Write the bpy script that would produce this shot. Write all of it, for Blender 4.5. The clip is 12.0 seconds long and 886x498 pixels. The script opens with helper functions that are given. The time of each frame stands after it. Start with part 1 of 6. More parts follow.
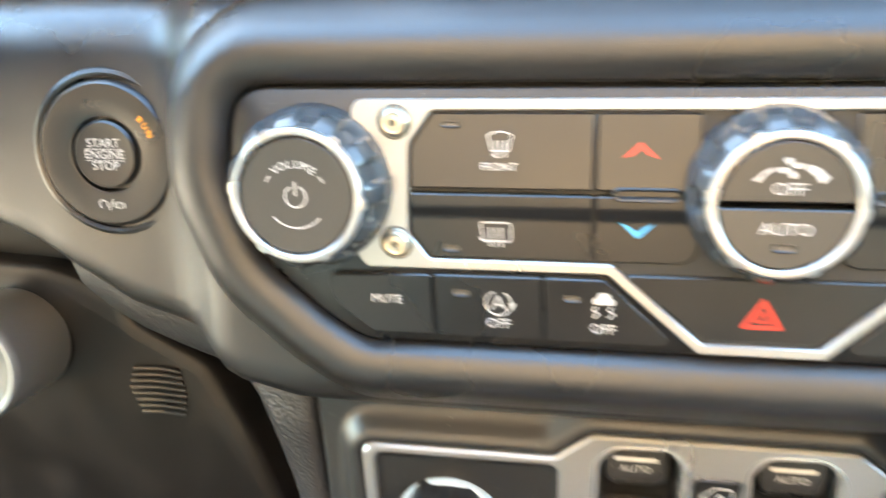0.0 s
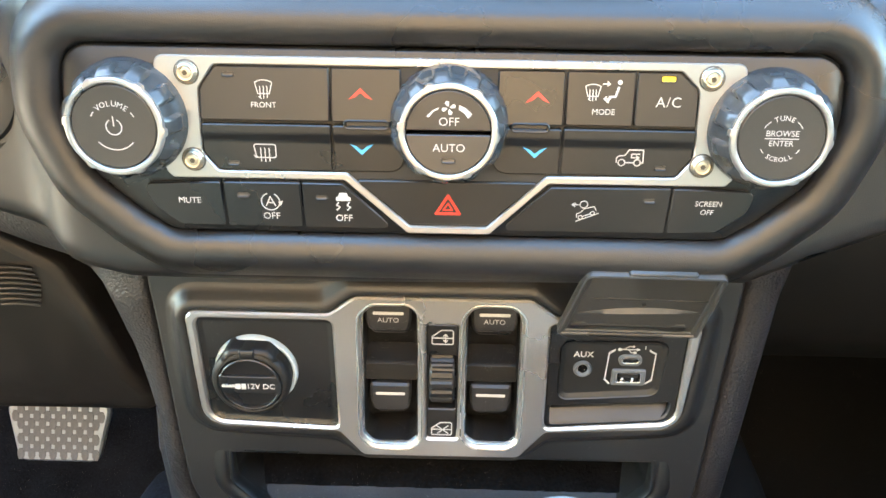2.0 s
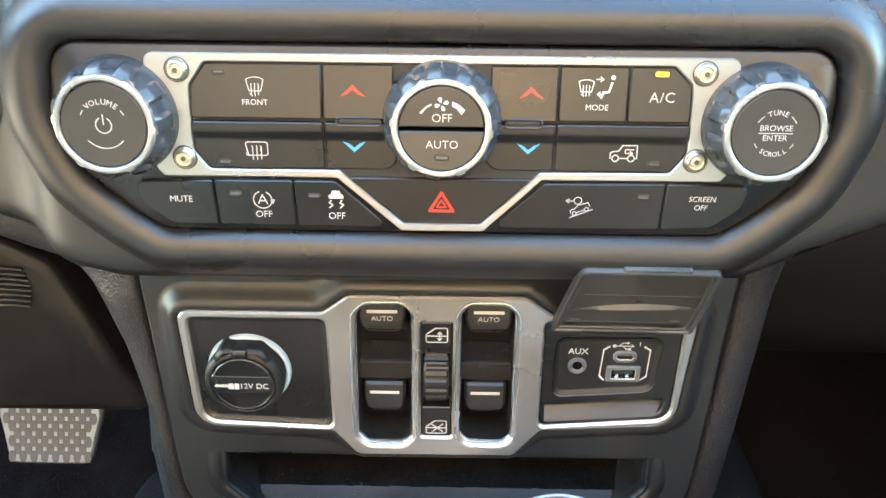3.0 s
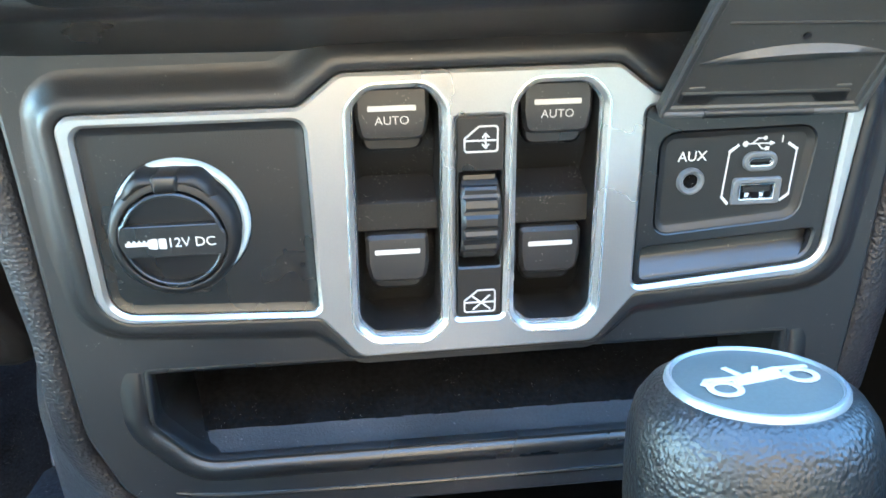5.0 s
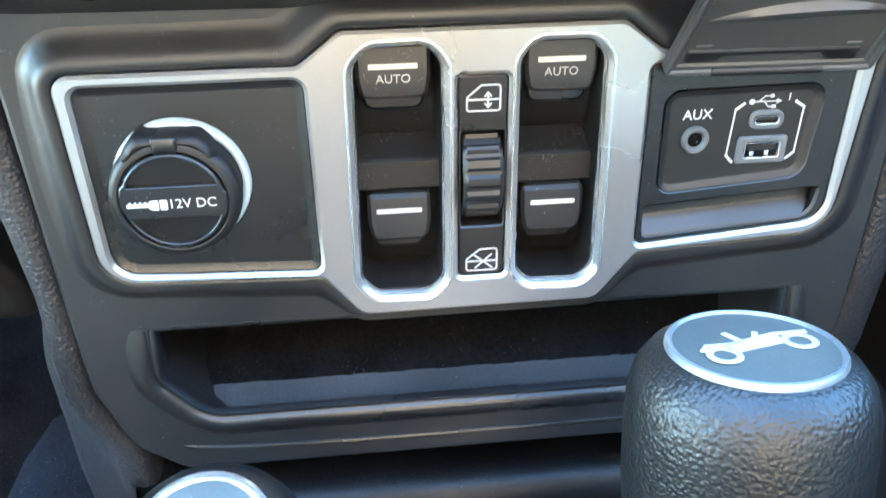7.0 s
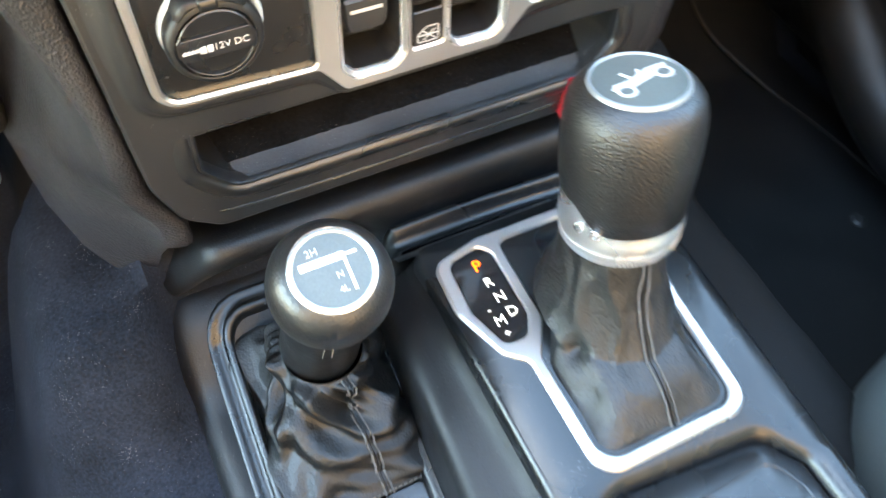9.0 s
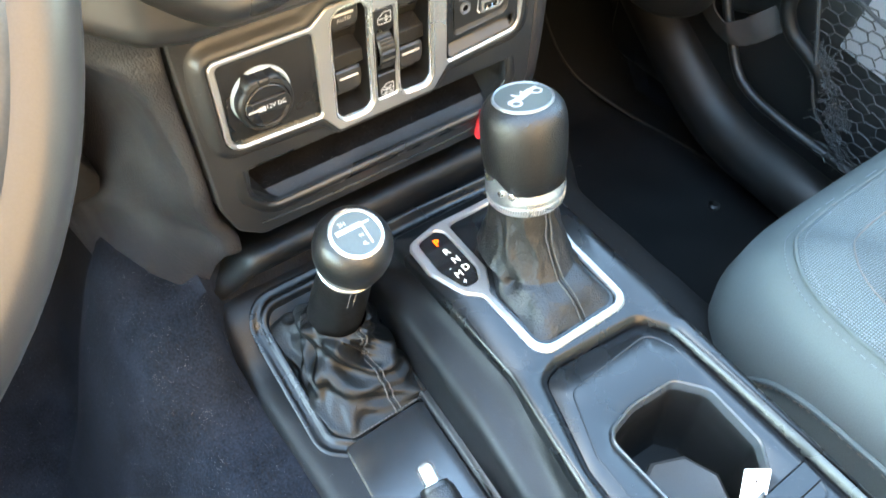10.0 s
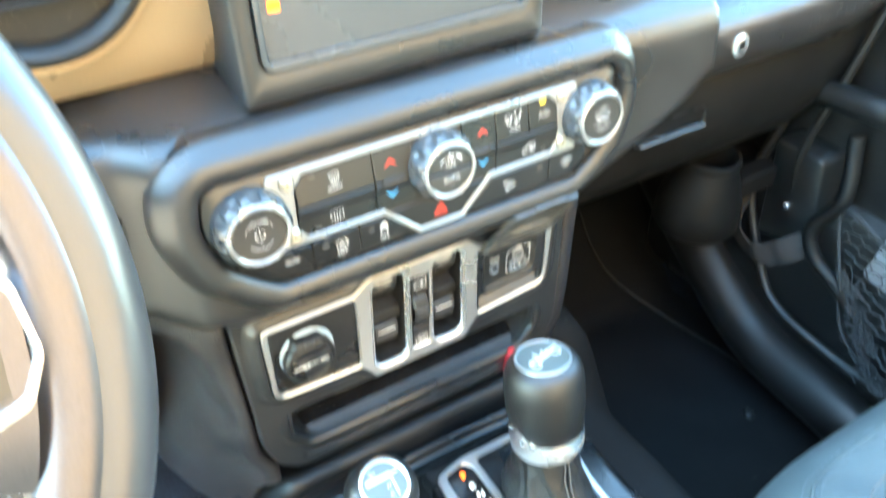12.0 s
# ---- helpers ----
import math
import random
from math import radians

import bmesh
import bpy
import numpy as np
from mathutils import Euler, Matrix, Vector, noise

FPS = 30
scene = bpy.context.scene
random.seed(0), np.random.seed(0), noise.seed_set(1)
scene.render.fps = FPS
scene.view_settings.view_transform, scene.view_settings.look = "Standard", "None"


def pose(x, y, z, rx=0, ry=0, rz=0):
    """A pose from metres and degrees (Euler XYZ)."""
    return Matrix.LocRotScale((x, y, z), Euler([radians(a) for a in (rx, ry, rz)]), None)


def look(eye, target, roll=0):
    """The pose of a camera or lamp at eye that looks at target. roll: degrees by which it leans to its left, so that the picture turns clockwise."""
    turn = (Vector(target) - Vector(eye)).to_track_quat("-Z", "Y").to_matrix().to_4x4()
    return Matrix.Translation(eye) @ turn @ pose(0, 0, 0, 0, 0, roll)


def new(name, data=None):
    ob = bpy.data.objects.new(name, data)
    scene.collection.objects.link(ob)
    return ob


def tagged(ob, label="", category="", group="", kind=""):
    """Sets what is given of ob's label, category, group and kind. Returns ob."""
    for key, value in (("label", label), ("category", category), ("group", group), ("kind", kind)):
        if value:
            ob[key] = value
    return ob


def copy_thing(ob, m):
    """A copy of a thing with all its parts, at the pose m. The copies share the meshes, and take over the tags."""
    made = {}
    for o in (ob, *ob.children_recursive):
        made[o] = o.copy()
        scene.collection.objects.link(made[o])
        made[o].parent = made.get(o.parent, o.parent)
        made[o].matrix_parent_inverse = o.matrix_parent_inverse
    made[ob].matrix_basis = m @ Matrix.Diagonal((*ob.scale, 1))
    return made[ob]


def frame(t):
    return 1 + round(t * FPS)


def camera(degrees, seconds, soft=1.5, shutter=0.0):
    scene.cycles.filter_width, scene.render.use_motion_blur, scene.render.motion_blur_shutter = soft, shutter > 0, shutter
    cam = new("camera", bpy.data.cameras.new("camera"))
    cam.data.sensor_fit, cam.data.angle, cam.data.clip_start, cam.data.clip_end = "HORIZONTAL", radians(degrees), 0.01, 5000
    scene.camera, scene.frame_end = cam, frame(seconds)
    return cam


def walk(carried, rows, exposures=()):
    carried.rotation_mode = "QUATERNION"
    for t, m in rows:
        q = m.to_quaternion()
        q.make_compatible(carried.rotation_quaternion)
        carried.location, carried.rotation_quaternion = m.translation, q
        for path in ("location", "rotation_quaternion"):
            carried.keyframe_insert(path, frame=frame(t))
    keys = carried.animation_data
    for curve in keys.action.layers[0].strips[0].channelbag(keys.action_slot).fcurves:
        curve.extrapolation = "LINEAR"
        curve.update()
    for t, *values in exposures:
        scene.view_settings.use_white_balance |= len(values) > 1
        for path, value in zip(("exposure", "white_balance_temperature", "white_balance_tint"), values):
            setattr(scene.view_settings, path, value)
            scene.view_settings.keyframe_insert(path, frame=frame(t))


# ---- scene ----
cam = camera(57.5, 12.0, shutter=0.5)
PATH = [
    (0, (-0.0474, -0.2455, 0.7483), (-0.4097, 1.547, -0.0615), -2.83),
    (0.3, (-0.0233, -0.2692, 0.7566), (-0.285, 1.5109, -0.1167), -1.87),
    (0.5, (-0.0155, -0.2808, 0.7605), (-0.2152, 1.4908, -0.1459), -0.90),
    (1, (-0.001, -0.314, 0.7806), (-0.1101, 1.4355, -0.1823), 0.16),
    (1.5, (0.0063, -0.3365, 0.7906), (-0.0533, 1.396, -0.2069), 0.54),
    (2, (0.0067, -0.3383, 0.7926), (-0.0289, 1.386, -0.22), 0.63),
    (2.5, (0.0065, -0.3373, 0.7912), (-0.0193, 1.3844, -0.2262), 0.59),
    (2.7, (0.0063, -0.3374, 0.7916), (-0.0148, 1.384, -0.2263), 0.57),
    (4.3, (-0.0097, -0.2926, 0.7162), (0.0603, 1.4486, -0.2654), 0.57),
    (4.5, (-0.0263, -0.2666, 0.6782), (0.0886, 1.4742, -0.2997), 0.23),
    (5, (-0.0392, -0.2497, 0.6324), (0.1485, 1.5124, -0.2948), -0.34),
    (5.5, (-0.0418, -0.2493, 0.6276), (0.1829, 1.5141, -0.289), -0.20),
    (6, (-0.039, -0.2489, 0.63), (0.1686, 1.5049, -0.3086), -0.39),
    (6.5, (-0.0392, -0.2456, 0.637), (0.1547, 1.4761, -0.3621), -0.23),
    (7, (-0.0387, -0.2457, 0.6385), (0.1351, 1.4416, -0.421), -0.42),
    (7.5, (-0.0616, -0.2412, 0.656), (0.0658, 1.2658, -0.6528), -0.18),
    (7.7, (-0.075, -0.2369, 0.6689), (0.0191, 1.133, -0.7853), 0.13),
    (9.3, (-0.1708, -0.3095, 0.7837), (0.487, 0.6019, -0.8706), 3.97),
    (9.5, (-0.1975, -0.3428, 0.8157), (0.4909, 0.5691, -0.8258), 2.28),
    (9.9, (-0.2585, -0.4038, 0.8693), (0.5401, 0.5752, -0.6811), 3.81),
    (10, (-0.2676, -0.4136, 0.8727), (0.5448, 0.5888, -0.6554), 3.70),
    (10.5, (-0.2661, -0.4232, 0.8784), (0.546, 0.6406, -0.6079), 3.48),
    (11, (-0.2643, -0.4247, 0.8794), (0.5398, 0.6733, -0.5861), 2.98),
    (11.5, (-0.2601, -0.4238, 0.8865), (0.5535, 0.7231, -0.5357), 2.70),
    (11.7, (-0.249, -0.4169, 0.923), (0.5571, 0.7709, -0.4696), 2.11),
    (12, (-0.2449, -0.4075, 0.9729), (0.5959, 0.8775, -0.3083), 1.49),
]
walk(cam, [(t, look(eye, target, roll)) for t, eye, target, roll in PATH],
     exposures=[(0, 5.05, 7500, -4), (2.0, 4.82, 7450, -4), (2.7, 4.78, 7450, -4), (4.5, 4.86, 5550, -16), (5.0, 5.20, 5550, -10), (7.2, 5.20, 5700, -8), (7.7, 5.22, 5900, -1), (9.3, 5.36, 8550, -2), (9.9, 5.36, 8250, -4), (10.5, 5.32, 8000, -8), (11.5, 5.26, 7600, -10), (12.0, 5.64, 6950, -14)])

# ---- light ----
world = bpy.data.worlds.new("daylight")
scene.world = world
world.use_nodes = True
wn, wl = world.node_tree.nodes, world.node_tree.links
sky = wn.new("ShaderNodeTexSky")
sky.sky_type, sky.sun_disc = "NISHITA", False
SUN_UP, SUN_TURN = 42.0, -37.0
sky.ozone_density, sky.dust_density = 3.0, 0.6
sky.sun_elevation, sky.sun_rotation = radians(SUN_UP), radians(SUN_TURN)
wn["Background"].inputs["Strength"].default_value = 0.15
wl.new(sky.outputs[0], wn["Background"].inputs["Color"])
sun_data = bpy.data.lights.new("sun", "SUN")
sun_data.energy, sun_data.angle, sun_data.color = 2.1, radians(0.5), (1.0, 0.93, 0.82)
sun = new("sun", sun_data)
az = radians(SUN_TURN)
sun_way = Vector((math.sin(az) * math.cos(radians(SUN_UP)), math.cos(az) * math.cos(radians(SUN_UP)), math.sin(radians(SUN_UP))))
sun.matrix_world = look(sun_way * 30, (0, 0, 0))


# ---- materials ----
def mat(name, col, rough=0.5, metal=0.0, grain=0.0, grain_size=900.0, pebble=0.0, pebble_size=600.0, vary=0.15,
        dust=0.0, coat=0.0, glow=None, spec=0.5, rough_vary=0.12, patch=14.0):
    """A surface: colour with two scales of variation, grain or pebble relief, and dust specks. Sizes are per metre."""
    m = bpy.data.materials.new(name)
    m.use_nodes = True
    n, l = m.node_tree.nodes, m.node_tree.links
    b = n["Principled BSDF"]
    tc = n.new("ShaderNodeTexCoord")
    big = n.new("ShaderNodeTexNoise")
    big.inputs["Scale"].default_value, big.inputs["Detail"].default_value = patch, 5.0
    l.new(tc.outputs["Object"], big.inputs["Vector"])
    fine = n.new("ShaderNodeTexNoise")
    fine.inputs["Scale"].default_value, fine.inputs["Detail"].default_value = grain_size, 3.0
    l.new(tc.outputs["Object"], fine.inputs["Vector"])
    add = n.new("ShaderNodeMath")
    add.operation = "ADD"
    l.new(big.outputs["Fac"], add.inputs[0])
    l.new(fine.outputs["Fac"], add.inputs[1])
    ramp = n.new("ShaderNodeMapRange")
    ramp.inputs["From Min"].default_value, ramp.inputs["From Max"].default_value = 0.7, 1.3
    l.new(add.outputs[0], ramp.inputs["Value"])
    mix = n.new("ShaderNodeMix")
    mix.data_type = "RGBA"
    lo = [c * (1 - vary) for c in col]
    hi = [min(1.0, c * (1 + vary)) for c in col]
    mix.inputs["A"].default_value, mix.inputs["B"].default_value = (*lo, 1), (*hi, 1)
    l.new(ramp.outputs["Result"], mix.inputs["Factor"])
    last = mix.outputs["Result"]
    if dust:
        sp = n.new("ShaderNodeTexNoise")
        sp.inputs["Scale"].default_value, sp.inputs["Detail"].default_value = 1700.0, 1.0
        l.new(tc.outputs["Object"], sp.inputs["Vector"])
        cut = n.new("ShaderNodeMapRange")
        cut.inputs["From Min"].default_value, cut.inputs["From Max"].default_value = 0.79 - 0.085 * dust, 0.84 - 0.085 * dust
        clump = n.new("ShaderNodeMath")
        clump.operation = "MULTIPLY_ADD"
        clump.inputs[1].default_value = 0.35
        patchy = n.new("ShaderNodeTexNoise")
        patchy.inputs["Scale"].default_value, patchy.inputs["Detail"].default_value = 70.0, 2.0
        l.new(tc.outputs["Object"], patchy.inputs["Vector"])
        l.new(patchy.outputs["Fac"], clump.inputs[0])
        off = n.new("ShaderNodeMath")
        off.operation = "SUBTRACT"
        off.inputs[1].default_value = 0.175
        l.new(sp.outputs["Fac"], off.inputs[0])
        l.new(off.outputs[0], clump.inputs[2])
        l.new(clump.outputs[0], cut.inputs["Value"])
        dm = n.new("ShaderNodeMix")
        dm.data_type = "RGBA"
        dm.inputs["B"].default_value = (0.30, 0.28, 0.26, 1)
        l.new(cut.outputs["Result"], dm.inputs["Factor"])
        l.new(last, dm.inputs["A"])
        last = dm.outputs["Result"]
    l.new(last, b.inputs["Base Color"])
    rr = n.new("ShaderNodeMapRange")
    rr.inputs["From Min"].default_value, rr.inputs["From Max"].default_value = 0.3, 0.7
    rr.inputs["To Min"].default_value, rr.inputs["To Max"].default_value = max(0.02, rough - rough_vary), min(1.0, rough + rough_vary)
    l.new(big.outputs["Fac"], rr.inputs["Value"])
    l.new(rr.outputs["Result"], b.inputs["Roughness"])
    b.inputs["Metallic"].default_value = metal
    b.inputs["Specular IOR Level"].default_value = spec
    b.inputs["Coat Weight"].default_value = coat
    b.inputs["Coat Roughness"].default_value = 0.12
    relief = None
    if grain:
        bp = n.new("ShaderNodeBump")
        bp.inputs["Strength"].default_value, bp.inputs["Distance"].default_value = grain, 0.0004
        l.new(fine.outputs["Fac"], bp.inputs["Height"])
        relief = bp
    if pebble:
        vo = n.new("ShaderNodeTexVoronoi")
        vo.feature = "SMOOTH_F1"
        vo.inputs["Scale"].default_value = pebble_size
        l.new(tc.outputs["Object"], vo.inputs["Vector"])
        bp = n.new("ShaderNodeBump")
        bp.invert = True
        bp.inputs["Strength"].default_value, bp.inputs["Distance"].default_value = pebble, 0.0006
        l.new(vo.outputs["Distance"], bp.inputs["Height"])
        if relief:
            l.new(relief.outputs["Normal"], bp.inputs["Normal"])
        relief = bp
    if relief:
        l.new(relief.outputs["Normal"], b.inputs["Normal"])
    if glow:
        b.inputs["Emission Color"].default_value = (*glow[:3], 1)
        b.inputs["Emission Strength"].default_value = glow[3]
    return m


SOFT = mat("soft_touch_dash", (0.0155, 0.0150, 0.0150), 0.34, grain=0.30, grain_size=2200, vary=0.14, spec=0.6)
PANEL = mat("satin_black_panel", (0.008, 0.008, 0.008), 0.30, grain=0.12, grain_size=2600, vary=0.12, dust=0.03, spec=0.6)
BUTTON = mat("button_black", (0.0085, 0.0080, 0.0078), 0.34, grain=0.10, grain_size=3000, vary=0.12, spec=0.65)
HOUSING = mat("housing_black", (0.0095, 0.0093, 0.0096), 0.31, grain=0.22, grain_size=2400, vary=0.15, dust=0.03, spec=0.62)
SURROUND = mat("satin_black_moulding", (0.0125, 0.0126, 0.0134), 0.39, grain=0.22, grain_size=2400, vary=0.14, dust=0.03, spec=0.62)
# Real dust specks; the brownish base is raised for warm light in the pits.
PIT = mat("dusty_pit_black", (0.0085, 0.0080, 0.0075), 0.5, grain=0.3, grain_size=2200, vary=0.35, dust=0.55, spec=0.4)
SILVER = mat("satin_silver", (0.425, 0.42, 0.41), 0.29, metal=0.75, grain_size=1800, vary=0.035, rough_vary=0.035, patch=9)
CHROME = mat("bright_silver", (0.72, 0.72, 0.71), 0.24, metal=0.85, vary=0.04, rough_vary=0.05)
POLISHED = mat("polished_collar", (0.70, 0.70, 0.69), 0.29, metal=0.9, vary=0.05, rough_vary=0.05)
# Lid black is raised in place of the light that the lid reflects.
LIDGREY = mat("sheen_lifted_lid_black", (0.045, 0.047, 0.0485), 0.36, grain=0.2, grain_size=2400, vary=0.25, dust=0.15, spec=0.6)
KNOBSIDE = mat("knob_side_gloss", (0.042, 0.047, 0.051), 0.24, vary=0.10, coat=0.2, rough_vary=0.05)
WHITE = mat("white_print", (0.48, 0.48, 0.465), 0.5, vary=0.08)
DIM = mat("dim_print", (0.30, 0.30, 0.29), 0.5, vary=0.08)
LEDOFF = mat("unlit_lamp_lens", (0.10, 0.088, 0.075), 0.3, vary=0.1)
RED = mat("red_print", (0.56, 0.045, 0.03), 0.5, vary=0.06)
BLUE = mat("blue_print", (0.07, 0.36, 0.66), 0.5, vary=0.06)
YELLOW = mat("lit_yellow_lamp", (0.8, 0.6, 0.05), 0.4, glow=(1.0, 0.66, 0.02, 0.055))
AMBER = mat("lit_amber_letter", (0.7, 0.14, 0.01), 0.4, glow=(1.0, 0.075, 0.002, 0.24))
AMBERTEXT = mat("dim_amber_letter", (0.6, 0.25, 0.02), 0.4, glow=(1.0, 0.30, 0.012, 0.05))
LETTER = mat("lit_white_letter", (0.8, 0.8, 0.78), 0.4, glow=(1.0, 0.98, 0.93, 0.05))
LEATHER = mat("pebbled_black_leather", (0.0065, 0.0062, 0.0060), 0.39, pebble=0.62, pebble_size=900, grain=0.1, vary=0.2, rough_vary=0.06, spec=0.55)
BOOT = mat("smooth_black_leather", (0.0042, 0.0042, 0.0042), 0.46, pebble=0.45, pebble_size=700, grain=0.5, grain_size=260, vary=0.25, spec=0.40)
BOOTGREY = mat("worn_grey_leather", (0.0088, 0.0090, 0.0090), 0.50, pebble=0.8, pebble_size=620, grain=0.9, grain_size=260, vary=0.5, patch=55, spec=0.45)
WHEELHIDE = mat("smooth_wheel_leather", (0.022, 0.0208, 0.0222), 0.34, grain=0.08, grain_size=1400, vary=0.2, rough_vary=0.06, spec=0.75)
TRIMGRAIN = mat("grained_side_trim", (0.0155, 0.0147, 0.0170), 0.47, pebble=0.8, pebble_size=760, vary=0.18, spec=0.55)
CONSOLE = mat("console_satin", (0.0046, 0.0050, 0.0056), 0.27, grain=0.10, grain_size=2600, vary=0.14, dust=0.1, spec=0.44)
CONSOLEGRAIN = mat("console_grained", (0.0046, 0.0047, 0.0054), 0.48, pebble=0.22, pebble_size=900, vary=0.2, dust=0.12, spec=0.34)
CARPET = mat("dark_carpet", (0.0100, 0.0117, 0.0160), 0.95, grain=1.0, grain_size=520, vary=0.65, patch=26, dust=0.3, spec=0.1)
RUBBER = mat("black_rubber_floor", (0.0055, 0.0055, 0.0055), 0.75, grain=0.3, grain_size=600, vary=0.3, dust=0.08, spec=0.10)
# Some dust; the grey itself stands for light falling on the tray floor.
TRAYGREY = mat("sky_lit_dusty_tray_grey", (0.027, 0.028, 0.030), 0.52, grain=0.5, grain_size=1100, vary=0.3, dust=0.2)
FELT = mat("tray_mat", (0.0035, 0.0035, 0.004), 0.95, grain=1.0, grain_size=500, vary=0.9, patch=60, dust=0.12, spec=0.08)
FABRICPLAIN = mat("grey_seat_side_cloth", (0.055, 0.067, 0.067), 0.85, grain=0.4, grain_size=900, vary=0.14, spec=0.25)
THREAD = mat("stitch_thread", (0.080, 0.095, 0.098), 0.8, vary=0.1)
DARKTHREAD = mat("dark_stitch_thread", (0.085, 0.078, 0.070), 0.8, vary=0.2)
SMOOTHLEATHER = mat("smooth_knob_leather", (0.0065, 0.0065, 0.0068), 0.40, pebble=0.3, pebble_size=700, grain=0.1, vary=0.2, rough_vary=0.07, spec=0.6)
PADDLE = mat("switch_paddle_grey", (0.024, 0.024, 0.0245), 0.34, grain=0.15, grain_size=2600, vary=0.12, dust=0.3)
# Darker copy of the trim black: the shade is put into its colour.
SHADEBLACK = mat("shade_dark_plastic", (0.0048, 0.0048, 0.0048), 0.55, grain=0.25, grain_size=1600, vary=0.2, spec=0.18)
ROLLER = mat("roller_rubber", (0.013, 0.013, 0.0135), 0.42, grain=0.2, grain_size=2400, vary=0.15)
WHEELSILVER = mat("wheel_silver_paint", (0.090, 0.084, 0.090), 0.36, metal=0.9, vary=0.10)
# Blue of the skylight on the pad is put into the metal's colour.
PEDALPAD = mat("sky_tinted_pedal_metal", (0.33, 0.39, 0.49), 0.38, metal=0.6, grain=0.1, vary=0.1)
DOORMAT_ = mat("door_trim_black", (0.0070, 0.0070, 0.0070), 0.46, grain=0.25, grain_size=1600, vary=0.2, spec=0.4)
ROCKER = mat("sill_trim", (0.0085, 0.0079, 0.0075), 0.46, grain=0.2, grain_size=1600, vary=0.15, spec=0.3)
KNEEMAT = mat("knee_bolster_plastic", (0.010, 0.009, 0.009), 0.45, grain=0.3, grain_size=1800, vary=0.2, patch=30, spec=0.35)
# Tan chosen for the warm light that the added rear wall throws back.
STUCCO = mat("tan_bounce_wall", (0.30, 0.195, 0.118), 0.9, grain=0.3, grain_size=40, vary=0.12, patch=1.5)
NET = mat("elastic_net_cord", (0.013, 0.0135, 0.014), 0.7, grain=0.5, vary=0.2)
BRONZE = mat("bronze_dash_paint", (0.30, 0.225, 0.14), 0.36, metal=0.35, vary=0.07)
SCREEN = mat("screen_glass", (0.012, 0.012, 0.013), 0.08, vary=0.05, rough_vary=0.02)
PAINT = mat("body_paint", (0.25, 0.25, 0.25), 0.4, vary=0.08)
ASPHALT = mat("tan_bounce_pavement", (0.36, 0.285, 0.21), 0.9, grain=0.5, grain_size=60, vary=0.25, patch=1.2)
GLOSSRING = mat("pale_translucent_ring", (0.42, 0.49, 0.52), 0.3, vary=0.05)
REDPLASTIC = mat("red_plastic", (0.55, 0.02, 0.03), 0.4, vary=0.1)
NETBACKING = mat("pale_grey_backing", (0.15, 0.15, 0.16), 0.6, vary=0.15)
# Worn rubber, with the same skylight blue in its colour.
PEDALRUBBER = mat("worn_sky_tinted_rubber", (0.13, 0.145, 0.18), 0.6, grain=0.3, vary=0.2)
GLOSSTRAY = mat("glossy_tray_black", (0.010, 0.0105, 0.0115), 0.17, vary=0.12, dust=0.1, spec=0.7, rough_vary=0.04)
DULLRING = mat("dull_badge_ring", (0.24, 0.265, 0.275), 0.36, metal=0.6, vary=0.08)
BRASSY = mat("tan_screw_metal", (0.52, 0.475, 0.38), 0.34, metal=0.85, vary=0.12)
CAPRUBBER = mat("matt_cap_rubber", (0.0095, 0.0093, 0.0096), 0.46, grain=0.2, grain_size=2400, vary=0.15, spec=0.4)
# Button black made lighter and browner for the tan sheen on the faces.
FACE = mat("tan_sheen_knob_face", (0.0175, 0.0155, 0.0140), 0.40, grain=0.10, grain_size=3000, vary=0.12, spec=0.85)
RECESS = mat("shaded_countersink", (0.10, 0.095, 0.085), 0.4, metal=0.6, vary=0.1)
STRAPWEB = mat("grey_webbing", (0.021, 0.018, 0.017), 0.8, grain=0.6, grain_size=700, vary=0.3)
PAPER = mat("white_paper", (0.8, 0.8, 0.78), 0.7, vary=0.04)
INK = mat("black_ink", (0.02, 0.02, 0.02), 0.6, vary=0.1)
# Slate base is raised to hold part of the sky it reflects.
GREYCAP = mat("sky_lifted_badge_face", (0.072, 0.084, 0.080), 0.34, vary=0.12, coat=0.05, rough_vary=0.05, spec=0.36)
# Lighter copy of the screen glass: reflected sky is painted as grey.
SCREENSKY = mat("sky_greyed_screen_glass", (0.055, 0.057, 0.06), 0.26, vary=0.06, rough_vary=0.04)
BROWNPLASTIC = mat("worn_brown_plastic", (0.016, 0.0135, 0.0115), 0.5, grain=0.2, vary=0.25)
PORTBLACK = mat("port_pocket_black", (0.0105, 0.0103, 0.0100), 0.42, grain=0.2, grain_size=2400, vary=0.15)
PORTGREY = mat("port_grey", (0.10, 0.105, 0.11), 0.45, vary=0.1)


# woven seat centre: rows of small raised dots
FABRIC = mat("woven_seat_fabric", (0.047, 0.058, 0.058), 0.85, grain=0.3, vary=0.12, spec=0.25)
fn, fl = FABRIC.node_tree.nodes, FABRIC.node_tree.links
coord, turn45, split = fn.new("ShaderNodeTexCoord"), fn.new("ShaderNodeMapping"), fn.new("ShaderNodeSeparateXYZ")
turn45.inputs["Rotation"].default_value = (0, 0, radians(45))
turn45.inputs["Scale"].default_value = (2100, 2100, 2100)
fl.new(coord.outputs["Object"], turn45.inputs["Vector"])
fl.new(turn45.outputs["Vector"], split.inputs[0])
waves = []
for axis in ("X", "Y"):
    wv = fn.new("ShaderNodeMath")
    wv.operation = "SINE"
    fl.new(split.outputs[axis], wv.inputs[0])
    waves.append(wv)
dots = fn.new("ShaderNodeMath")
dots.operation = "MULTIPLY"
fl.new(waves[0].outputs[0], dots.inputs[0])
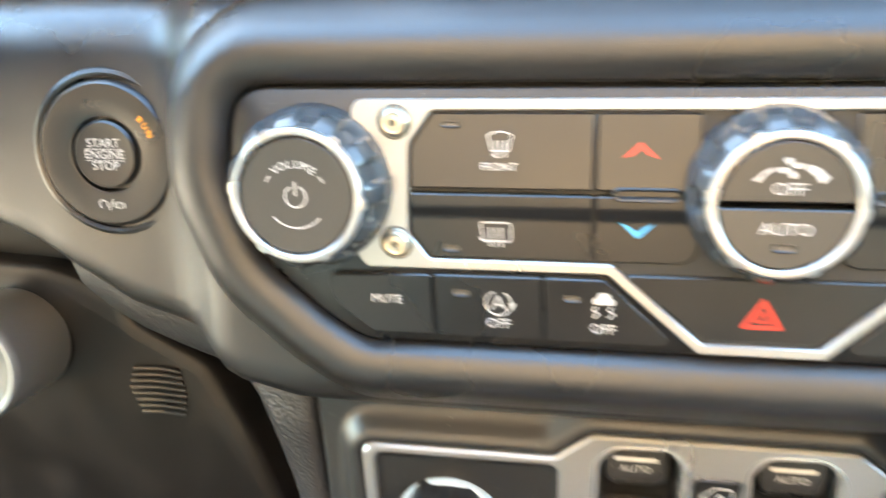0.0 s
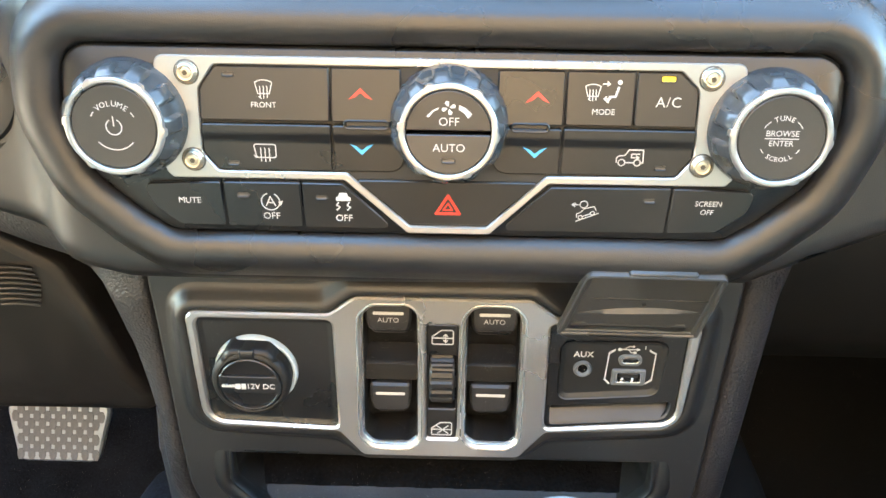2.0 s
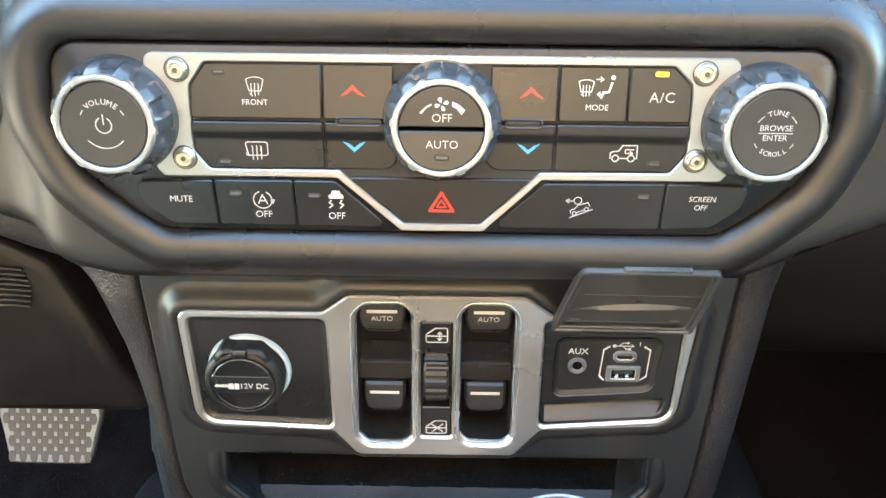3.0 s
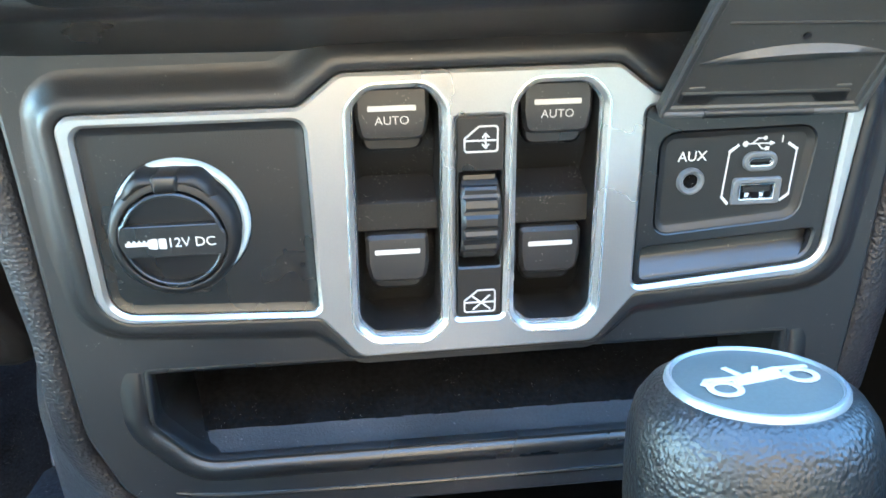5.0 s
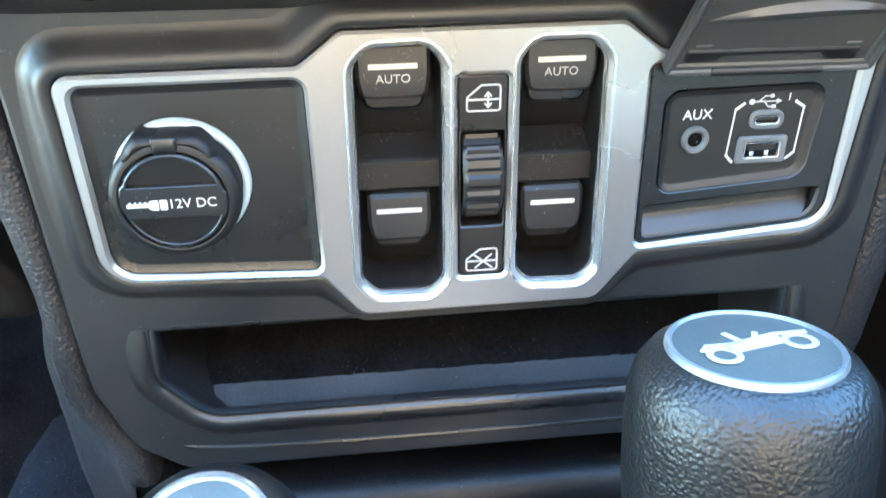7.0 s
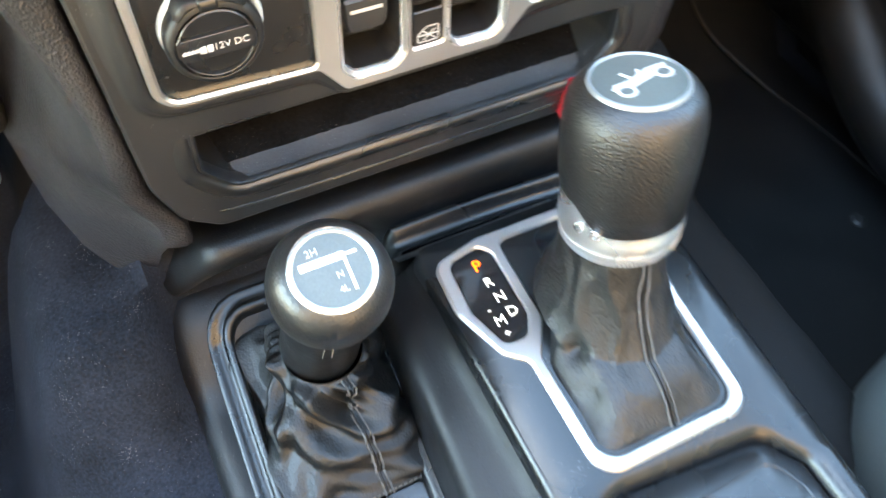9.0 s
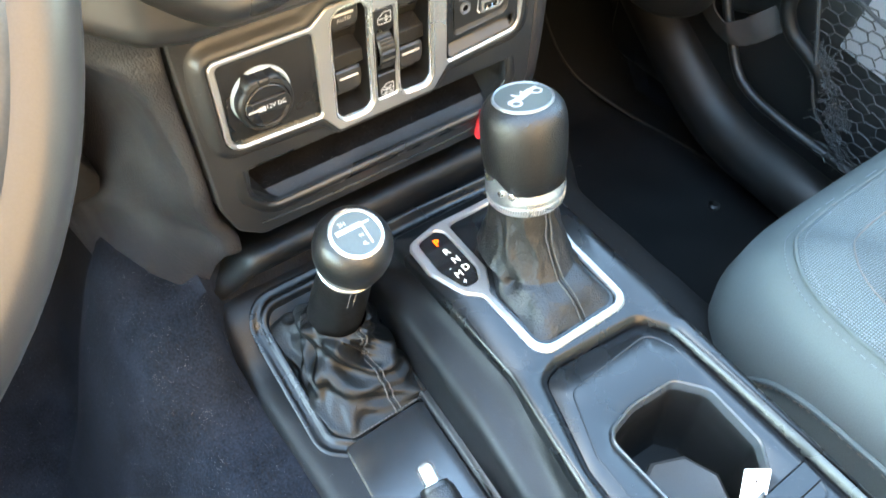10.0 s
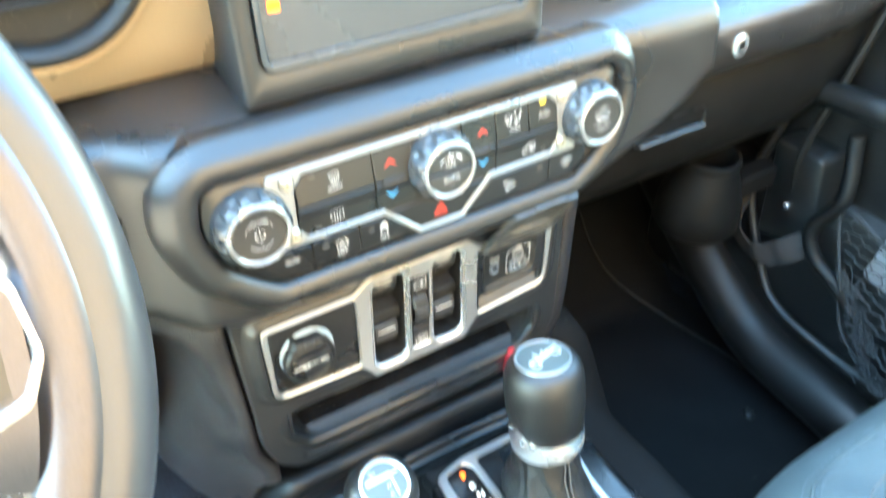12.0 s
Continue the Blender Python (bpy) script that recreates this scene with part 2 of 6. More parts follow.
fl.new(waves[1].outputs[0], dots.inputs[1])
fb, fmix = fn["Principled BSDF"], fn.new("ShaderNodeMix")
fmix.data_type = "RGBA"
frange = fn.new("ShaderNodeMapRange")
frange.inputs["From Min"].default_value, frange.inputs["From Max"].default_value = 0.0, 0.7
fl.new(dots.outputs[0], frange.inputs["Value"])
fl.new(frange.outputs["Result"], fmix.inputs["Factor"])
fmix.inputs["B"].default_value = (0.115, 0.142, 0.15, 1)
fl.new(fb.inputs["Base Color"].links[0].from_socket, fmix.inputs["A"])
fl.new(fmix.outputs["Result"], fb.inputs["Base Color"])
fbump = fn.new("ShaderNodeBump")
fbump.inputs["Strength"].default_value, fbump.inputs["Distance"].default_value = 0.6, 0.0008
fl.new(dots.outputs[0], fbump.inputs["Height"])
fl.new(fbump.outputs["Normal"], fb.inputs["Normal"])


# ---- building tools (lengths in millimetres unless said otherwise) ----
MM = 0.001


def part(name, bm, material, parent=None, label="", at=None, angle=38):
    """Links a bmesh, made in millimetres, as one smooth-shaded mesh object under a thing or a part."""
    bmesh.ops.scale(bm, vec=(MM, MM, MM), verts=bm.verts)
    bmesh.ops.recalc_face_normals(bm, faces=bm.faces)
    me = bpy.data.meshes.new(name)
    bm.to_mesh(me)
    bm.free()
    return linked(name, me, material, parent, label, at, angle)


def linked(name, me, material, parent=None, label="", at=None, angle=38):
    me.shade_smooth()
    me.set_sharp_from_angle(angle=radians(angle))
    if material:
        me.materials.append(material)
    ob = new(name, me)
    if name in ("stitching", "knurling", "grip_pads", "grip_marks", "net_pocket"):
        tagged(ob, kind="stuff")
    ob.parent = parent
    if at is not None:
        ob.matrix_local = at
    return tagged(ob, label)


def thing(name, m, label, category, group="", kind=""):
    ob = new(name)
    ob.empty_display_size = 0.02
    ob.matrix_world = m
    return tagged(ob, label, category, group, kind)


def rpoly(pts, n=5, r=0.0):
    """A polygon with rounded corners, counter-clockwise, from (x, y) or (x, y, radius)."""
    p = [(q[0], q[1], q[2] if len(q) > 2 else r) for q in pts]
    if sum(a[0] * b[1] - b[0] * a[1] for a, b in zip(p, p[1:] + p[:1])) < 0:
        p.reverse()
    out = []
    for k, (x, y, rad) in enumerate(p):
        a, c = Vector(p[k - 1][:2]), Vector(p[(k + 1) % len(p)][:2])
        v = Vector((x, y))
        da, dc = (a - v), (c - v)
        la, lc = da.length, dc.length
        da.normalize(), dc.normalize()
        half = math.acos(max(-1, min(1, da.dot(dc)))) / 2
        if rad <= 0 or half > radians(88):
            out.append((x, y))
            continue
        t = min(rad / math.tan(half), 0.48 * la, 0.48 * lc)
        rr = t * math.tan(half)
        mid = v + (da + dc).normalized() * (rr / math.sin(half))
        s, e = v + da * t - mid, v + dc * t - mid
        a0 = math.atan2(s.y, s.x)
        turn = (math.atan2(e.y, e.x) - a0 + math.pi) % (2 * math.pi) - math.pi
        out += [(mid.x + rr * math.cos(a0 + turn * i / n), mid.y + rr * math.sin(a0 + turn * i / n)) for i in range(n + 1)]
    return out


def disc(x, y, r, n=40, ry=None):
    return [(x + r * math.cos(2 * math.pi * i / n), y + (ry or r) * math.sin(2 * math.pi * i / n)) for i in range(n)]


def rect(x0, y0, x1, y1, r=1.0, n=4):
    return rpoly([(x0, y0, r), (x1, y0, r), (x1, y1, r), (x0, y1, r)], n)


def grow(loop, d):
    """The loop moved outwards by d."""
    out = []
    for k, q in enumerate(loop):
        a, c = Vector(loop[k - 1]), Vector(loop[(k + 1) % len(loop)])
        v = Vector(q)
        e1, e2 = (v - a), (c - v)
        e1 = e1.normalized() if e1.length > 1e-9 else e2.normalized()
        e2 = e2.normalized() if e2.length > 1e-9 else e1
        nrm = Vector((e1.y + e2.y, -e1.x - e2.x))
        nrm = nrm.normalized() if nrm.length > 1e-9 else Vector((e1.y, -e1.x))
        k2 = max(0.5, nrm.dot(Vector((e1.y, -e1.x))))
        out.append((v.x + nrm.x * d / k2, v.y + nrm.y * d / k2))
    return out


def resample(loop, n):
    """The loop with n evenly spaced points."""
    pts = [Vector(q) for q in loop]
    seg = [(b - a).length for a, b in zip(pts, pts[1:] + pts[:1])]
    total, out, k, run = sum(seg), [], 0, 0.0
    for i in range(n):
        d = total * i / n
        while run + seg[k] < d:
            run += seg[k]
            k += 1
        q = pts[k].lerp(pts[(k + 1) % len(pts)], (d - run) / max(seg[k], 1e-9))
        out.append((q.x, q.y))
    return out


def bridge(bm, a, b):
    n = len(a)
    for k in range(n):
        try:
            bm.faces.new((a[k], a[(k + 1) % n], b[(k + 1) % n], b[k]))
        except ValueError:
            pass


def plate(outer, holes=(), back=0.0, front=2.0, bev=0.4, hole_back=None, hole_bev=None, bm=None, closed=False):
    """A slab with holes in the local plane, bevelled at its front edges."""
    bm = bm or bmesh.new()
    edges = []
    hb = bev if hole_bev is None else hole_bev
    for k, loop in enumerate([outer, *holes]):
        d = -bev if k == 0 else hb
        b = bev if k == 0 else hb
        base = back if k == 0 or hole_back is None else hole_back
        rim = [bm.verts.new((*q, front)) for q in grow(loop, d)]
        edge = [bm.verts.new((*q, front - b)) for q in loop]
        low = [bm.verts.new((*q, base)) for q in loop]
        edges += [bm.edges.new((rim[i], rim[(i + 1) % len(rim)])) for i in range(len(rim))]
        bridge(bm, rim, edge)
        bridge(bm, edge, low)
        if closed and k == 0:
            bm.faces.new(list(reversed(low)))
    bmesh.ops.triangle_fill(bm, use_beauty=True, use_dissolve=False, edges=edges, normal=(0, 0, 1))
    return bm


def loft(loops, closed=True, cap0=False, cap1=False, bm=None):
    """Skin over loops of 3D points with the same count."""
    bm = bm or bmesh.new()
    rows = [[bm.verts.new(q) for q in loop] for loop in loops]
    for a, b in zip(rows, rows[1:]):
        if closed:
            bridge(bm, a, b)
        else:
            for k in range(len(a) - 1):
                bm.faces.new((a[k], a[k + 1], b[k + 1], b[k]))
    if cap0:
        bm.faces.new(rows[0])
    if cap1:
        bm.faces.new(rows[-1])
    return bm


def rolled(outline, steps, cap=False):
    """A skin that follows an outline through steps of (distance outwards, height)."""
    return loft([[(*q, w) for q in grow(outline, d)] for d, w in steps], cap1=cap)


def lathe(profile, n=48, x=0.0, y=0.0, wave=None, cap=False, bm=None):
    """Turned about the local z axis: profile of (radius, height). wave(angle, radius, height) gives another radius."""
    loops = []
    for r, z in profile:
        ring = []
        for i in range(n):
            a = 2 * math.pi * i / n
            q = wave(a, r, z) if wave else r
            ring.append((x + q * math.cos(a), y + q * math.sin(a), z))
        loops.append(ring)
    return loft(loops, cap1=cap, bm=bm)


def tube(path, r, n=8, closed=False, bm=None, flat=1.0):
    """A round bar along 3D points."""
    bm = bm or bmesh.new()
    pts = [Vector(q) for q in path]
    rows = []
    side = None
    for k, q in enumerate(pts):
        a = pts[k - 1] if k or closed else q
        c = pts[(k + 1) % len(pts)] if k < len(pts) - 1 or closed else q
        way = (c - a).normalized()
        if side is None:
            side = way.orthogonal().normalized()
        side = (side - way * side.dot(way)).normalized()
        up = way.cross(side)
        rad = r(k / max(1, len(pts) - 1)) if callable(r) else r
        rows.append([bm.verts.new(q + side * (rad * math.cos(2 * math.pi * i / n)) + up * (rad * flat * math.sin(2 * math.pi * i / n))) for i in range(n)])
    for a, b in zip(rows, rows[1:] + (rows[:1] if closed else [])):
        bridge(bm, a, b)
    if not closed:
        bm.faces.new(rows[0]), bm.faces.new(rows[-1])
    return bm


def curve_through(pts, n=8):
    """A smooth line through 3D points (Catmull-Rom)."""
    p = [Vector(q) for q in pts]
    p = [2 * p[0] - p[1], *p, 2 * p[-1] - p[-2]]
    out = []
    for a, b, c, d in zip(p, p[1:], p[2:], p[3:]):
        for i in range(n):
            t = i / n
            out.append(0.5 * (2 * b + (c - a) * t + (2 * a - 5 * b + 4 * c - d) * t * t + (3 * b - a - 3 * c + d) * t ** 3))
    return [*out, p[-2]]


def strokes(lines, width, w=0.0, thick=0.12, bm=None):
    """Printed lines: each a list of (x, y), drawn as thin raised ribbons at height w."""
    bm = bm or bmesh.new()
    for line in lines:
        for a, b in zip(line, line[1:]):
            a, b = Vector(a), Vector(b)
            if (b - a).length < 1e-6:
                continue
            way = (b - a).normalized()
            s = Vector((-way.y, way.x)) * width / 2
            a2, b2 = a - way * width * 0.35, b + way * width * 0.35
            q = [a2 - s, b2 - s, b2 + s, a2 + s]
            top = [bm.verts.new((v.x, v.y, w + thick)) for v in q]
            low = [bm.verts.new((v.x, v.y, w)) for v in q]
            bm.faces.new(top)
            bridge(bm, top, low)
    return bm


def arc(x, y, r, a0, a1, n=10, ry=None):
    return [(x + r * math.cos(radians(a0 + (a1 - a0) * i / n)), y + (ry or r) * math.sin(radians(a0 + (a1 - a0) * i / n))) for i in range(n + 1)]


def filled(loops, w=0.0, thick=0.12, bm=None):
    bm = bm or bmesh.new()
    for loop in loops:
        plate(loop, (), w, w + thick, 0.02, bm=bm)
    return bm


def words(text, size, x, y, w, material, parent, spacing=1.0, turn=0.0, name="lettering", bold=0.0, shear=0.0, label=""):
    """Printed lettering, centred at (x, y), at height w."""
    fc = bpy.data.curves.new(name, "FONT")
    fc.body, fc.size, fc.align_x, fc.align_y = text, size * MM, "CENTER", "CENTER"
    fc.extrude, fc.space_character, fc.offset, fc.shear = 0.00008, spacing, (bold * 0.35 - 0.045) * MM, shear
    fc.resolution_u = 3
    ob = bpy.data.objects.new(name, fc)
    me = bpy.data.meshes.new_from_object(ob)
    bpy.data.objects.remove(ob)
    me.transform(pose(x * MM, y * MM, w * MM, 0, 0, turn))
    return linked(name, me, material, parent, label)


def bent_words(text, size, x, y, r, a_mid, w, material, parent, step, below=False):
    """Lettering on an arc, one letter after the other, joined into one print."""
    bm = bmesh.new()
    for k, ch in enumerate(text):
        off = (k - (len(text) - 1) / 2) * step
        a = a_mid - off if not below else a_mid + off
        fc = bpy.data.curves.new("letter", "FONT")
        fc.body, fc.size, fc.align_x, fc.align_y, fc.extrude, fc.resolution_u = ch, size, "CENTER", "CENTER", 0.08, 2
        ob = bpy.data.objects.new("letter", fc)
        me = bpy.data.meshes.new_from_object(ob)
        bpy.data.objects.remove(ob)
        me.transform(pose(x + r * math.cos(radians(a)), y + r * math.sin(radians(a)), w, 0, 0, a - 90 if not below else a + 90))
        bm.from_mesh(me)
        bpy.data.meshes.remove(me)
    return part("lettering", bm, material, parent)


# ---- the car round the dashboard ----
def flat_slab(name, x0, x1, y0, y1, z0, z1, material, label, category, bev=4.0):
    """A structure slab between two corners, in metres."""
    bm = plate(rect(x0 * 1000, y0 * 1000, x1 * 1000, y1 * 1000, 8), (), z0 * 1000, z1 * 1000, bev, closed=True)
    ob = part(name, bm, material)
    return tagged(ob, label, category, kind="structure")


# Unseen ground; its tan is picked to bounce warm light into the cabin.
ground = part("ground", plate(rect(-400000, -400000, 400000, 400000, 100), (), -600, -450, 1), ASPHALT)
tagged(ground, "unseen pavement around the parked vehicle, tan for warm bounce light", "ground", kind="structure")

# carpeted floor with the tunnel and the sloping toe board
def smooth(t):
    t = max(0.0, min(1.0, t))
    return t * t * (3 - 2 * t)


def floor_height(x, y):
    edge = smooth((-x - 158) / 26)
    rise = 92 - 25 * edge
    hump = (250 + rise * smooth((y + 12 + 54 * edge) / 62)) * smooth((368 - 44 * edge * smooth((y - 105) / 100) - abs(x)) / 150) * (1 - 0.15 * smooth((-y - 300) / 300))
    toe = max(0.0, y - 260) * 1.25
    return max(hump + 0.25 * toe, toe) + 3 * noise.noise(Vector((x * 0.02, y * 0.02, 0))) + 2 * noise.noise(Vector((x * 0.07, y * 0.07, 3)))


xs = [-720 + 12 * i for i in range(121)]
ys = [620 - 20 * i for i in range(60)]
bm = loft([[(x, y, floor_height(x, y)) for x in xs] for y in ys], closed=False)
carpet_floor = part("floor", bm, CARPET, angle=80)
tagged(carpet_floor, "dark navy-black carpet over floor and transmission tunnel", "floor", kind="structure")

bm = loft([[(x, y, floor_height(x, y) + 9 * smooth((x - 158) / 10) * smooth((690 - x) / 20)) for x in [155 + 15 * i for i in range(36)]] for y in [560 - 20 * i for i in range(50)]], closed=False)
mat_floor = part("floor_mat", bm, RUBBER, angle=80)
tagged(mat_floor, "black rubber mat in the dark passenger footwell", "floor mat", kind="structure")

# Unseen wall, added as a warm reflector behind the cabin.
flat_slab("bounce_wall", -12, 12, -6.4, -6.1, -0.45, 8.0, STUCCO, "unseen tan wall added behind the vehicle for warm reflections", "wall", 20)
flat_slab("underbody", -0.76, 0.76, -2.35, 0.95, -0.12, -0.06, RUBBER, "black underside of the cabin floor", "floor")
flat_slab("rear_floor", -0.74, 0.74, -2.3, -0.55, -0.05, -0.01, CARPET, "dark carpet of the rear floor", "floor")
flat_slab("firewall", -0.74, 0.74, 0.62, 0.66, -0.05, 0.80, DOORMAT_, "black bulkhead ahead of the footwells", "wall")
flat_slab("bonnet", -0.74, 0.74, 0.62, 1.9, 0.74, 0.80, PAINT, "grey bonnet ahead of the windscreen", "bonnet")
flat_slab("cowl", -0.74, 0.74, 0.40, 0.66, 0.78, 0.875, DOORMAT_, "black cowl at the foot of the windscreen", "cowl")
# Unseen rear wall; its height is set by the light wanted from behind.
flat_slab("rear_wall", -0.74, 0.74, -2.34, -2.30, -0.05, 0.30, DOORMAT_, "unseen rear closing wall, kept low to let warm light in", "wall")
# Unseen slab, added to keep low light off the driver's footwell.
flat_slab("driver_side_block", -0.74, -0.69, -0.68, 0.33, 0.05, 0.40, DOORMAT_, "unseen half-height slab that blocks low light on the driver's side", "door", 8)
for side in (-1, 1):
    flat_slab("windscreen_pillar", side * 0.71 - 0.03, side * 0.71 + 0.03, 0.33, 0.42, 0.0, 1.27, DOORMAT_, "black windscreen pillar", "pillar", 8)
    flat_slab("door_pillar", side * 0.72 - 0.025, side * 0.72 + 0.025, -0.80, -0.68, 0.0, 1.27, DOORMAT_, "black pillar behind the front door", "pillar", 8)
    flat_slab("rear_side_wall", side * 0.73 - 0.02, side * 0.73 + 0.02, -2.3, -0.80, -0.05, 0.55, DOORMAT_, "unseen rear side wall, kept low to let light in", "wall")
    flat_slab("lower_side", side * 0.735 - 0.02, side * 0.735 + 0.02, -0.80, 0.66, -0.10, 0.10, DOORMAT_, "dark lower body side under the door opening", "wall")
    flat_slab("cowl_side", side * 0.72 - 0.02, side * 0.72 + 0.02, 0.30, 0.66, 0.0, 0.90, DOORMAT_, "dark kick panel at the side of the footwell", "wall")
flat_slab("windscreen_header", -0.74, 0.74, 0.34, 0.42, 1.20, 1.27, DOORMAT_, "black header above the windscreen", "pillar", 8)

# ---- dashboard ----
HV = pose(0.002, -0.0195, 0.668, 82)
LO = pose(0, -0.0015, 0.5115, 87)
PANEL_OUT = rpoly([(-160, 29, 13), (-163.5, 0, 30), (-153, -27, 25), (-134, -43.5, 25), (-121, -52, 15), (121, -52, 15), (134, -43.5, 25), (153, -27, 25), (163.5, 0, 30), (160, 29, 13)], 6)

dash = thing("dashboard", pose(0, 0, 0.6), "dark grey soft-touch dashboard round the controls", "dashboard")


def dash_part(name, bm, material, label="", angle=38):
    bmesh.ops.translate(bm, vec=(0, 0, -600), verts=bm.verts)
    return part(name, bm, material, dash, label, angle=angle)


def in_frame(bm, m):
    """Moves a bmesh in millimetres by a pose in metres."""
    mm = m.copy()
    mm.translation = m.translation * 1000
    bmesh.ops.transform(bm, matrix=mm, verts=bm.verts)
    return bm


LIP = [(0.6, -12), (0.6, -1.5), (1.6, 1.0), (3.5, 2.8), (6.5, 4.2), (10, 4.8), (13, 4.2), (16, 2.6), (19, -0.4), (22, -4.0), (24.5, -7.2), (26, -10.0), (27, -14), (27.4, -20), (27.4, -34)]
dash_part("binnacle", in_frame(rolled(PANEL_OUT, LIP), HV), SOFT, "raised rolled frame round the climate panel", angle=60)


def between(x, table):
    """Straight steps through a table of (x, value)."""
    for (x0, v0), (x1, v1) in zip(table, table[1:]):
        if x <= x1:
            return v0 + (v1 - v0) * max(0.0, min(1.0, (x - x0) / (x1 - x0)))
    return table[-1][1]


LOW_EDGE = [(-560, 660), (-330, 640), (-264, 623), (-224, 603), (-190, 595), (-180, 593), (-146, 585), (-60, 584), (60, 586), (140, 588), (171, 602), (205, 616), (250, 636), (278, 656)]
SETBACK = [(-560, 80), (-400, 58), (-300, 42), (-250, 31), (-215, 27), (-198, 25), (-188, 17), (-180, 7), (-172, 0), (200, 0), (278, 0)]


def fascia_section(x):
    """A cross-section of the dashboard front at x: shelf, rolled front, underside."""
    low, back = between(x, LOW_EDGE), between(x, SETBACK)
    near = smooth((172 - abs(x)) / 24)
    front = lambda z: -19.5 + 0.1405 * (z - 668) + 6.5 + back
    pts = [(90 + back, 738), (60 + back, 731), (34 + back, 725), (16 + back, 721.5), (4 + back, 718), (front(712) + 2.5, 711), (front(700), 700)]
    pts += [(front(700 + (low + 16 - 700) * k / 6), 700 + (low + 16 - 700) * k / 6) for k in range(1, 7)]
    pts += [(front(low) + 1.5, low + 8), (front(low) + 5, low + 2.5), (front(low) + 11, low), (front(low) + 24, low - 1 - 8 * near), (front(low) + 38, low - 1.5 - 15.5 * near), (front(low) + 42, low - 2 - 17 * near), (front(low) + 75, low - 2 - 17 * near)]
    return [(x, y, z) for y, z in pts]


rows = [fascia_section(x) for x in [-560 + 7 * i for i in range(120)] if x < 276] + [fascia_section(277)]
rows.append([(q[0] + 2.5, q[1] + 3.5, q[2]) for q in rows[-1]])
rows.append([(q[0] + 1, q[1] + 50, q[2]) for q in rows[-1]])
dash_part("fascia", loft(rows, closed=False), SOFT, "soft-touch dashboard front", angle=60)

# shelf, bronze upper front, air vent
prof = [(75, 730), (62, 733), (56, 742), (50, 760), (50, 800), (54, 850), (64, 872), (90, 880), (420, 880)]
rows = [[(x, y, z) for y, z in prof] for x in (-600, -500, -400, -300, -200, -100, 0, 100, 200, 278)]
dash_part("upper_front", loft(rows, closed=False), BRONZE, "bronze-painted upper dashboard front")

# passenger side: painted rail, glove box, footwell hood
prof = [(420, 880), (150, 880), (140, 735), (128, 676), (64, 664), (52, 658), (45, 648), (44, 624), (46, 610), (54, 600), (70, 594)]
rows = [[(x, y + 30 * smooth((x - 560) / 150), z) for y, z in prof] for x in [286 + 15 * i for i in range(29)]]
dash_part("passenger_rail", loft(rows, closed=False), SOFT)
prof = [(90, 604), (74, 597), (67, 586), (64, 550), (70, 500), (84, 470), (110, 455), (300, 445)]
rows = [[(x, y, z + 40 * smooth((x - 560) / 120)) for y, z in prof] for x in [178 + 18 * i for i in range(30)]]
dash_part("glove_box", loft(rows, closed=False), SHADEBLACK)
bm = in_frame(rolled(rect(-48, -9, 48, 9, 6), [(4, 0), (2, 3), (0, 2), (-2, -6), (-3, -12)], cap=True), pose(0.335, 0.066, 0.548, 84))
dash_part("glove_box_pull", bm, CONSOLE, "recessed glove box pull with a shiny lower edge")
bm = in_frame(plate(rect(-46, -4, 46, -1, 1.2), (), -6, 4, 0.8), pose(0.335, 0.060, 0.543, 84))
dash_part("pull_lip", bm, KNOBSIDE, "glossy lower edge of the pull")
bm = in_frame(lathe([(4, 3.5), (8, 3.4), (11, 2), (11.5, 0), (12, -3)], 20), pose(0.383, 0.044, 0.634, 84))
dash_part("rail_bolt", bm, CHROME, "bare metal bolt head")
bm = bmesh.new()
for k in range(9):
    strokes([[(-60 + 14 * k, 0), (-60 + 14 * k + 8, 0)]], 7, bm=bm, thick=0.5)
dash_part("embossed_marks", in_frame(bm, pose(0.55, 0.0445, 0.634, 84)), PADDLE)

# left knee bolster with its grille
KNEE = rpoly([(-560, 92, 20), (-330, 78, 30), (-291, 64, 8), (-286, 48, 12), (-246, 25, 22), (-228, -12, 40), (-212, -58, 40), (-203, -82, 14), (-206, -102, 10), (-560, -106, 20)], 5)
bm = rolled(KNEE, [(0, -60), (0, -7), (-1.2, -3), (-4, -0.8), (-9, 0)])
edge = grow(KNEE, -9)
lid_bm = plate(edge, (), -30, 0.02, 0.01)
tmp = bpy.data.meshes.new("knee_tmp")
lid_bm.to_mesh(tmp)
lid_bm.free()
bm.from_mesh(tmp)
bpy.data.meshes.remove(tmp)
bmesh.ops.remove_doubles(bm, verts=bm.verts, dist=0.03)
for v in bm.verts:
    v.co.z -= 22 * smooth((v.co.y - 60) / 70) * -1 + 20 * smooth((-v.co.y - 50) / 60)
knee = dash_part("knee_bolster", in_frame(bm, pose(0, 0.088, 0.500, 84)), KNEEMAT, "dark knee bolster under the steering column", angle=50)
bm = bmesh.new()
for k in range(8):
    w0, w1 = -17 + 1.2 * abs(k - 3), 16 - 0.9 * abs(k - 3.5)
    tube(curve_through([(w0, 13 - 3.7 * k, 0), (0, 14.2 - 3.7 * k, 0.8), (w1, 12.6 - 3.7 * k, 0)], 4), 0.95, 6, bm=bm)
in_frame(bm, pose(-0.2745, 0.0875, 0.508, 84))
bmesh.ops.translate(bm, vec=(0, 0, -600), verts=bm.verts)
part("grille", bm, PADDLE, knee, "small curved speaker slots")
rows = [[(x, y, z) for y, z in ((26, 660), (60, 640), (105, 600), (118, 480), (128, 396), (170, 388), (300, 384))] for x in (-600, -400, -250, -195)]
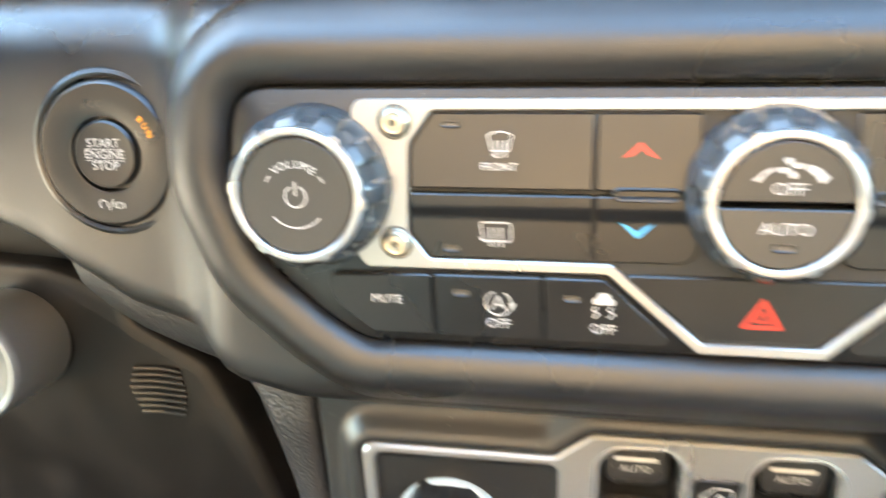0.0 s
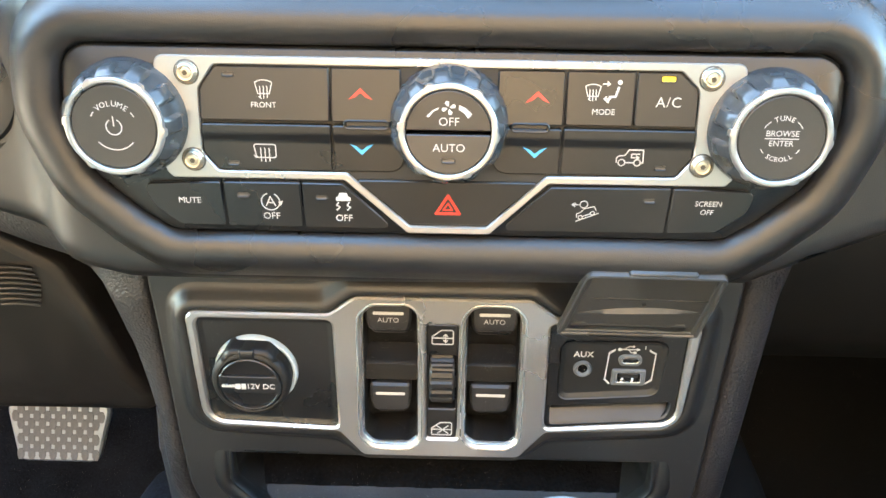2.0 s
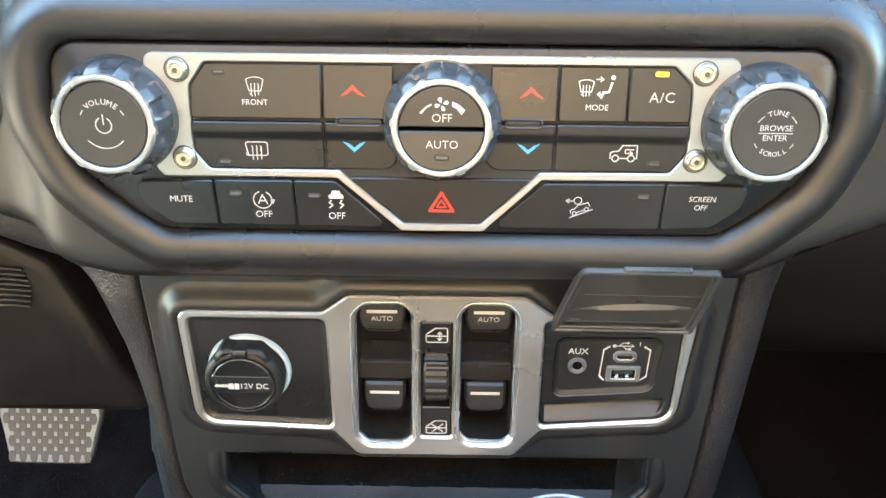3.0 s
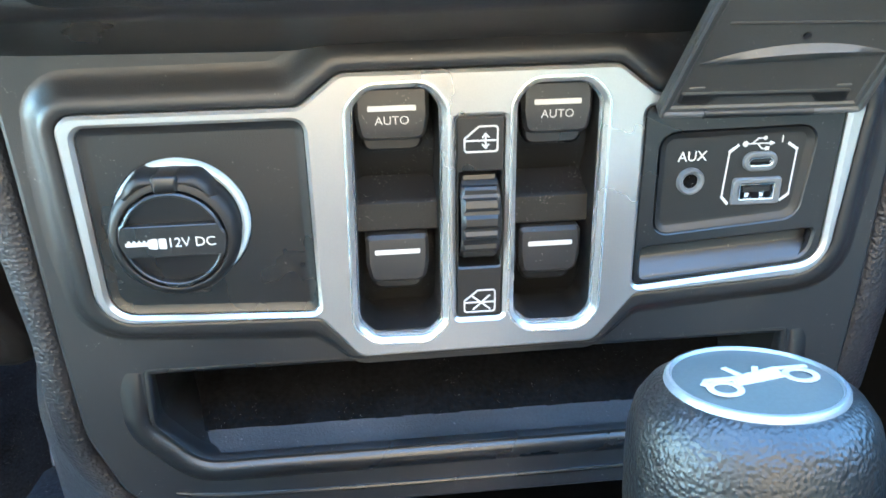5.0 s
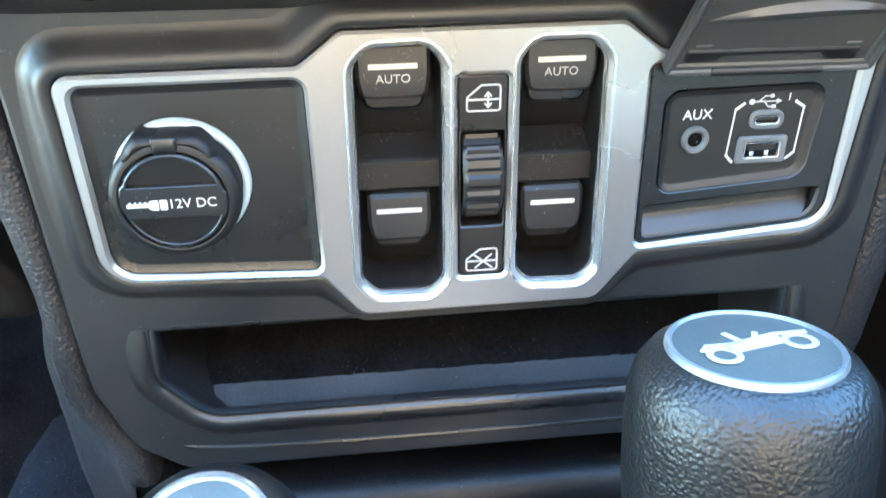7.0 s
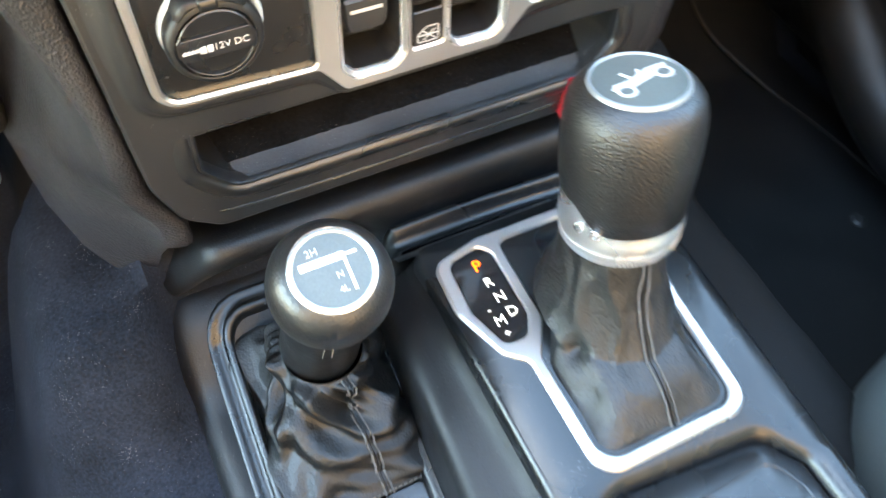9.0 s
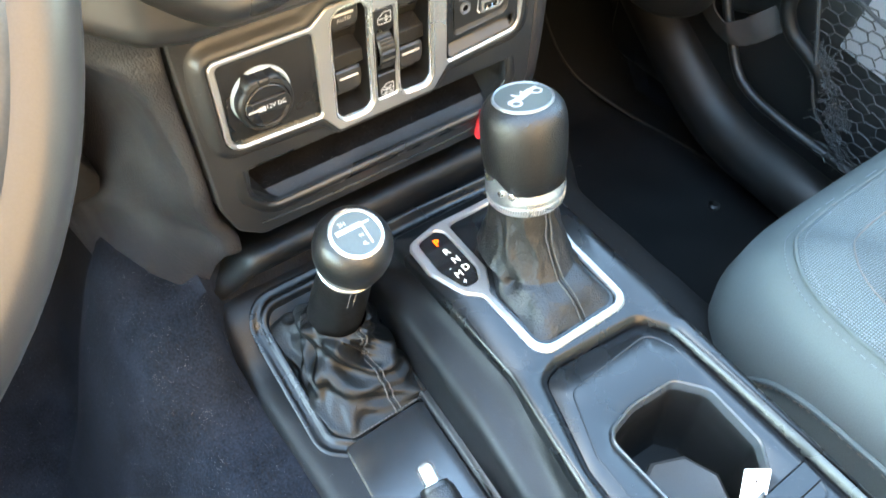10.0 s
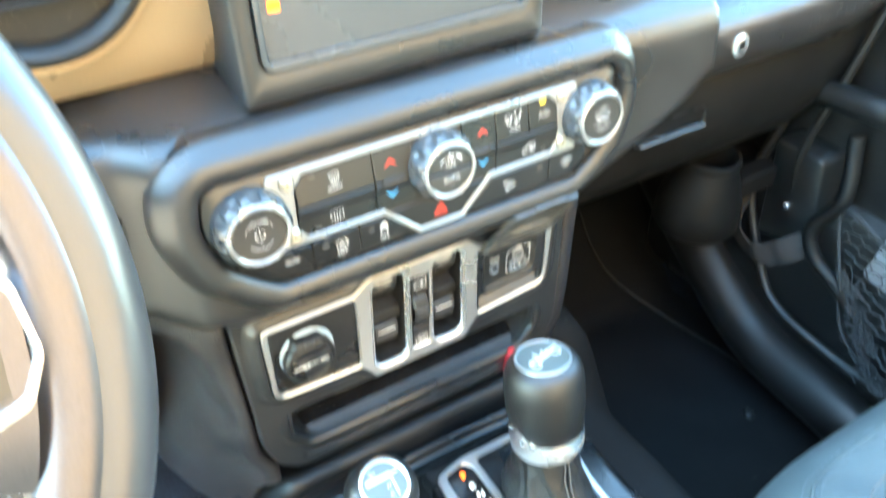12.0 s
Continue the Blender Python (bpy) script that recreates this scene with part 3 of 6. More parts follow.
dash_part("column_closeout", loft(rows, closed=False), DOORMAT_)

bm = lathe([(29, -40), (30, 0), (30, 3), (28.6, 5), (26.6, 5.4), (25.5, 4.4)], 48)
boss = dash_part("column_boss", in_frame(bm, pose(-0.353, 0.052, 0.5415, 80)), SILVER, "silver ring round a dark cover under the column")
bm = in_frame(lathe([(26, 4), (24, 2.6), (0.4, 2)], 40, cap=True), pose(-0.353, 0.052, 0.5415, 80))
bmesh.ops.translate(bm, vec=(0, 0, -600), verts=bm.verts)
part("boss_cover", bm, GREYCAP, boss)

# side columns of the stack
WIDE = [(200, 18), (375, 18), (405, 17), (440, 16), (470, 13.5), (500, 15.5), (525, 19), (540, 24), (550, 32), (558, 48), (566, 76), (576, 104), (590, 126), (620, 135)]
WIDE_RIGHT = [(200, 22), (500, 21), (560, 22), (590, 26), (620, 30)]
for side in (-1, 1):
    rows = []
    for k in range(48 if side < 0 else 66):
        z = 616 - 6.2 * (k if side > 0 else min(k, 39))
        edge = 153.6 - 6.5 * smooth((560 - z) / 150) - 13 * smooth((425 - z) / 40)
        wide = between(z, WIDE if side < 0 else WIDE_RIGHT)
        y0 = 9.5 - 8 * smooth((560 - z) / 120)
        sw = min(1.0, 30 / wide)
        plan = [(edge, y0 + 26), (edge + 0.3, y0 + 5), (edge + 1.6, y0 + 1.2), (edge + 5, y0), (edge + wide * 0.5, y0 + 0.6), (edge + wide * 0.8, y0 + 2.5), (edge + wide - 1.5, y0 + 6), (edge + wide + 1.5, y0 + 12), (edge + wide + 3, y0 + 22), (edge + wide * sw + 10, 60 + 40 * (1 - sw)), (edge + wide * sw + 20, 120), (edge + wide * sw + 34, 230), (edge + wide * sw + 44, 330)]
        if side < 0:
            flare = smooth((505 - z) / 120)
            low = [(edge + wide + 9, 25), (183, 46), (197, 71), (211, 112), (226, 190), (242, 330)]
            high = [*plan[8:], (edge + wide * sw + 50, 380)]
            plan[8:] = [(a[0] + (b[0] - a[0]) * flare, a[1] + (b[1] - a[1]) * flare) for a, b in zip(high, low)]
        # the foot slopes down towards the carpet of the driver's side
        foot = max(0, k - 39) * (1 if side < 0 else 0)
        rows.append([(side * x, y + (between(-x, SETBACK) * (1 - smooth((500 - z) / 125)) if side < 0 and k2 < 9 else 0) + (1.2 * foot if k2 < 9 else 0), z - 16 * foot * smooth((x - 140) / 45)) for k2, (x, y) in enumerate(plan)])
    dash_part("side_column", loft(rows, closed=False), TRIMGRAIN, "grained side column of the centre stack", angle=60)

# ---- touch screen over the shelf ----
scr = thing("touch_screen", pose(-0.003, 0.008, 0.7215, 84), "dark-framed touch screen standing on the dashboard shelf", "screen")
part("housing", plate(rpoly([(-111, 2, 4), (111, 2, 4), (113, 175, 8), (-113, 175, 8)]), (rect(-97, 24, 97, 150, 8),), -60, 0, 3.0, hole_back=-5), SOFT, scr, "thick dark grey housing", angle=50)
# Rim is lighter than the housing, for the sky line along its edge.
part("rim", rolled(rect(-97, 24, 97, 150, 8), [(0.5, -4), (0.5, 0.8), (-1, 1.2), (-3.5, 0.2), (-4.5, -4)]), KNOBSIDE, scr)
part("glass", plate(rect(-93, 28, 93, 146, 6), (), -6, -3.5, 0.2), SCREENSKY, scr, "screen glass, greyed for the sky it reflects")
part("lit_icon", filled([rect(-88, 58, -80, 64, 1)], -3.5), AMBER, scr, "small lit orange icon")

# ---- round air vent in the bronze front ----
vent = thing("air_vent", pose(-0.205, 0.046, 0.8265, 88), "round black air vent in the bronze dashboard front", "air vent")
part("ring", lathe([(62, -4), (63, 3), (61, 8), (56, 9), (52, 6), (50.5, 1), (50, -3)], 56), DOORMAT_, vent, "thick black ring")
part("bezel", lathe([(66.5, -2), (67, 2), (65, 4.5), (63, 3.4), (62.4, -2)], 56), BRONZE, vent)
part("core", lathe([(50.5, -2.4), (30, -2.8), (0.5, -2.4)], 40, cap=True), PIT, vent)
for k in range(4):
    bm = plate(rect(-48 + 3 * abs(k - 1.5), -1.2, 48 - 3 * abs(k - 1.5), 1.2, 1), (), -2.4, 5, 0.5)
    part("vane", bm, DOORMAT_, vent, at=pose(0, (-27 + 18 * k) * MM, 0))

# ---- start button ----
START = pose(-0.2232, 0.0136, 0.6655, 82, 0, 0)
start = thing("start_button", START, "round black engine start button with orange lit ON mark", "button")
part("ring", lathe([(31.6, -3), (30.8, 0.3), (29.4, 1.0), (28.2, 0.4), (27.6, -2), (27.0, 1.5), (25.6, 2.8), (16, 2.9), (14, 2.2), (13.2, -2)], 56), BUTTON, start)
part("push_cap", lathe([(12.6, -2), (12.6, 2.6), (11.8, 3.6), (8, 3.2), (0.3, 3.0)], 40, cap=True), BUTTON, start)
for k, line in enumerate(("START", "ENGINE", "STOP")):
    words(line, 4.5, 0, 4.2 - 4.2 * k, 3.3, WHITE, start, bold=0.12)
bent_words("RUN", 3.3, 0, 0, 20.0, 31, 2.95, AMBERTEXT, start, 8.5)
bent_words("ACC", 3.6, 0, 0, 18.4, 100, 2.95, LEDOFF, start, 10)

# ---- climate control panel ----
for y in (2.1, -2.1):
    part("divider_line", strokes([[(-7.6, y), (7.6, y)]], 0.25, 3.3), WHITE, start)
bm = strokes([arc(-3.2, -18.6, 1.6, -30, 230, 12), [(-1.0, -20.6), (0.8, -16.8)], arc(3.2, -18.8, 1.1, 0, 360, 12), arc(3.2, -18.8, 2.0, 150, 210, 5), arc(3.2, -18.8, 2.0, -30, 30, 5)], 0.45, 2.92)
part("mode_symbol", bm, WHITE, start)

hv = thing("climate_control_panel", HV, "black climate and audio panel with silver plate and three knobs", "control panel")
part("panel_body", plate(PANEL_OUT, (), -12, 0, 1.4), PANEL, hv, angle=50)
BADGE = rpoly([(-121.5, 25.3, 4), (-121.5, -23.5, 4), (-118.5, -26.8, 2), (-44.6, -26.8, 2), (-17.4, -50.6, 2.5), (18.4, -50.6, 2.5), (43.2, -26.8, 2), (118.5, -26.5, 2), (121.5, -23, 4), (120.5, 25.5, 4)], 4)
WINDOW = rpoly([(-104, 12, 4), (-104.8, -15.5, 4), (-98.5, -23.5, 3), (-43.4, -23.5, 2), (-16.3, -47.4, 2), (17.3, -47.4, 2), (42, -23.5, 2), (97, -23, 3), (103.3, -14.5, 4), (102.2, 14.5, 4), (94.3, 22, 3), (-97, 21.8, 3)], 4)
part("badge_plate", plate(BADGE, (WINDOW,), 0, 1.7, 0.5, hole_back=0), SILVER, hv, "satin silver plate with chevron strip", angle=30)
part("button_well", plate(grow(WINDOW, -0.1), (), -0.2, 0.25, 0.05), INK, hv)
for x, y in ((-108.1, 18.5), (-108.7, -18.5), (106.5, 19.4), (107.0, -17.2)):
    screw = part("screw", lathe([(4.6, 0), (4.6, 0.3), (4.0, 0.9), (3.9, 1.6), (3.2, 2.2), (2.4, 2.0), (2.2, 2.3), (1.1, 2.42)], 24), BRASSY, hv, at=pose(x * MM, y * MM, 1.7 * MM))
    # Dark ring on the plate paints the shade of a countersink.
    part("shade_ring", lathe([(4.5, 0.25), (4.9, 0.35), (5.3, 0.12)], 24), RECESS, screw)
    part("drive", lathe([(1.05, 2.45), (1.0, 1.9), (0.2, 1.8)], 24, wave=lambda a, r, z: r * (1 + 0.14 * math.cos(6 * a)), cap=True), RECESS, screw)


def button(name, pts, front, label="", slope=0.0, mid=0.0, r=1.0, scoop=0.0):
    """A button face; slope tips it about the height mid, scoop hollows it."""
    loop = rpoly(pts, 3, r)
    bm = plate(loop, (), -1.5, front, 0.5)
    if scoop:
        for y in [-4.0 - 0.8 * k for k in range(12)]:
            bmesh.ops.bisect_plane(bm, geom=[*bm.verts, *bm.edges, *bm.faces], dist=0.001, plane_co=(0, y, 0), plane_no=(0, 1, 0))
    for v in bm.verts:
        if v.co.z > 0:
            v.co.z += slope * (v.co.y - mid) + scoop * smooth((v.co.y + 10.6) / 4.6)
    return part(name, bm, BUTTON, hv, label, angle=25)


K, K2, K3 = 0.11, 0.03, 0.10
defrost = button("front_defrost_button", [(-103.3, 11.8, 3), (-103.6, -0.9), (-49.6, -0.9), (-49.6, 21.2), (-96.7, 21.2, 2)], 1.2, "", -K, 21)
rear_d = button("rear_defrost_button", [(-103.9, -2.5), (-104.1, -15.3, 3), (-98.2, -22.9, 2), (-49.4, -22.9), (-49.4, -2.5)], 1.4, "", K2, -22, scoop=1.5)
tlu = button("warmer_button", [(-48.8, -0.9), (-20, -0.9), (-20, 21.2), (-48.8, 21.2)], 1.2, "", -K, 21)
tlc = button("cooler_button", [(-48.6, -2.5), (-20, -2.5), (-18, -22.9, 6), (-48.6, -22.9)], 1.4, "", K2, -22, scoop=1.5)
tru = button("warmer_button", [(47.3, -0.9), (20, -0.9), (20, 21.4), (47.3, 21.4)], 1.2, "", -K, 21)
trc = button("cooler_button", [(47.1, -2.3), (20, -2.3), (18, -22.6, 6), (47.1, -22.6)], 1.4, "", K2, -22, scoop=1.5)
mode = button("mode_button", [(48.1, -0.6), (75.9, -0.6), (75.9, 21.5), (48.1, 21.5)], 1.2, "", -K, 21)
ac = button("air_conditioning_button", [(76.7, -0.6), (102, -0.6), (101.7, 14.3, 3), (94, 21.5, 2), (76.7, 21.5)], 1.2, "", -K, 21)
recirc = button("recirculation_button", [(47.9, -2.1), (102.5, -2.1), (102.7, -14.3, 3), (96.7, -22.5, 2), (47.9, -22.5)], 1.4, "", K2, -22, scoop=1.5)
mute = button("mute_button", [(-132.5, -29.6, 3), (-98.4, -28.4), (-97.7, -49.2), (-118, -49.2, 6), (-129.5, -39.5, 8)], 1.0, "", K3, -39)
stopstart = button("idle_stop_button", [(-97.5, -28.4), (-64.0, -28.2), (-63.5, -49.5), (-96.9, -49.3)], 1.0, "", K3, -39)
esc = button("stability_button", [(-63.2, -28.2), (-45.4, -28.3, 2), (-22.6, -49.6, 2), (-62.8, -49.6)], 1.0, "", K3, -39)
hazard = button("hazard_button", [(-40.4, -26.6), (39.4, -26.4), (16.8, -46.8, 2), (-15.9, -46.8, 2)], 1.1, "", 0.7 * K3, -37)
descent = button("hill_descent_button", [(44.2, -28.1, 2), (95.9, -27.6), (95.3, -49.0), (22.4, -49.4, 2)], 1.0, "", K3, -39)
scroff = button("screen_off_button", [(96.7, -27.6), (132.0, -28.4, 3), (129.5, -38.5, 8), (117.5, -48.2, 6), (96.1, -49.0)], 1.0, "", K3, -39)
for x0, x1 in ((-43.6, -25), (26, 41.6)):
    part("divider", rolled(rect(x0, -3.6, x1, -0.1, 1.7), [(0.5, 2.0), (0.4, 3.9), (0, 4.2), (-0.6, 3.9), (-0.8, 2.6)], cap=True), BUTTON, hv)


def lamp(x, y, w, parent, material=LEDOFF, wide=4.8, high=1.5):
    part("indicator_lamp", rolled(rect(-wide / 2, -high / 2, wide / 2, high / 2, 0.7), [(0.4, 0), (0.4, 0.35), (0, 0.45), (-0.3, 0.15)]), BUTTON, parent, at=pose(x * MM, y * MM, w * MM))
    part("lens", filled([rect(-wide / 2 + 0.3, -high / 2 + 0.3, wide / 2 - 0.3, high / 2 - 0.3, 0.4)], 0.05), material, parent, at=pose(x * MM, y * MM, w * MM))


def at_row1(y):
    return 1.2 - K * (y - 21) + 0.05


def at_row3(y):
    return 1.0 + K3 * (y + 39) + 0.05


def at_row2(y):
    return 1.4 + K2 * (y + 22) + 1.5 * smooth((y + 10.6) / 4.6) + 0.05


lamp(-91.2, 17.8, at_row1(17.8), defrost)
lamp(-91.6, -20.0, at_row2(-20), rear_d)
lamp(89.2, 18.9, at_row1(18.9), ac, YELLOW, 6.0, 2.6)
lamp(89.8, -18.8, at_row2(-18.8), recirc)
lamp(-88.8, -34.3, at_row3(-34.3), stopstart)
lamp(-54.8, -34.9, at_row3(-34.9), esc)
lamp(87.0, -33.5, at_row3(-33.5), descent)


def symbol(lines, width, x, y, w, material, parent, scale=1.0, fills=(), slope=0.0):
    bm = strokes([[(scale * a, scale * b) for a, b in line] for line in lines], 0.82 * width)
    for loop in fills:
        filled([[(scale * a, scale * b) for a, b in loop]], bm=bm)
    ob = part("symbol", bm, material, parent, at=pose(x * MM, y * MM, w * MM, math.degrees(math.atan(slope))))
    return ob


def wavy(x, y0, y1):
    return [(x + 0.45 * math.sin(3.1 * k), y0 + (y1 - y0) * k / 6) for k in range(7)]


SCREEN_ICON = [arc(0, -4, 8.2, 122, 58, 8) + [(2.9, -2.6)] + [(-2.9, -2.6)] + [arc(0, -4, 8.2, 122, 58, 8)[0]], wavy(-1.8, -4.6, 1.0), wavy(0, -4.9, 1.0), wavy(1.8, -4.6, 1.0), [(-2.6, -4.0), (-1.2, -5)]]
REAR_ICON = [rpoly([(-4.6, -2.6, 1), (4.6, -2.6, 1), (4.6, 3.2, 1), (-4.6, 3.2, 1)], 3) + [(-3.6, -2.6)], wavy(-1.8, -4.2, 1.5), wavy(0, -4.4, 1.5), wavy(1.8, -4.2, 1.5)]
symbol(SCREEN_ICON, 0.45, -76.6, 12.4, at_row1(12.4) + 0.1, WHITE, defrost, 0.82, slope=-K)
words("FRONT", 3.3, -76.9, 5.6, at_row1(5.6) + 0.1, WHITE, defrost, bold=0.1)
symbol(REAR_ICON, 0.55, -77.9, -14.6, at_row2(-14.6) + 0.1, WHITE, rear_d, slope=K2)
UP = [(-5, -2.3), (0, 2.4), (5, -2.3), (2.2, -1.3), (0, 0.5), (-2.2, -1.3)]
for x, up_b, dn_b in ((-36.6, tlu, tlc), (36.4, tru, trc)):
    symbol([], 0.5, x, 10.8, at_row1(10.8) + 0.15, RED, up_b, fills=(UP,), slope=-K)
    symbol([], 0.5, x, -12.8, at_row2(-10.6) + 0.1, BLUE, dn_b, fills=([(a, -b) for a, b in reversed(UP)],), slope=K2)
symbol([[(q[0] - 4.5, q[1]) for q in line] for line in SCREEN_ICON], 0.5, 62.0, 13.4, at_row1(13.4) + 0.12, WHITE, mode, 0.72, slope=-K)
symbol([[(0.2, 3.4), (2.9, 3.4)], [(1.9, 4.3), (2.9, 3.4), (1.9, 2.5)], [(3.4, -2.6), (0.8, -2.6)], [(1.8, -1.7), (0.8, -2.6), (1.8, -3.5)]], 0.6, 62.6, 13.2, at_row1(13.2) + 0.12, WHITE, mode, slope=-K)
symbol([[(6.6, 2.2), (5.4, -1.6)], [(5.4, -1.8), (2.8, -2.0)], [(2.8, -2.0), (2.0, -4.4)]], 1.1, 63.2, 13.2, at_row1(13.2) + 0.12, WHITE, mode, 0.9, fills=(disc(7.0, 4.6, 1.1, 12),), slope=-K)
words("MODE", 3.35, 63.5, 5.2, at_row1(5.2) + 0.1, WHITE, mode, bold=0.1)
words("A/C", 6.0, 89.9, 9.4, at_row1(9.4) + 0.1, WHITE, ac, spacing=1.1)
CAR = [[(-5.6, -2.0), (-5.6, 0.2), (-4.6, 0.9), (-2.2, 1.2), (-0.6, 3.6), (5.4, 3.6), (5.6, -2.0), (4.6, -2.0)], arc(3.2, -2.0, 1.4, 180, -180, 12), arc(-3.4, -2.0, 1.4, 180, -180, 12), [(-2.0, -2.0), (1.8, -2.0)], [(4.0, 1.8), (0.6, 1.8), (0.6, 0.2), (3.6, 0.2)], [(2.6, 1.0), (3.8, 0.2), (2.6, -0.6)]]
symbol(CAR, 0.6, 76.6, -14.4, at_row2(-12) + 0.1, WHITE, recirc, 1.0, slope=K2)
words("MUTE", 3.9, -112.6, -37.3, at_row3(-37.3) + 0.22, WHITE, mute, bold=0.08)
symbol([arc(0, 0, 4.0, 60, -250, 18), [(-2.0, -1.9), (0, 2.4), (2.0, -1.9)], [(-1.2, -0.5), (1.2, -0.5)]], 0.6, -77.2, -37.2, at_row3(-37.2) + 0.1, WHITE, stopstart, slope=K3, fills=([(3.2, 0.0), (5.4, 0.4), (4.4, -2.0)],))
words("OFF", 4.3, -77.2, -44.1, at_row3(-44.1) + 0.22, WHITE, stopstart, bold=0.08)
symbol([[(-2.2, -0.4), (-3.0, -1.6), (-1.6, -2.6), (-3.0, -4.0)], [(2.4, -0.4), (1.6, -1.6), (3.0, -2.6), (1.6, -4.0)]], 0.7, -45.3, -36.6, at_row3(-36.6) + 0.1, WHITE, esc, slope=K3, fills=(rpoly([(-3.2, 0.4, 0.4), (3.2, 0.4, 0.4), (3.2, 2.2, 0.5), (2.2, 2.4), (1.6, 4.2, 0.4), (-1.6, 4.2, 0.4), (-2.2, 2.4), (-3.2, 2.2, 0.5)], 2),))
words("OFF", 4.3, -45.3, -44.5, at_row3(-44.5) + 0.22, WHITE, esc, bold=0.08)
symbol([[(-5.2, -3.6), (0, 5.0), (5.2, -3.6), (-5.2, -3.6)]], 1.5, 0.2, -37.8, 1.12, RED, hazard, 0.98, slope=0.7 * K3)
symbol([[(-2.0, -1.7), (0, 1.5), (2.0, -1.7), (-2.0, -1.7)]], 0.8, 0.2, -37.9, 1.12, RED, hazard, slope=0.7 * K3)
HILL = [[(-4.6, -4.6), (6.2, 0.0)], [(-4.4, -2.4), (-4.6, -0.6), (-2.6, 0.2), (-1.2, 2.2), (3.8, 3.6), (4.8, 1.6)], arc(-2.6, -2.4, 1.0, 0, 360, 10), arc(3.2, 0.0, 1.0, 0, 360, 10), [(-1.6, -1.9), (2.2, -0.4)], [(-7.2, 4.4), (-3.2, 4.4)], arc(-1.4, 4.6, 1.9, 0, 360, 12), [(-5.6, 5.4), (-7.2, 4.4), (-5.6, 3.4)]]
symbol(HILL, 0.45, 60.2, -39.6, at_row3(-39.6) + 0.1, WHITE, descent, 0.88, slope=K3)
words("SCREEN", 3.3, 112.2, -34.3, at_row3(-34.3) + 0.22, WHITE, scroff, bold=0.08, shear=0.15)
words("OFF", 3.3, 112.0, -38.3, at_row3(-38.3) + 0.22, WHITE, scroff, bold=0.08, shear=0.15)


def control_knob(x, y, big, split=False):
    """A ribbed glossy knob with a bright ring and a flat black face; returns the knob and its face."""
    def lobes(a, r, z):
        return r + 1.8 * smooth((math.cos(11 * a) + 0.4) / 0.7) * smooth((z - 9) / 2) * smooth((19.8 - z) / 3.5)
    k = part("knob", lathe([(big + 0.6, 0), (big + 0.9, 1.0), (big + 0.6, 2.4), (big + 0.2, 4), (big - 0.2, 7), (big - 0.8, 9), (big - 1.6, 10.4), (big - 2.3, 11.6), (big - 2.8, 13.4), (big - 3.3, 16), (big - 3.9, 18.2), (big - 4.8, 20)], 176, wave=lobes), KNOBSIDE, hv, at=pose(x * MM, y * MM, -3.5 * MM), angle=40)
    part("ring", lathe([(big - 4.6, 18.4), (big - 4.6, 20.4), (big - 4.9, 21.4), (big - 5.5, 21.9), (big - 6.6, 21.9), (big - 7.2, 21.4), (big - 7.5, 20.2)], 144, wave=lambda a, r, z: r + (0.7 * smooth((math.cos(6 * a + 0.6) - 0.86) / 0.06) if r > big - 5.2 else 0)), SILVER, k, "bright silver ring", angle=30)
    face = big - 7.6
    if split:
        for s in (1, -1):
            loop = [(face * math.cos(radians(t)), face * math.sin(radians(t))) for t in (range(3, 178, 6) if s > 0 else range(183, 358, 6))]
            loop = [(a, (max(b, 0.55) if s > 0 else min(b, -0.55))) for a, b in loop]
            bm = plate(loop, (), 16, 21.2, 0.4)
            for v in bm.verts:
                v.co.z += 0.03 * abs(v.co.y) if v.co.z > 20 else 0
            part("push_face", bm, FACE, k, angle=25)
    else:
        part("push_face", lathe([(face, 16), (face, 20.7), (face - 0.6, 21.2), (face * 0.6, 20.9), (0.2, 20.8)], 64, cap=True), FACE, k)
    return k


kl = control_knob(-134.4, -1.2, 24.9)
kc = control_knob(0.1, -1.0, 24.7, True)
kr = control_knob(132.2, -0.9, 24.9)
bent_words("VOLUME", 3.2, 0, 0, 9.4, 90, 21.25, WHITE, kl, 14.5)
symbol([arc(0, 9.6 - 9.6, 9.6, 153, 142, 3), arc(0, 0, 9.6, 38, 27, 3), arc(0, 0, 9.4, 222, 318, 14)], 0.5, 0, 0, 21.15 * 1, WHITE, kl)
symbol([arc(0, 0, 3.2, 120, 420, 16), [(0, 0.4), (0, 4.2)]], 0.55, 0, 0, 21.05, WHITE, kl)
FAN = [[(r * math.cos(a + b), r * math.sin(a + b)) for r, b in ((0.5, 0), (1.6, -0.5), (3.0, -0.42), (3.5, -0.05), (2.9, 0.32), (1.3, 0.3))] for a in (0.4, 1.97, 3.54, 5.11)]
symbol([], 0.5, 0, 10.2, 21.8, WHITE, kc, 0.85, fills=FAN)
symbol([], 0.5, 0, 9.4, 21.8, WHITE, kc, 0.95, fills=([(-9.2, -2.8), (-6.6, -0.2), (-4.2, 1.0), (-4.2, 0.3), (-6.4, -0.9), (-8.2, -3.2)], [(8.2, -3.4), (6.4, -1.2), (4.2, 0.2), (4.4, 2.0), (7.2, 0.8), (9.8, -1.6)]))
words("OFF", 4.8, 0.2, 4.4, 21.5, WHITE, kc, bold=0.05)
words("AUTO", 4.7, 0.3, -6.3, 21.55, WHITE, kc, bold=0.05)
lamp(0.2, -11.4, 21.6, kc, LEDOFF, 5.4, 1.7)
bent_words("TUNE", 2.9, 0, -0.2, 8.4, 90, 21.25, WHITE, kr, 15)
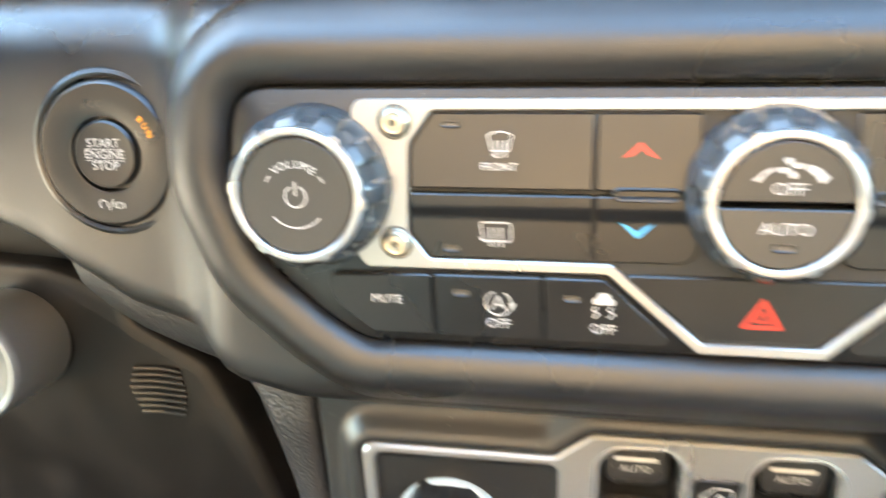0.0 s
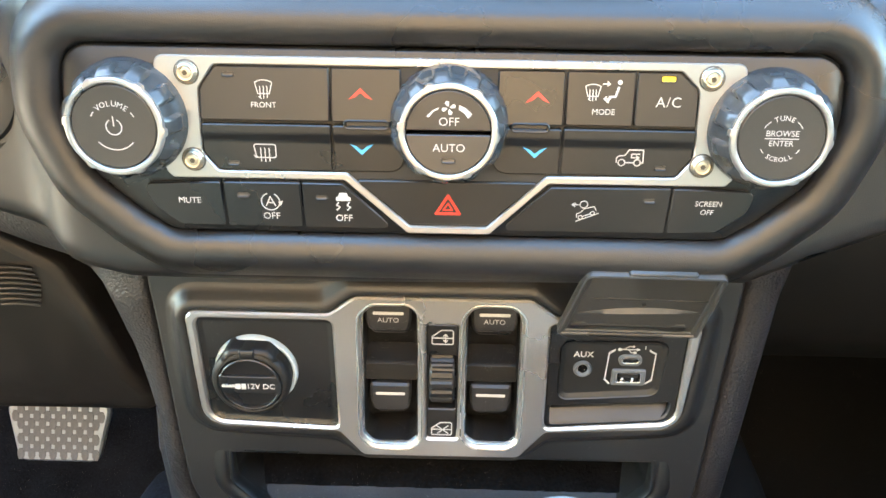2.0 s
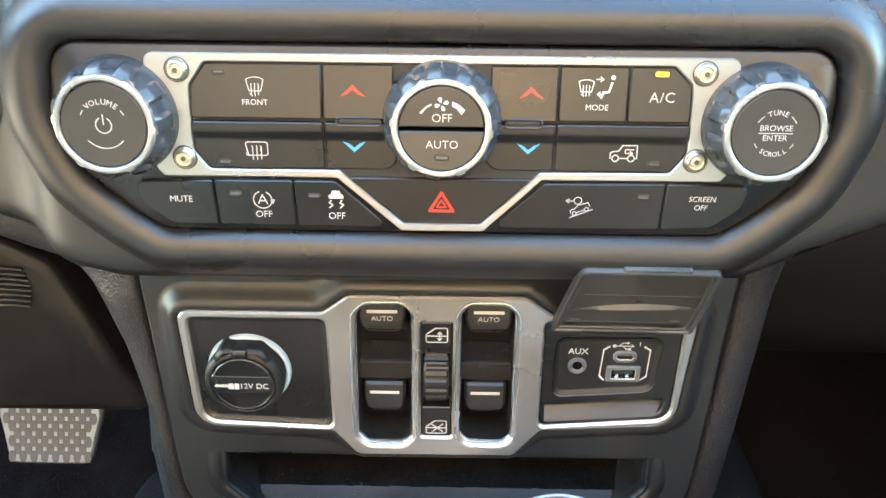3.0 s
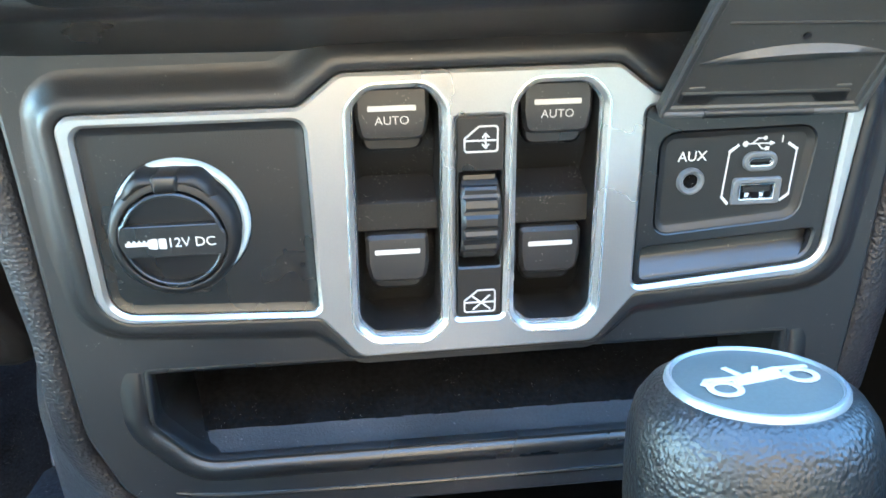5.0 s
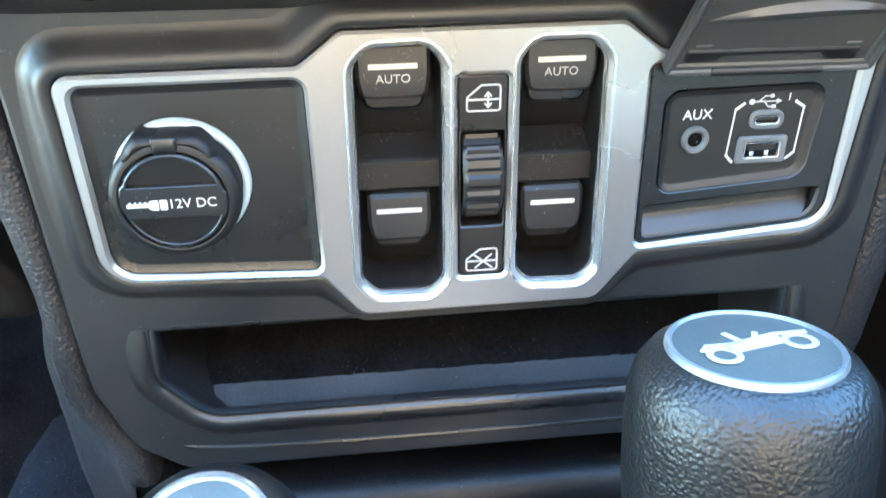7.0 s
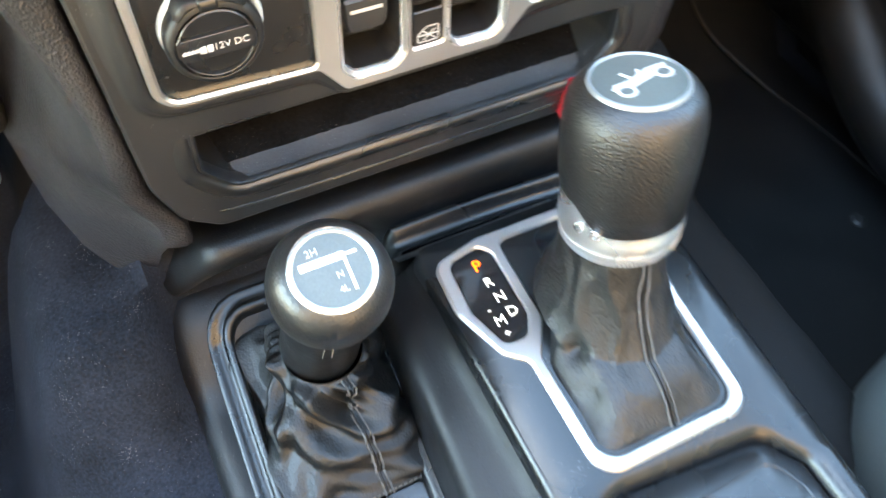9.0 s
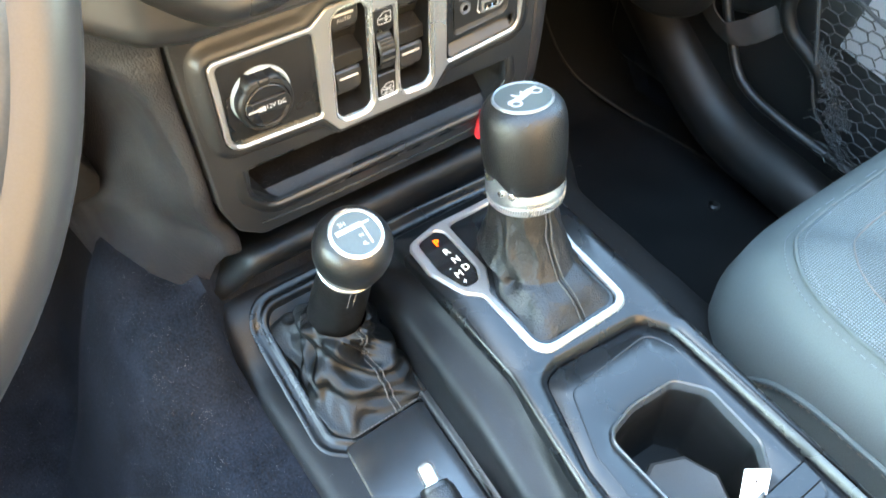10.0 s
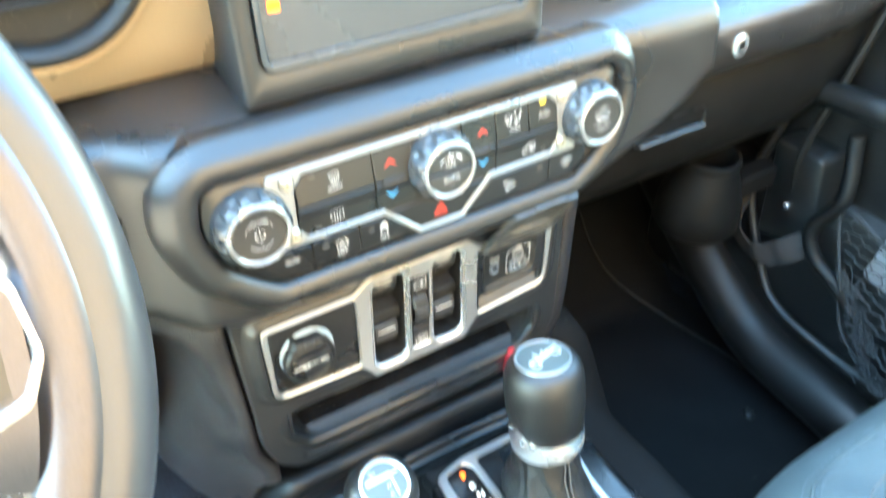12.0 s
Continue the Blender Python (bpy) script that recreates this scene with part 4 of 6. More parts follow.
bent_words("SCROLL", 2.8, 0, 0.2, 8.8, 270, 21.25, WHITE, kr, 12.5, below=True)
symbol([arc(0, 0, 8.6, 150, 128, 4), arc(0, 0, 8.6, 52, 30, 4), arc(0, 0, 8.8, 210, 222, 3), arc(0, 0, 8.8, 318, 330, 3), [(-6.6, 0.0), (6.6, 0.0)]], 0.4, 0, 0, 21.1, WHITE, kr)
words("BROWSE", 3.3, 0, 2.0, 21.2, WHITE, kr, bold=0.08)
words("ENTER", 3.3, 0, -2.0, 21.2, WHITE, kr, bold=0.08)


# ---- lower switch panel ----
lo = thing("switch_panel", LO, "black lower panel with silver-framed window switches and sockets", "control panel")
TRIM = rpoly([(-133.5, 42.6, 6), (-131.5, -31.2, 13), (-56.5, -33.4, 5), (-43.5, -50.3, 6), (43.0, -49.8, 6), (57.2, -31.2, 4), (129.5, -27.0, 14), (133.2, 41.4, 6), (58.6, 43.2, 5), (45.5, 53.2, 6), (-45.0, 53.0, 6), (-58.5, 42.6, 5)], 6)
SOCKET_HOLE = rpoly([(-128.4, 38.6, 4), (-127.2, -27.8, 9), (-56.8, -31.0, 3), (-57.2, 38.6, 4)], 5)
LEFT_SLOT = rpoly([(-42.2, 41.5, 7), (-43.6, -36.5, 7), (-37.6, -43.0, 7), (-18.6, -43.4, 7), (-12.8, -37.8, 7), (-12.6, 41.5, 7), (-17.5, 48, 7), (-36.5, 47.6, 7)], 5)
RIGHT_SLOT = rpoly([(12.0, 41.5, 7), (12.4, -36.0, 7), (17.4, -41.6, 7), (36.8, -42.0, 7), (41.8, -36.5, 7), (41.0, 42, 7), (35.8, 48, 7), (16.8, 48, 7)], 5)
CHANNEL = rect(-8.4, -36.9, 8.4, 37.8, 1.8)
PORT_HOLE = rpoly([(55.4, 39.0, 3), (56.0, -28.4, 3), (126.6, -22.4, 9), (127.0, 37.6, 4)], 5)
CUBBY = rpoly([(-121, -52.5, 1.5), (-122, -76, 12), (-106, -94.5, 16), (106, -94.5, 16), (122, -76, 12), (121, -52.5, 1.5)], 6)
BODY = rpoly([(-153.5, 84, 3), (-152.8, 50, 60), (-147.0, -80, 40), (-137, -108, 20), (-118, -122, 16), (118, -122, 16), (137, -108, 20), (147.0, -80, 40), (152.8, 50, 60), (153.5, 84, 3)], 8)


def body_depth(y):
    """How far the panel's face lies behind the trim: more towards its top."""
    return -2.0 - 4.2 * smooth((y + 62) / 112)


def lean_back(bm, floor=-19.0):
    """Lays a flat panel face back along body_depth; what lies deep behind it stays."""
    for y in [84 - 7 * k for k in range(30)]:
        bmesh.ops.bisect_plane(bm, geom=[*bm.verts, *bm.edges, *bm.faces], dist=0.001, plane_co=(0, y, 0), plane_no=(0, 1, 0))
    for v in bm.verts:
        if v.co.z > floor:
            v.co.z += body_depth(v.co.y)
    return bm


face = plate(grow(BODY, -1.6), (grow(TRIM, 4), CUBBY), -0.6, 0, 0.3, hole_back=-1.2, hole_bev=0.8)
part("panel_body", lean_back(face), SURROUND, lo, angle=30)
edge = rolled(BODY, [(0, -30), (0, -3), (-0.2, -1.6), (-0.8, -0.6), (-1.8, -0.1)])
part("panel_edge", lean_back(edge, -20), SURROUND, lo, "rounded edge of the lower panel", angle=60)
SLOPE = [(0.0, -8, 0), (0.0, -0.4, 0), (0.7, 0.7, 0), (1.8, 1.3, 0), (3.4, 1.5, 0), (5.2, 1.2, 0.04), (7.2, 0.4, 0.18), (9.2, -0.3, 0.42), (11.4, -0.5, 0.70), (13.6, -0.3, 0.92), (16.5, -0.25, 1.0)]
SKIRT = rpoly([(-147, 57, 18), (-145.5, -40, 22), (-60, -46, 10), (-49, -53, 6), (48.5, -52.5, 6), (60, -44, 10), (144, -37, 22), (147, 56, 18), (66, 58, 14), (50, 69, 14), (-50, 69, 14), (-66, 57.5, 14)], 6)
hood = loft([[(x + (x1 - x) * d / 16.5, y + (y1 - y) * d / 16.5, w + sink * body_depth(y + (y1 - y) * d / 16.5)) for (x, y), (x1, y1) in zip(grow(TRIM, 0.25), SKIRT)] for d, w, sink in SLOPE])
for v in hood.verts:
    low = smooth((-10 - v.co.y) / 22)
    if v.co.z > 0:
        v.co.z *= 1.0 - 0.85 * low
part("moulded_surround", hood, SURROUND, lo, angle=60)
part("silver_trim", plate(TRIM, (SOCKET_HOLE, LEFT_SLOT, RIGHT_SLOT, CHANNEL, PORT_HOLE), -6, 1.8, 1.0, hole_back=-5, hole_bev=1.3), SILVER, lo, "satin silver trim frame", angle=35)
for slot in (LEFT_SLOT, RIGHT_SLOT):
    part("slot_flange", rolled(slot, [(2.4, 1.79), (1.8, 1.9), (1.0, 1.3), (-0.2, -0.6), (-0.6, -1.4), (-0.8, -2.4)]), CHROME, lo, "bright inner edge of a switch slot")
    part("slot_wall", rolled(slot, [(-0.5, -1.3), (-0.8, -5.0), (-1.2, -12.0), (-1.4, -20.0)]), PIT, lo, angle=60)
    mid = sum(q[0] for q in slot) / len(slot)
    rows = []
    for y in [49 - 2.5 * k for k in range(38)]:
        deep = -21 - 4 * math.cos((y - 2) / 46 * math.pi * 2)
        if y > 48 or y < -42.5:
            deep = -10
        rows.append([(mid - 15, y, -9), (mid - 14.2, y, min(-9, deep + 3)), (mid - 11, y, deep), (mid, y, deep - 1), (mid + 11, y, deep), (mid + 14.2, y, min(-9, deep + 3)), (mid + 15, y, -9)])
    part("slot_pit", loft(rows, closed=False), PIT, lo, "dusty black switch pit", angle=60)
    rows = []
    for x in (mid - 14.2, mid - 13.2, mid + 13.2, mid + 14.2):
        rows.append([(x, 11.0, -22), (x, 8.0, -17), (x, 6.0, -12), (x, 5.2, -10.2), (x, 4.6, -9.6), (x, -4.8, -9.0), (x, -5.8, -10.0), (x, -6.4, -20)])
    part("slot_bridge", loft(rows, closed=False), PIT, lo, "dusty black bar across the switch slot", angle=30)


def rocker(x, y, wide, high, upper):
    """A window switch paddle: rounded plate over a darker under-plate, white line, and its word on the upper ones."""
    w2, h2 = wide / 2, high / 2
    y, sunk = y - (2.8 if upper else 5.4), 7.2
    shape = rpoly([(x - w2, y + h2 + 2, 2), (x + w2, y + h2 + 2, 2), (x + w2, y, 1), (x + w2 - 1.4, y - h2, 3.6), (x - w2 + 1.4, y - h2, 3.6), (x - w2, y, 1)], 5)
    bm = plate(shape, (), -8, 1.7, 1.3)
    for v in bm.verts:
        if v.co.z > -4:
            v.co.z -= 0.10 * max(0.0, v.co.y - y) + 0.05 * max(0.0, y - v.co.y)
        v.co.z -= sunk
    paddle = part("window_switch", bm, PADDLE, lo, "black window rocker with white line", angle=35)
    under = rpoly([(x - w2 + 0.6, y, 1), (x + w2 - 0.6, y, 1), (x + w2 - 2.2, y - h2 - 5.5, 4), (x - w2 + 2.2, y - h2 - 5.5, 4)], 5)
    part("under_plate", plate(under, (), -18, -4.5 - sunk, 1.2), BUTTON, paddle, angle=35)
    y_line = y + (3.0 if upper else 4.2)
    part("line_mark", filled([rect(x - 8.0, y_line - 0.9, x + 8.0, y_line + 0.9, 0.4)], 1.45 - sunk, 0.25), WHITE, paddle)
    if upper:
        words("AUTO", 4.1, x, y - 1.2, 1.75 - sunk, WHITE, paddle, bold=0.03)
    bm = bmesh.new()
    for k in range(3):
        box = rect(x - 6.9 + 4.7 * k, y - h2 + 1.3, x - 2.6 + 4.7 * k, y - h2 + 3.3, 0.3, 2)
        strokes([[*box, box[0]]], 0.22, 1.35 - sunk, 0.14, bm)
    part("grip_marks", bm, BUTTON, paddle)
    return paddle


rocker(-28.6, 39.4, 24.6, 16.4, True)
rocker(27.0, 39.6, 24.6, 16.4, True)
rocker(-28.4, -11.0, 22.4, 16.0, False)
rocker(26.6, -10.8, 22.6, 15.8, False)

# window lock column
col = part("lock_column", plate(grow(CHANNEL, -0.25), (rect(-7.4, -16.8, 7.4, 18.6, 1),), -6, 0.9, 0.6, hole_back=-8), BUTTON, lo, angle=30)
wheel_rows = []
for k in range(41):
    a = radians(-80 + 160 * k / 40)
    rib = 0.9 * (math.sin(a * 19) > -0.1) if abs(a) < 1.1 else 0
    wheel_rows.append([(s * 6.9, 0.9 + (17.0 + rib * (abs(s) < 0.8) - 0.8 * (abs(s) > 0.95)) * math.sin(a), -10.6 + (15.6 + rib * (abs(s) < 0.8) - 0.8 * (abs(s) > 0.95)) * math.cos(a)) for s in (-1, -0.9, -0.78, -0.5, 0, 0.5, 0.78, 0.9, 1)])
part("roller", loft(wheel_rows, closed=False), ROLLER, lo, "ribbed black window lock roller", angle=30)


def window_icon(y, crossed):
    door = rpoly([(-5.4, -4.0, 1), (5.6, -4.0, 1), (5.6, 4.6, 1), (-0.6, 4.6, 1), (-5.4, 0.6, 0.8)], 3)
    lines = [[*door, door[0]], [(-5.2, -0.2), (5.4, -0.2)]]
    lines += [[(-2.4, 2.2), (3.8, -3.0)], [(3.6, 2.4), (-2.2, -3.0)]] if crossed else [[(1.6, 2.0), (1.6, -2.6)], [(0.6, 0.9), (1.6, 2.1), (2.6, 0.9)], [(0.6, -1.6), (1.6, -2.8), (2.6, -1.6)]]
    symbol(lines, 0.75, 0, y, 0.95, WHITE, col, 1.0)


window_icon(29.6, False)
window_icon(-30.6, True)

# 12 volt socket
sock = part("socket_plate", plate(grow(SOCKET_HOLE, -0.3), (disc(-99.5, 5.0, 22.4, 48),), -8, -1.4, 0.3, hole_back=-6), HOUSING, lo, angle=30)
part("dish_edge", rolled(SOCKET_HOLE, [(-0.35, -0.3), (-1.2, -0.7), (-2.2, -1.2), (-3.2, -1.38)]), HOUSING, sock, angle=70)
part("lit_ring", lathe([(22.2, -5), (22.2, -0.8), (21.6, 0.5), (20.6, 0.8), (19.6, 0.2), (19.2, -4)], 64, -99.5, 5.0), GLOSSRING, sock, "pale blue-white ring round the socket")


def droop(bm):
    """Shears the socket's cap a little to fit the camera's view."""
    for v in bm.verts:
        v.co.y -= 0.14 * max(0.0, v.co.z - 6.0)
        v.co.x -= 0.05 * max(0.0, v.co.z - 6.0)
    return bm


bm = lathe([(19.6, -4), (20.3, 0.8), (20.7, 4.0), (20.8, 6.6), (20.4, 8.4), (19.5, 9.7), (18.4, 10.3), (17.4, 10.4), (17.05, 10.1), (17.0, 7.4), (0.4, 7.2)], 80, -100.4, 4.1, cap=True)
cap = part("cap", droop(bm), CAPRUBBER, sock, "round black rubber socket cap", angle=40)


def cap_edge(r, a):
    """Outline of the cap's face: round, with ears at the ends of the grip and at its foot."""
    ears = max(math.cos(a + 0.10), math.cos(a - math.pi + 0.10), math.cos(a + math.pi / 2) - 0.01)
    return r + 0.75 * smooth((ears - 0.955) / 0.02)


CX, CY = -100.4, 4.1
face = [(CX + cap_edge(16.2, a) * math.cos(a), CY + cap_edge(16.2, a) * math.sin(a)) for a in [2 * math.pi * k / 120 for k in range(120)]]


def finger_well(top, r=15.0):
    """Half-moon beside the grip."""
    a0 = math.asin(5.4 / r)
    return [(CX + r * math.cos(a), CY + top * r * math.sin(a)) for a in [a0 + (math.pi - 2 * a0) * k / 24 for k in range(25)]][::top]


part("cap_face", droop(plate(face, (finger_well(1), finger_well(-1)), 7.4, 10.8, 0.5, hole_back=8.4, hole_bev=0.25)), HOUSING, sock, angle=35)
for top in (1, -1):
    loop = finger_well(top, 15.05)
    bm = loft([[(x, y, 10.0 - 1.7 * abs(y - CY - top * 5.4) / 9.6 if top < 0 else 8.6 + 1.3 * abs(y - CY - 5.4) / 9.6) for x, y in loop], [(CX + (x - CX) * 0.02, CY + top * 9 + (y - CY - top * 9) * 0.02, 9.2) for x, y in loop]])
    part("finger_well", droop(bm), HOUSING, sock, angle=60)
yoke = [*arc(CX, CY, 17.3, 140, 40, 16), (CX + 15.2, CY + 13.4), (CX + 12.6, CY + 17.8), (CX + 10.4, CY + 20.2), (CX + 8.6, CY + 20.9), (CX - 8.6, CY + 21.2), (CX - 10.4, CY + 20.6), (CX - 12.6, CY + 18.0), (CX - 15.2, CY + 13.4)]
part("hinge_yoke", plate(yoke, (), -2, 10.4, 2.2), CAPRUBBER, cap, angle=70)
part("hinge", plate(rect(-104.7, 19.4, -96.5, 25.2, 1.2), (), -2, 11.0, 0.9), BUTTON, sock, angle=60)
part("tab", plate(rect(-105, -18.6, -92, -14.6, 1.6), (), -2, 5.0, 1.0), BUTTON, sock)
words("12V DC", 4.6, -94.8, 2.9, 10.95, WHITE, cap, bold=0.12)
bm = filled([rect(-104.2, -0.9, -101.8, 2.7, 0.5), rect(-114.6, 0.3, -106.4, 1.6, 0.4)], 10.88)
bm = filled([rpoly([(-107.6, -0.6, 0.6), (-104.6, -1.1, 0.6), (-104.6, 2.9, 0.6), (-107.6, 2.4, 0.6)], 3)], 10.88, bm=bm)
for k in range(4):
    filled([rect(-113.8 + 1.6 * k, 1.3, -113.0 + 1.6 * k, 2.2, 0.1)], 10.88, bm=bm)
part("plug_symbol", bm, WHITE, cap, at=pose(-0.0008, 0.0019, 0))

# port plate with its open lid
POCKET = rpoly([(62.0, 28.6, 5.5), (62.6, -8.4, 5), (114.8, -4.2, 6), (117.6, 29.4, 5.5)], 6)
port = part("port_plate", plate(grow(PORT_HOLE, -0.35), (POCKET, rpoly([(58.6, -13.6, 1.5), (59.0, -25.2, 2), (121.6, -20.2, 6), (123.0, -9.4, 1.5)], 4)), -8, 0.2, 0.5, hole_back=-3, hole_bev=0.9), HOUSING, lo, angle=30)
part("pocket", rolled(POCKET, [(0.0, 0.0), (-0.4, -0.12), (-2.0, -1.5), (-2.4, -1.6), (-3.4, -1.6)], cap=True), PORTBLACK, port, angle=40)
rows = []
for s in range(14):
    t = s / 13
    x = 58.4 + 65 * t
    rows.append([(x, -13.2 + 4.3 * t, 0.0), (x, -14.4 + 4.3 * t, -5.8), (x, -19.4 + 4.3 * t, -6.3), (x, -20.2 + 4.4 * t, -5.9), (x, -24.5 + 4.7 * t, -0.4), (x, -25.4 + 4.8 * t, 0.1)])
part("finger_ledge", loft(rows, closed=False), HOUSING, port, angle=60)
part("jack", lathe([(4.9, -1.8), (4.9, -0.6), (4.2, 0.4), (3.4, 0.2), (2.9, -0.5), (2.5, -1.4), (2.5, -6)], 32, 74.3, 10.8, cap=True), PORTGREY, port, "grey audio jack socket")
# Black disc laid over the pocket floor for the shade in the jack.
part("jack_shade_disc", lathe([(2.6, -1.0), (2.4, -1.5), (0.1, -1.52)], 20, 74.3, 10.8, cap=True), FELT, port)


def usb_port(x, y, w2, h2, slot_w, slot_h, round_):
    part("usb_port", plate(rect(x - w2, y - h2, x + w2, y + h2, round_), (rect(x - slot_w, y - slot_h, x + slot_w, y + slot_h, min(round_, slot_h)),), -2.2, -0.2, 0.5, hole_back=-1.9), PORTGREY, port, "grey usb socket")
    part("port_shell", rolled(rect(x - slot_w, y - slot_h, x + slot_w, y + slot_h, min(round_ * 0.5, slot_h)), [(0.1, -0.15), (-0.3, -0.25), (-0.35, -1.5)]), CHROME, port)
    # Flat black fill stands for the shade inside the opening.
    part("port_shade_fill", filled([rect(x - slot_w + 0.2, y - slot_h + 0.2, x + slot_w - 0.2, y + slot_h - 0.2, 0.2)], -1.5), FELT, port)
    part("port_tongue", plate(rect(x - slot_w * 0.78, y - slot_h * 0.1, x + slot_w * 0.78, y + slot_h * 0.6, 0.2), (), -1.5, -0.9, 0.1), PORTBLACK, port)
    if slot_h > 2:
        for dx in (-0.5, 0.35):
            part("contact_spring", plate(rect(x + slot_w * dx - 0.7, y - slot_h * 0.8, x + slot_w * dx + 0.9, y - slot_h * 0.2, 0.2), (), -1.5, -1.15, 0.1), CHROME, port)


usb_port(98.8, 17.0, 6.2, 3.5, 4.3, 1.5, 3.3)
usb_port(98.9, 6.0, 9.0, 5.0, 6.4, 2.9, 1.2)
words("AUX", 5.0, 74.2, 19.6, -1.35, WHITE, port, bold=0.18)
words("1", 3.6, 106.0, 24.6, -1.35, WHITE, port, bold=0.2)
symbol([[(-5.6, 0), (5.0, 0)], [(-2.8, 0), (-0.6, 2.2), (2.0, 2.2)], [(-0.6, 0), (1.4, -2.2), (3.2, -2.2)]], 0.55, 97.6, 23.4, -1.4, WHITE, port, 0.86, fills=(disc(-5.6, 0, 1.2, 12), disc(2.4, 2.2, 0.9, 10), rect(2.8, -3.0, 4.6, -1.4, 0.1), [(4.6, -1.1), (6.8, 0), (4.6, 1.1)]))
symbol([[(90.0, 22.8), (87.4, 20.6), (86.6, 4.0), (88.6, 1.8)], [(108.8, 22.8), (111.8, 20.8), (111.4, 4.4), (108.8, 2.4)]], 0.7, 0, 0, -1.4, WHITE, port)
symbol([[(90.2, 23.0), (87.4, 20.8)], [(86.6, 4.2), (89.0, 1.6)], [(108.6, 23.0), (111.8, 20.9)], [(111.4, 4.3), (108.6, 2.0)]], 1.2, 0, 0, -1.38, WHITE, port)

lid_m = pose(0, 36.0 * MM, 2.2 * MM, 32.5)
LIDSHAPE = rpoly([(58.2, 0, 2), (129.8, -1.0, 2), (129.2, 34, 30), (127.6, 62.5, 4), (64.5, 63.5, 4), (61.4, 34, 30)], 4)
lid = part("port_lid", plate(LIDSHAPE, (), -2.6, 0.0, 0.5, closed=True), LIDGREY, lo, "open black lid over the ports", at=lid_m, angle=30)
part("lid_rim", rolled(LIDSHAPE, [(0, -0.2), (0.1, 1.6), (-0.7, 2.1), (-1.6, 1.7), (-2.0, 0.9), (-3.4, 0.7), (-4.0, 0.0)]), LIDGREY, lid)
part("lid_tab", plate(rpoly([(83, 60.6, 1), (83, 64.5, 1.5), (114, 64.2, 1.5), (114, 60.2, 1)]), (), -2.2, 1.2, 0.5, closed=True), LIDGREY, lid)
part("lid_hinge", tube([(74, 0.6, 0.8), (112, 0.0, 0.8)], 1.6, 10), BUTTON, lid)
rows = []
for k in range(25):
    t = k / 12 - 1
    rise = 1 - t * t
    rows.append([(96 + 30 * t, 22.5 + 1.2 * t, 0.05), (96 + 30 * t, 23.5 + 1.2 * t + 1.2 * rise, 0.1 + 0.8 * rise), (96 + 30 * t, 23.5 + 1.2 * t + 3.2 * rise, 0.1 + 2.2 * rise), (96 + 30 * t, 23.5 + 1.2 * t + 4.4 * rise, 0.1 + 2.6 * rise), (96 + 30 * t, 24.0 + 1.2 * t + 5.6 * rise, 0.05)])
part("lid_swell", loft(rows, closed=False), LIDGREY, lid, "smooth lens-shaped swelling", angle=70)
part("lid_groove", tube([(70, 38.5, -0.3), (126, 37.2, -0.3)], 0.7, 8), INK, lid)
part("lid_step", rolled(rpoly([(64, 5.0, 1), (74, 4.8, 1), (77, 7.6, 1), (109, 7.2, 1), (112, 4.0, 1), (122, 3.4, 1), (122, 9.0, 1), (64, 10.0, 1)]), [(0.3, -0.1), (-0.3, 0.6), (-0.6, 0.7)], cap=True), HOUSING, lid)
for x, y in ((66, 11.5), (116, 10.6)):
    part("clip_slot", filled([rect(x, y, x + 5, y + 0.8, 0.2)], 0.0, 0.3), PORTGREY, lid)
part("lid_clip", lathe([(1.3, 0), (1.3, 0.6), (0.6, 0.9)], 14, 96, 33, cap=True), BUTTON, lid)

# ---- storage tray under the switches ----
tray = thing("storage_tray", LO, "shallow black storage tray with dusty mat below the switches", "storage tray")
lip = rolled(CUBBY, [(10.5, -0.4), (8.6, 1.0), (6.2, 2.0), (3.6, 2.3), (1.8, 1.6), (1.2, 0.2), (0.8, 0.0), (0.2, 1.0), (-1.0, 1.0), (-1.6, -0.4), (-2.0, -2.4), (-2.2, -7)])
for v in lip.verts:
    v.co.z = v.co.z * smooth((-50 - v.co.y) / 9) + body_depth(v.co.y) + (-0.5 if v.co.y > -56 else 0)
part("tray_lip", lip, HOUSING, tray, "stepped lip round the tray's sides and foot", angle=50)
part("tray_shell", rolled(grow(CUBBY, -1.6), [(0, -6), (-1.5, -20), (-4, -70)], cap=True), PIT, tray, angle=50)
rows = [[(x * (1 - 0.0010 * max(0, -w - 6)), v, w) for x in (-106, -60, 0, 60, 106)] for w, v in ((-4, -92.5), (-7, -92.2), (-13, -90.5), (-15, -89.5))]
part("tray_floor", loft(rows, closed=False), TRAYGREY, tray, "front floor of the tray, greyed for the light it catches", angle=60)
rows = [[(x, v + 0.8 * noise.noise(Vector((x * 0.1, w * 0.1, 4))), w) for x in [-114 + 4 * k for k in range(58)]] for w, v in ((-14.6, -89.6), (-20, -87.5), (-30, -84), (-44, -78), (-56, -68), (-62, -50))]
part("tray_mat", loft(rows, closed=False), FELT, tray, "speckled fibrous mat", angle=80)
part("bottom_rib", tube(curve_through([(-124, -104, -4.6), (-112, -110, -2.6), (-60, -112.5, -2.2), (60, -112.5, -2.2), (112, -110, -2.6), (124, -104, -4.6)], 8), 1.1, 8), HOUSING, tray)
tag = thing("red_strap", pose(0.094, -0.009, 0.404), "small red strap end beside the tray", "strap")
part("strap", plate(rpoly([(-3, -14, 2), (3, -13, 2), (4, 13, 2), (-4, 14, 2)]), (), -4, 4, 1.2, closed=True), REDPLASTIC, tag, at=pose(0, 0, 0, 80, 10, -20))


# ---- centre console ----
con = thing("centre_console", pose(0, 0, 0), "black satin centre console between the seats", "console")
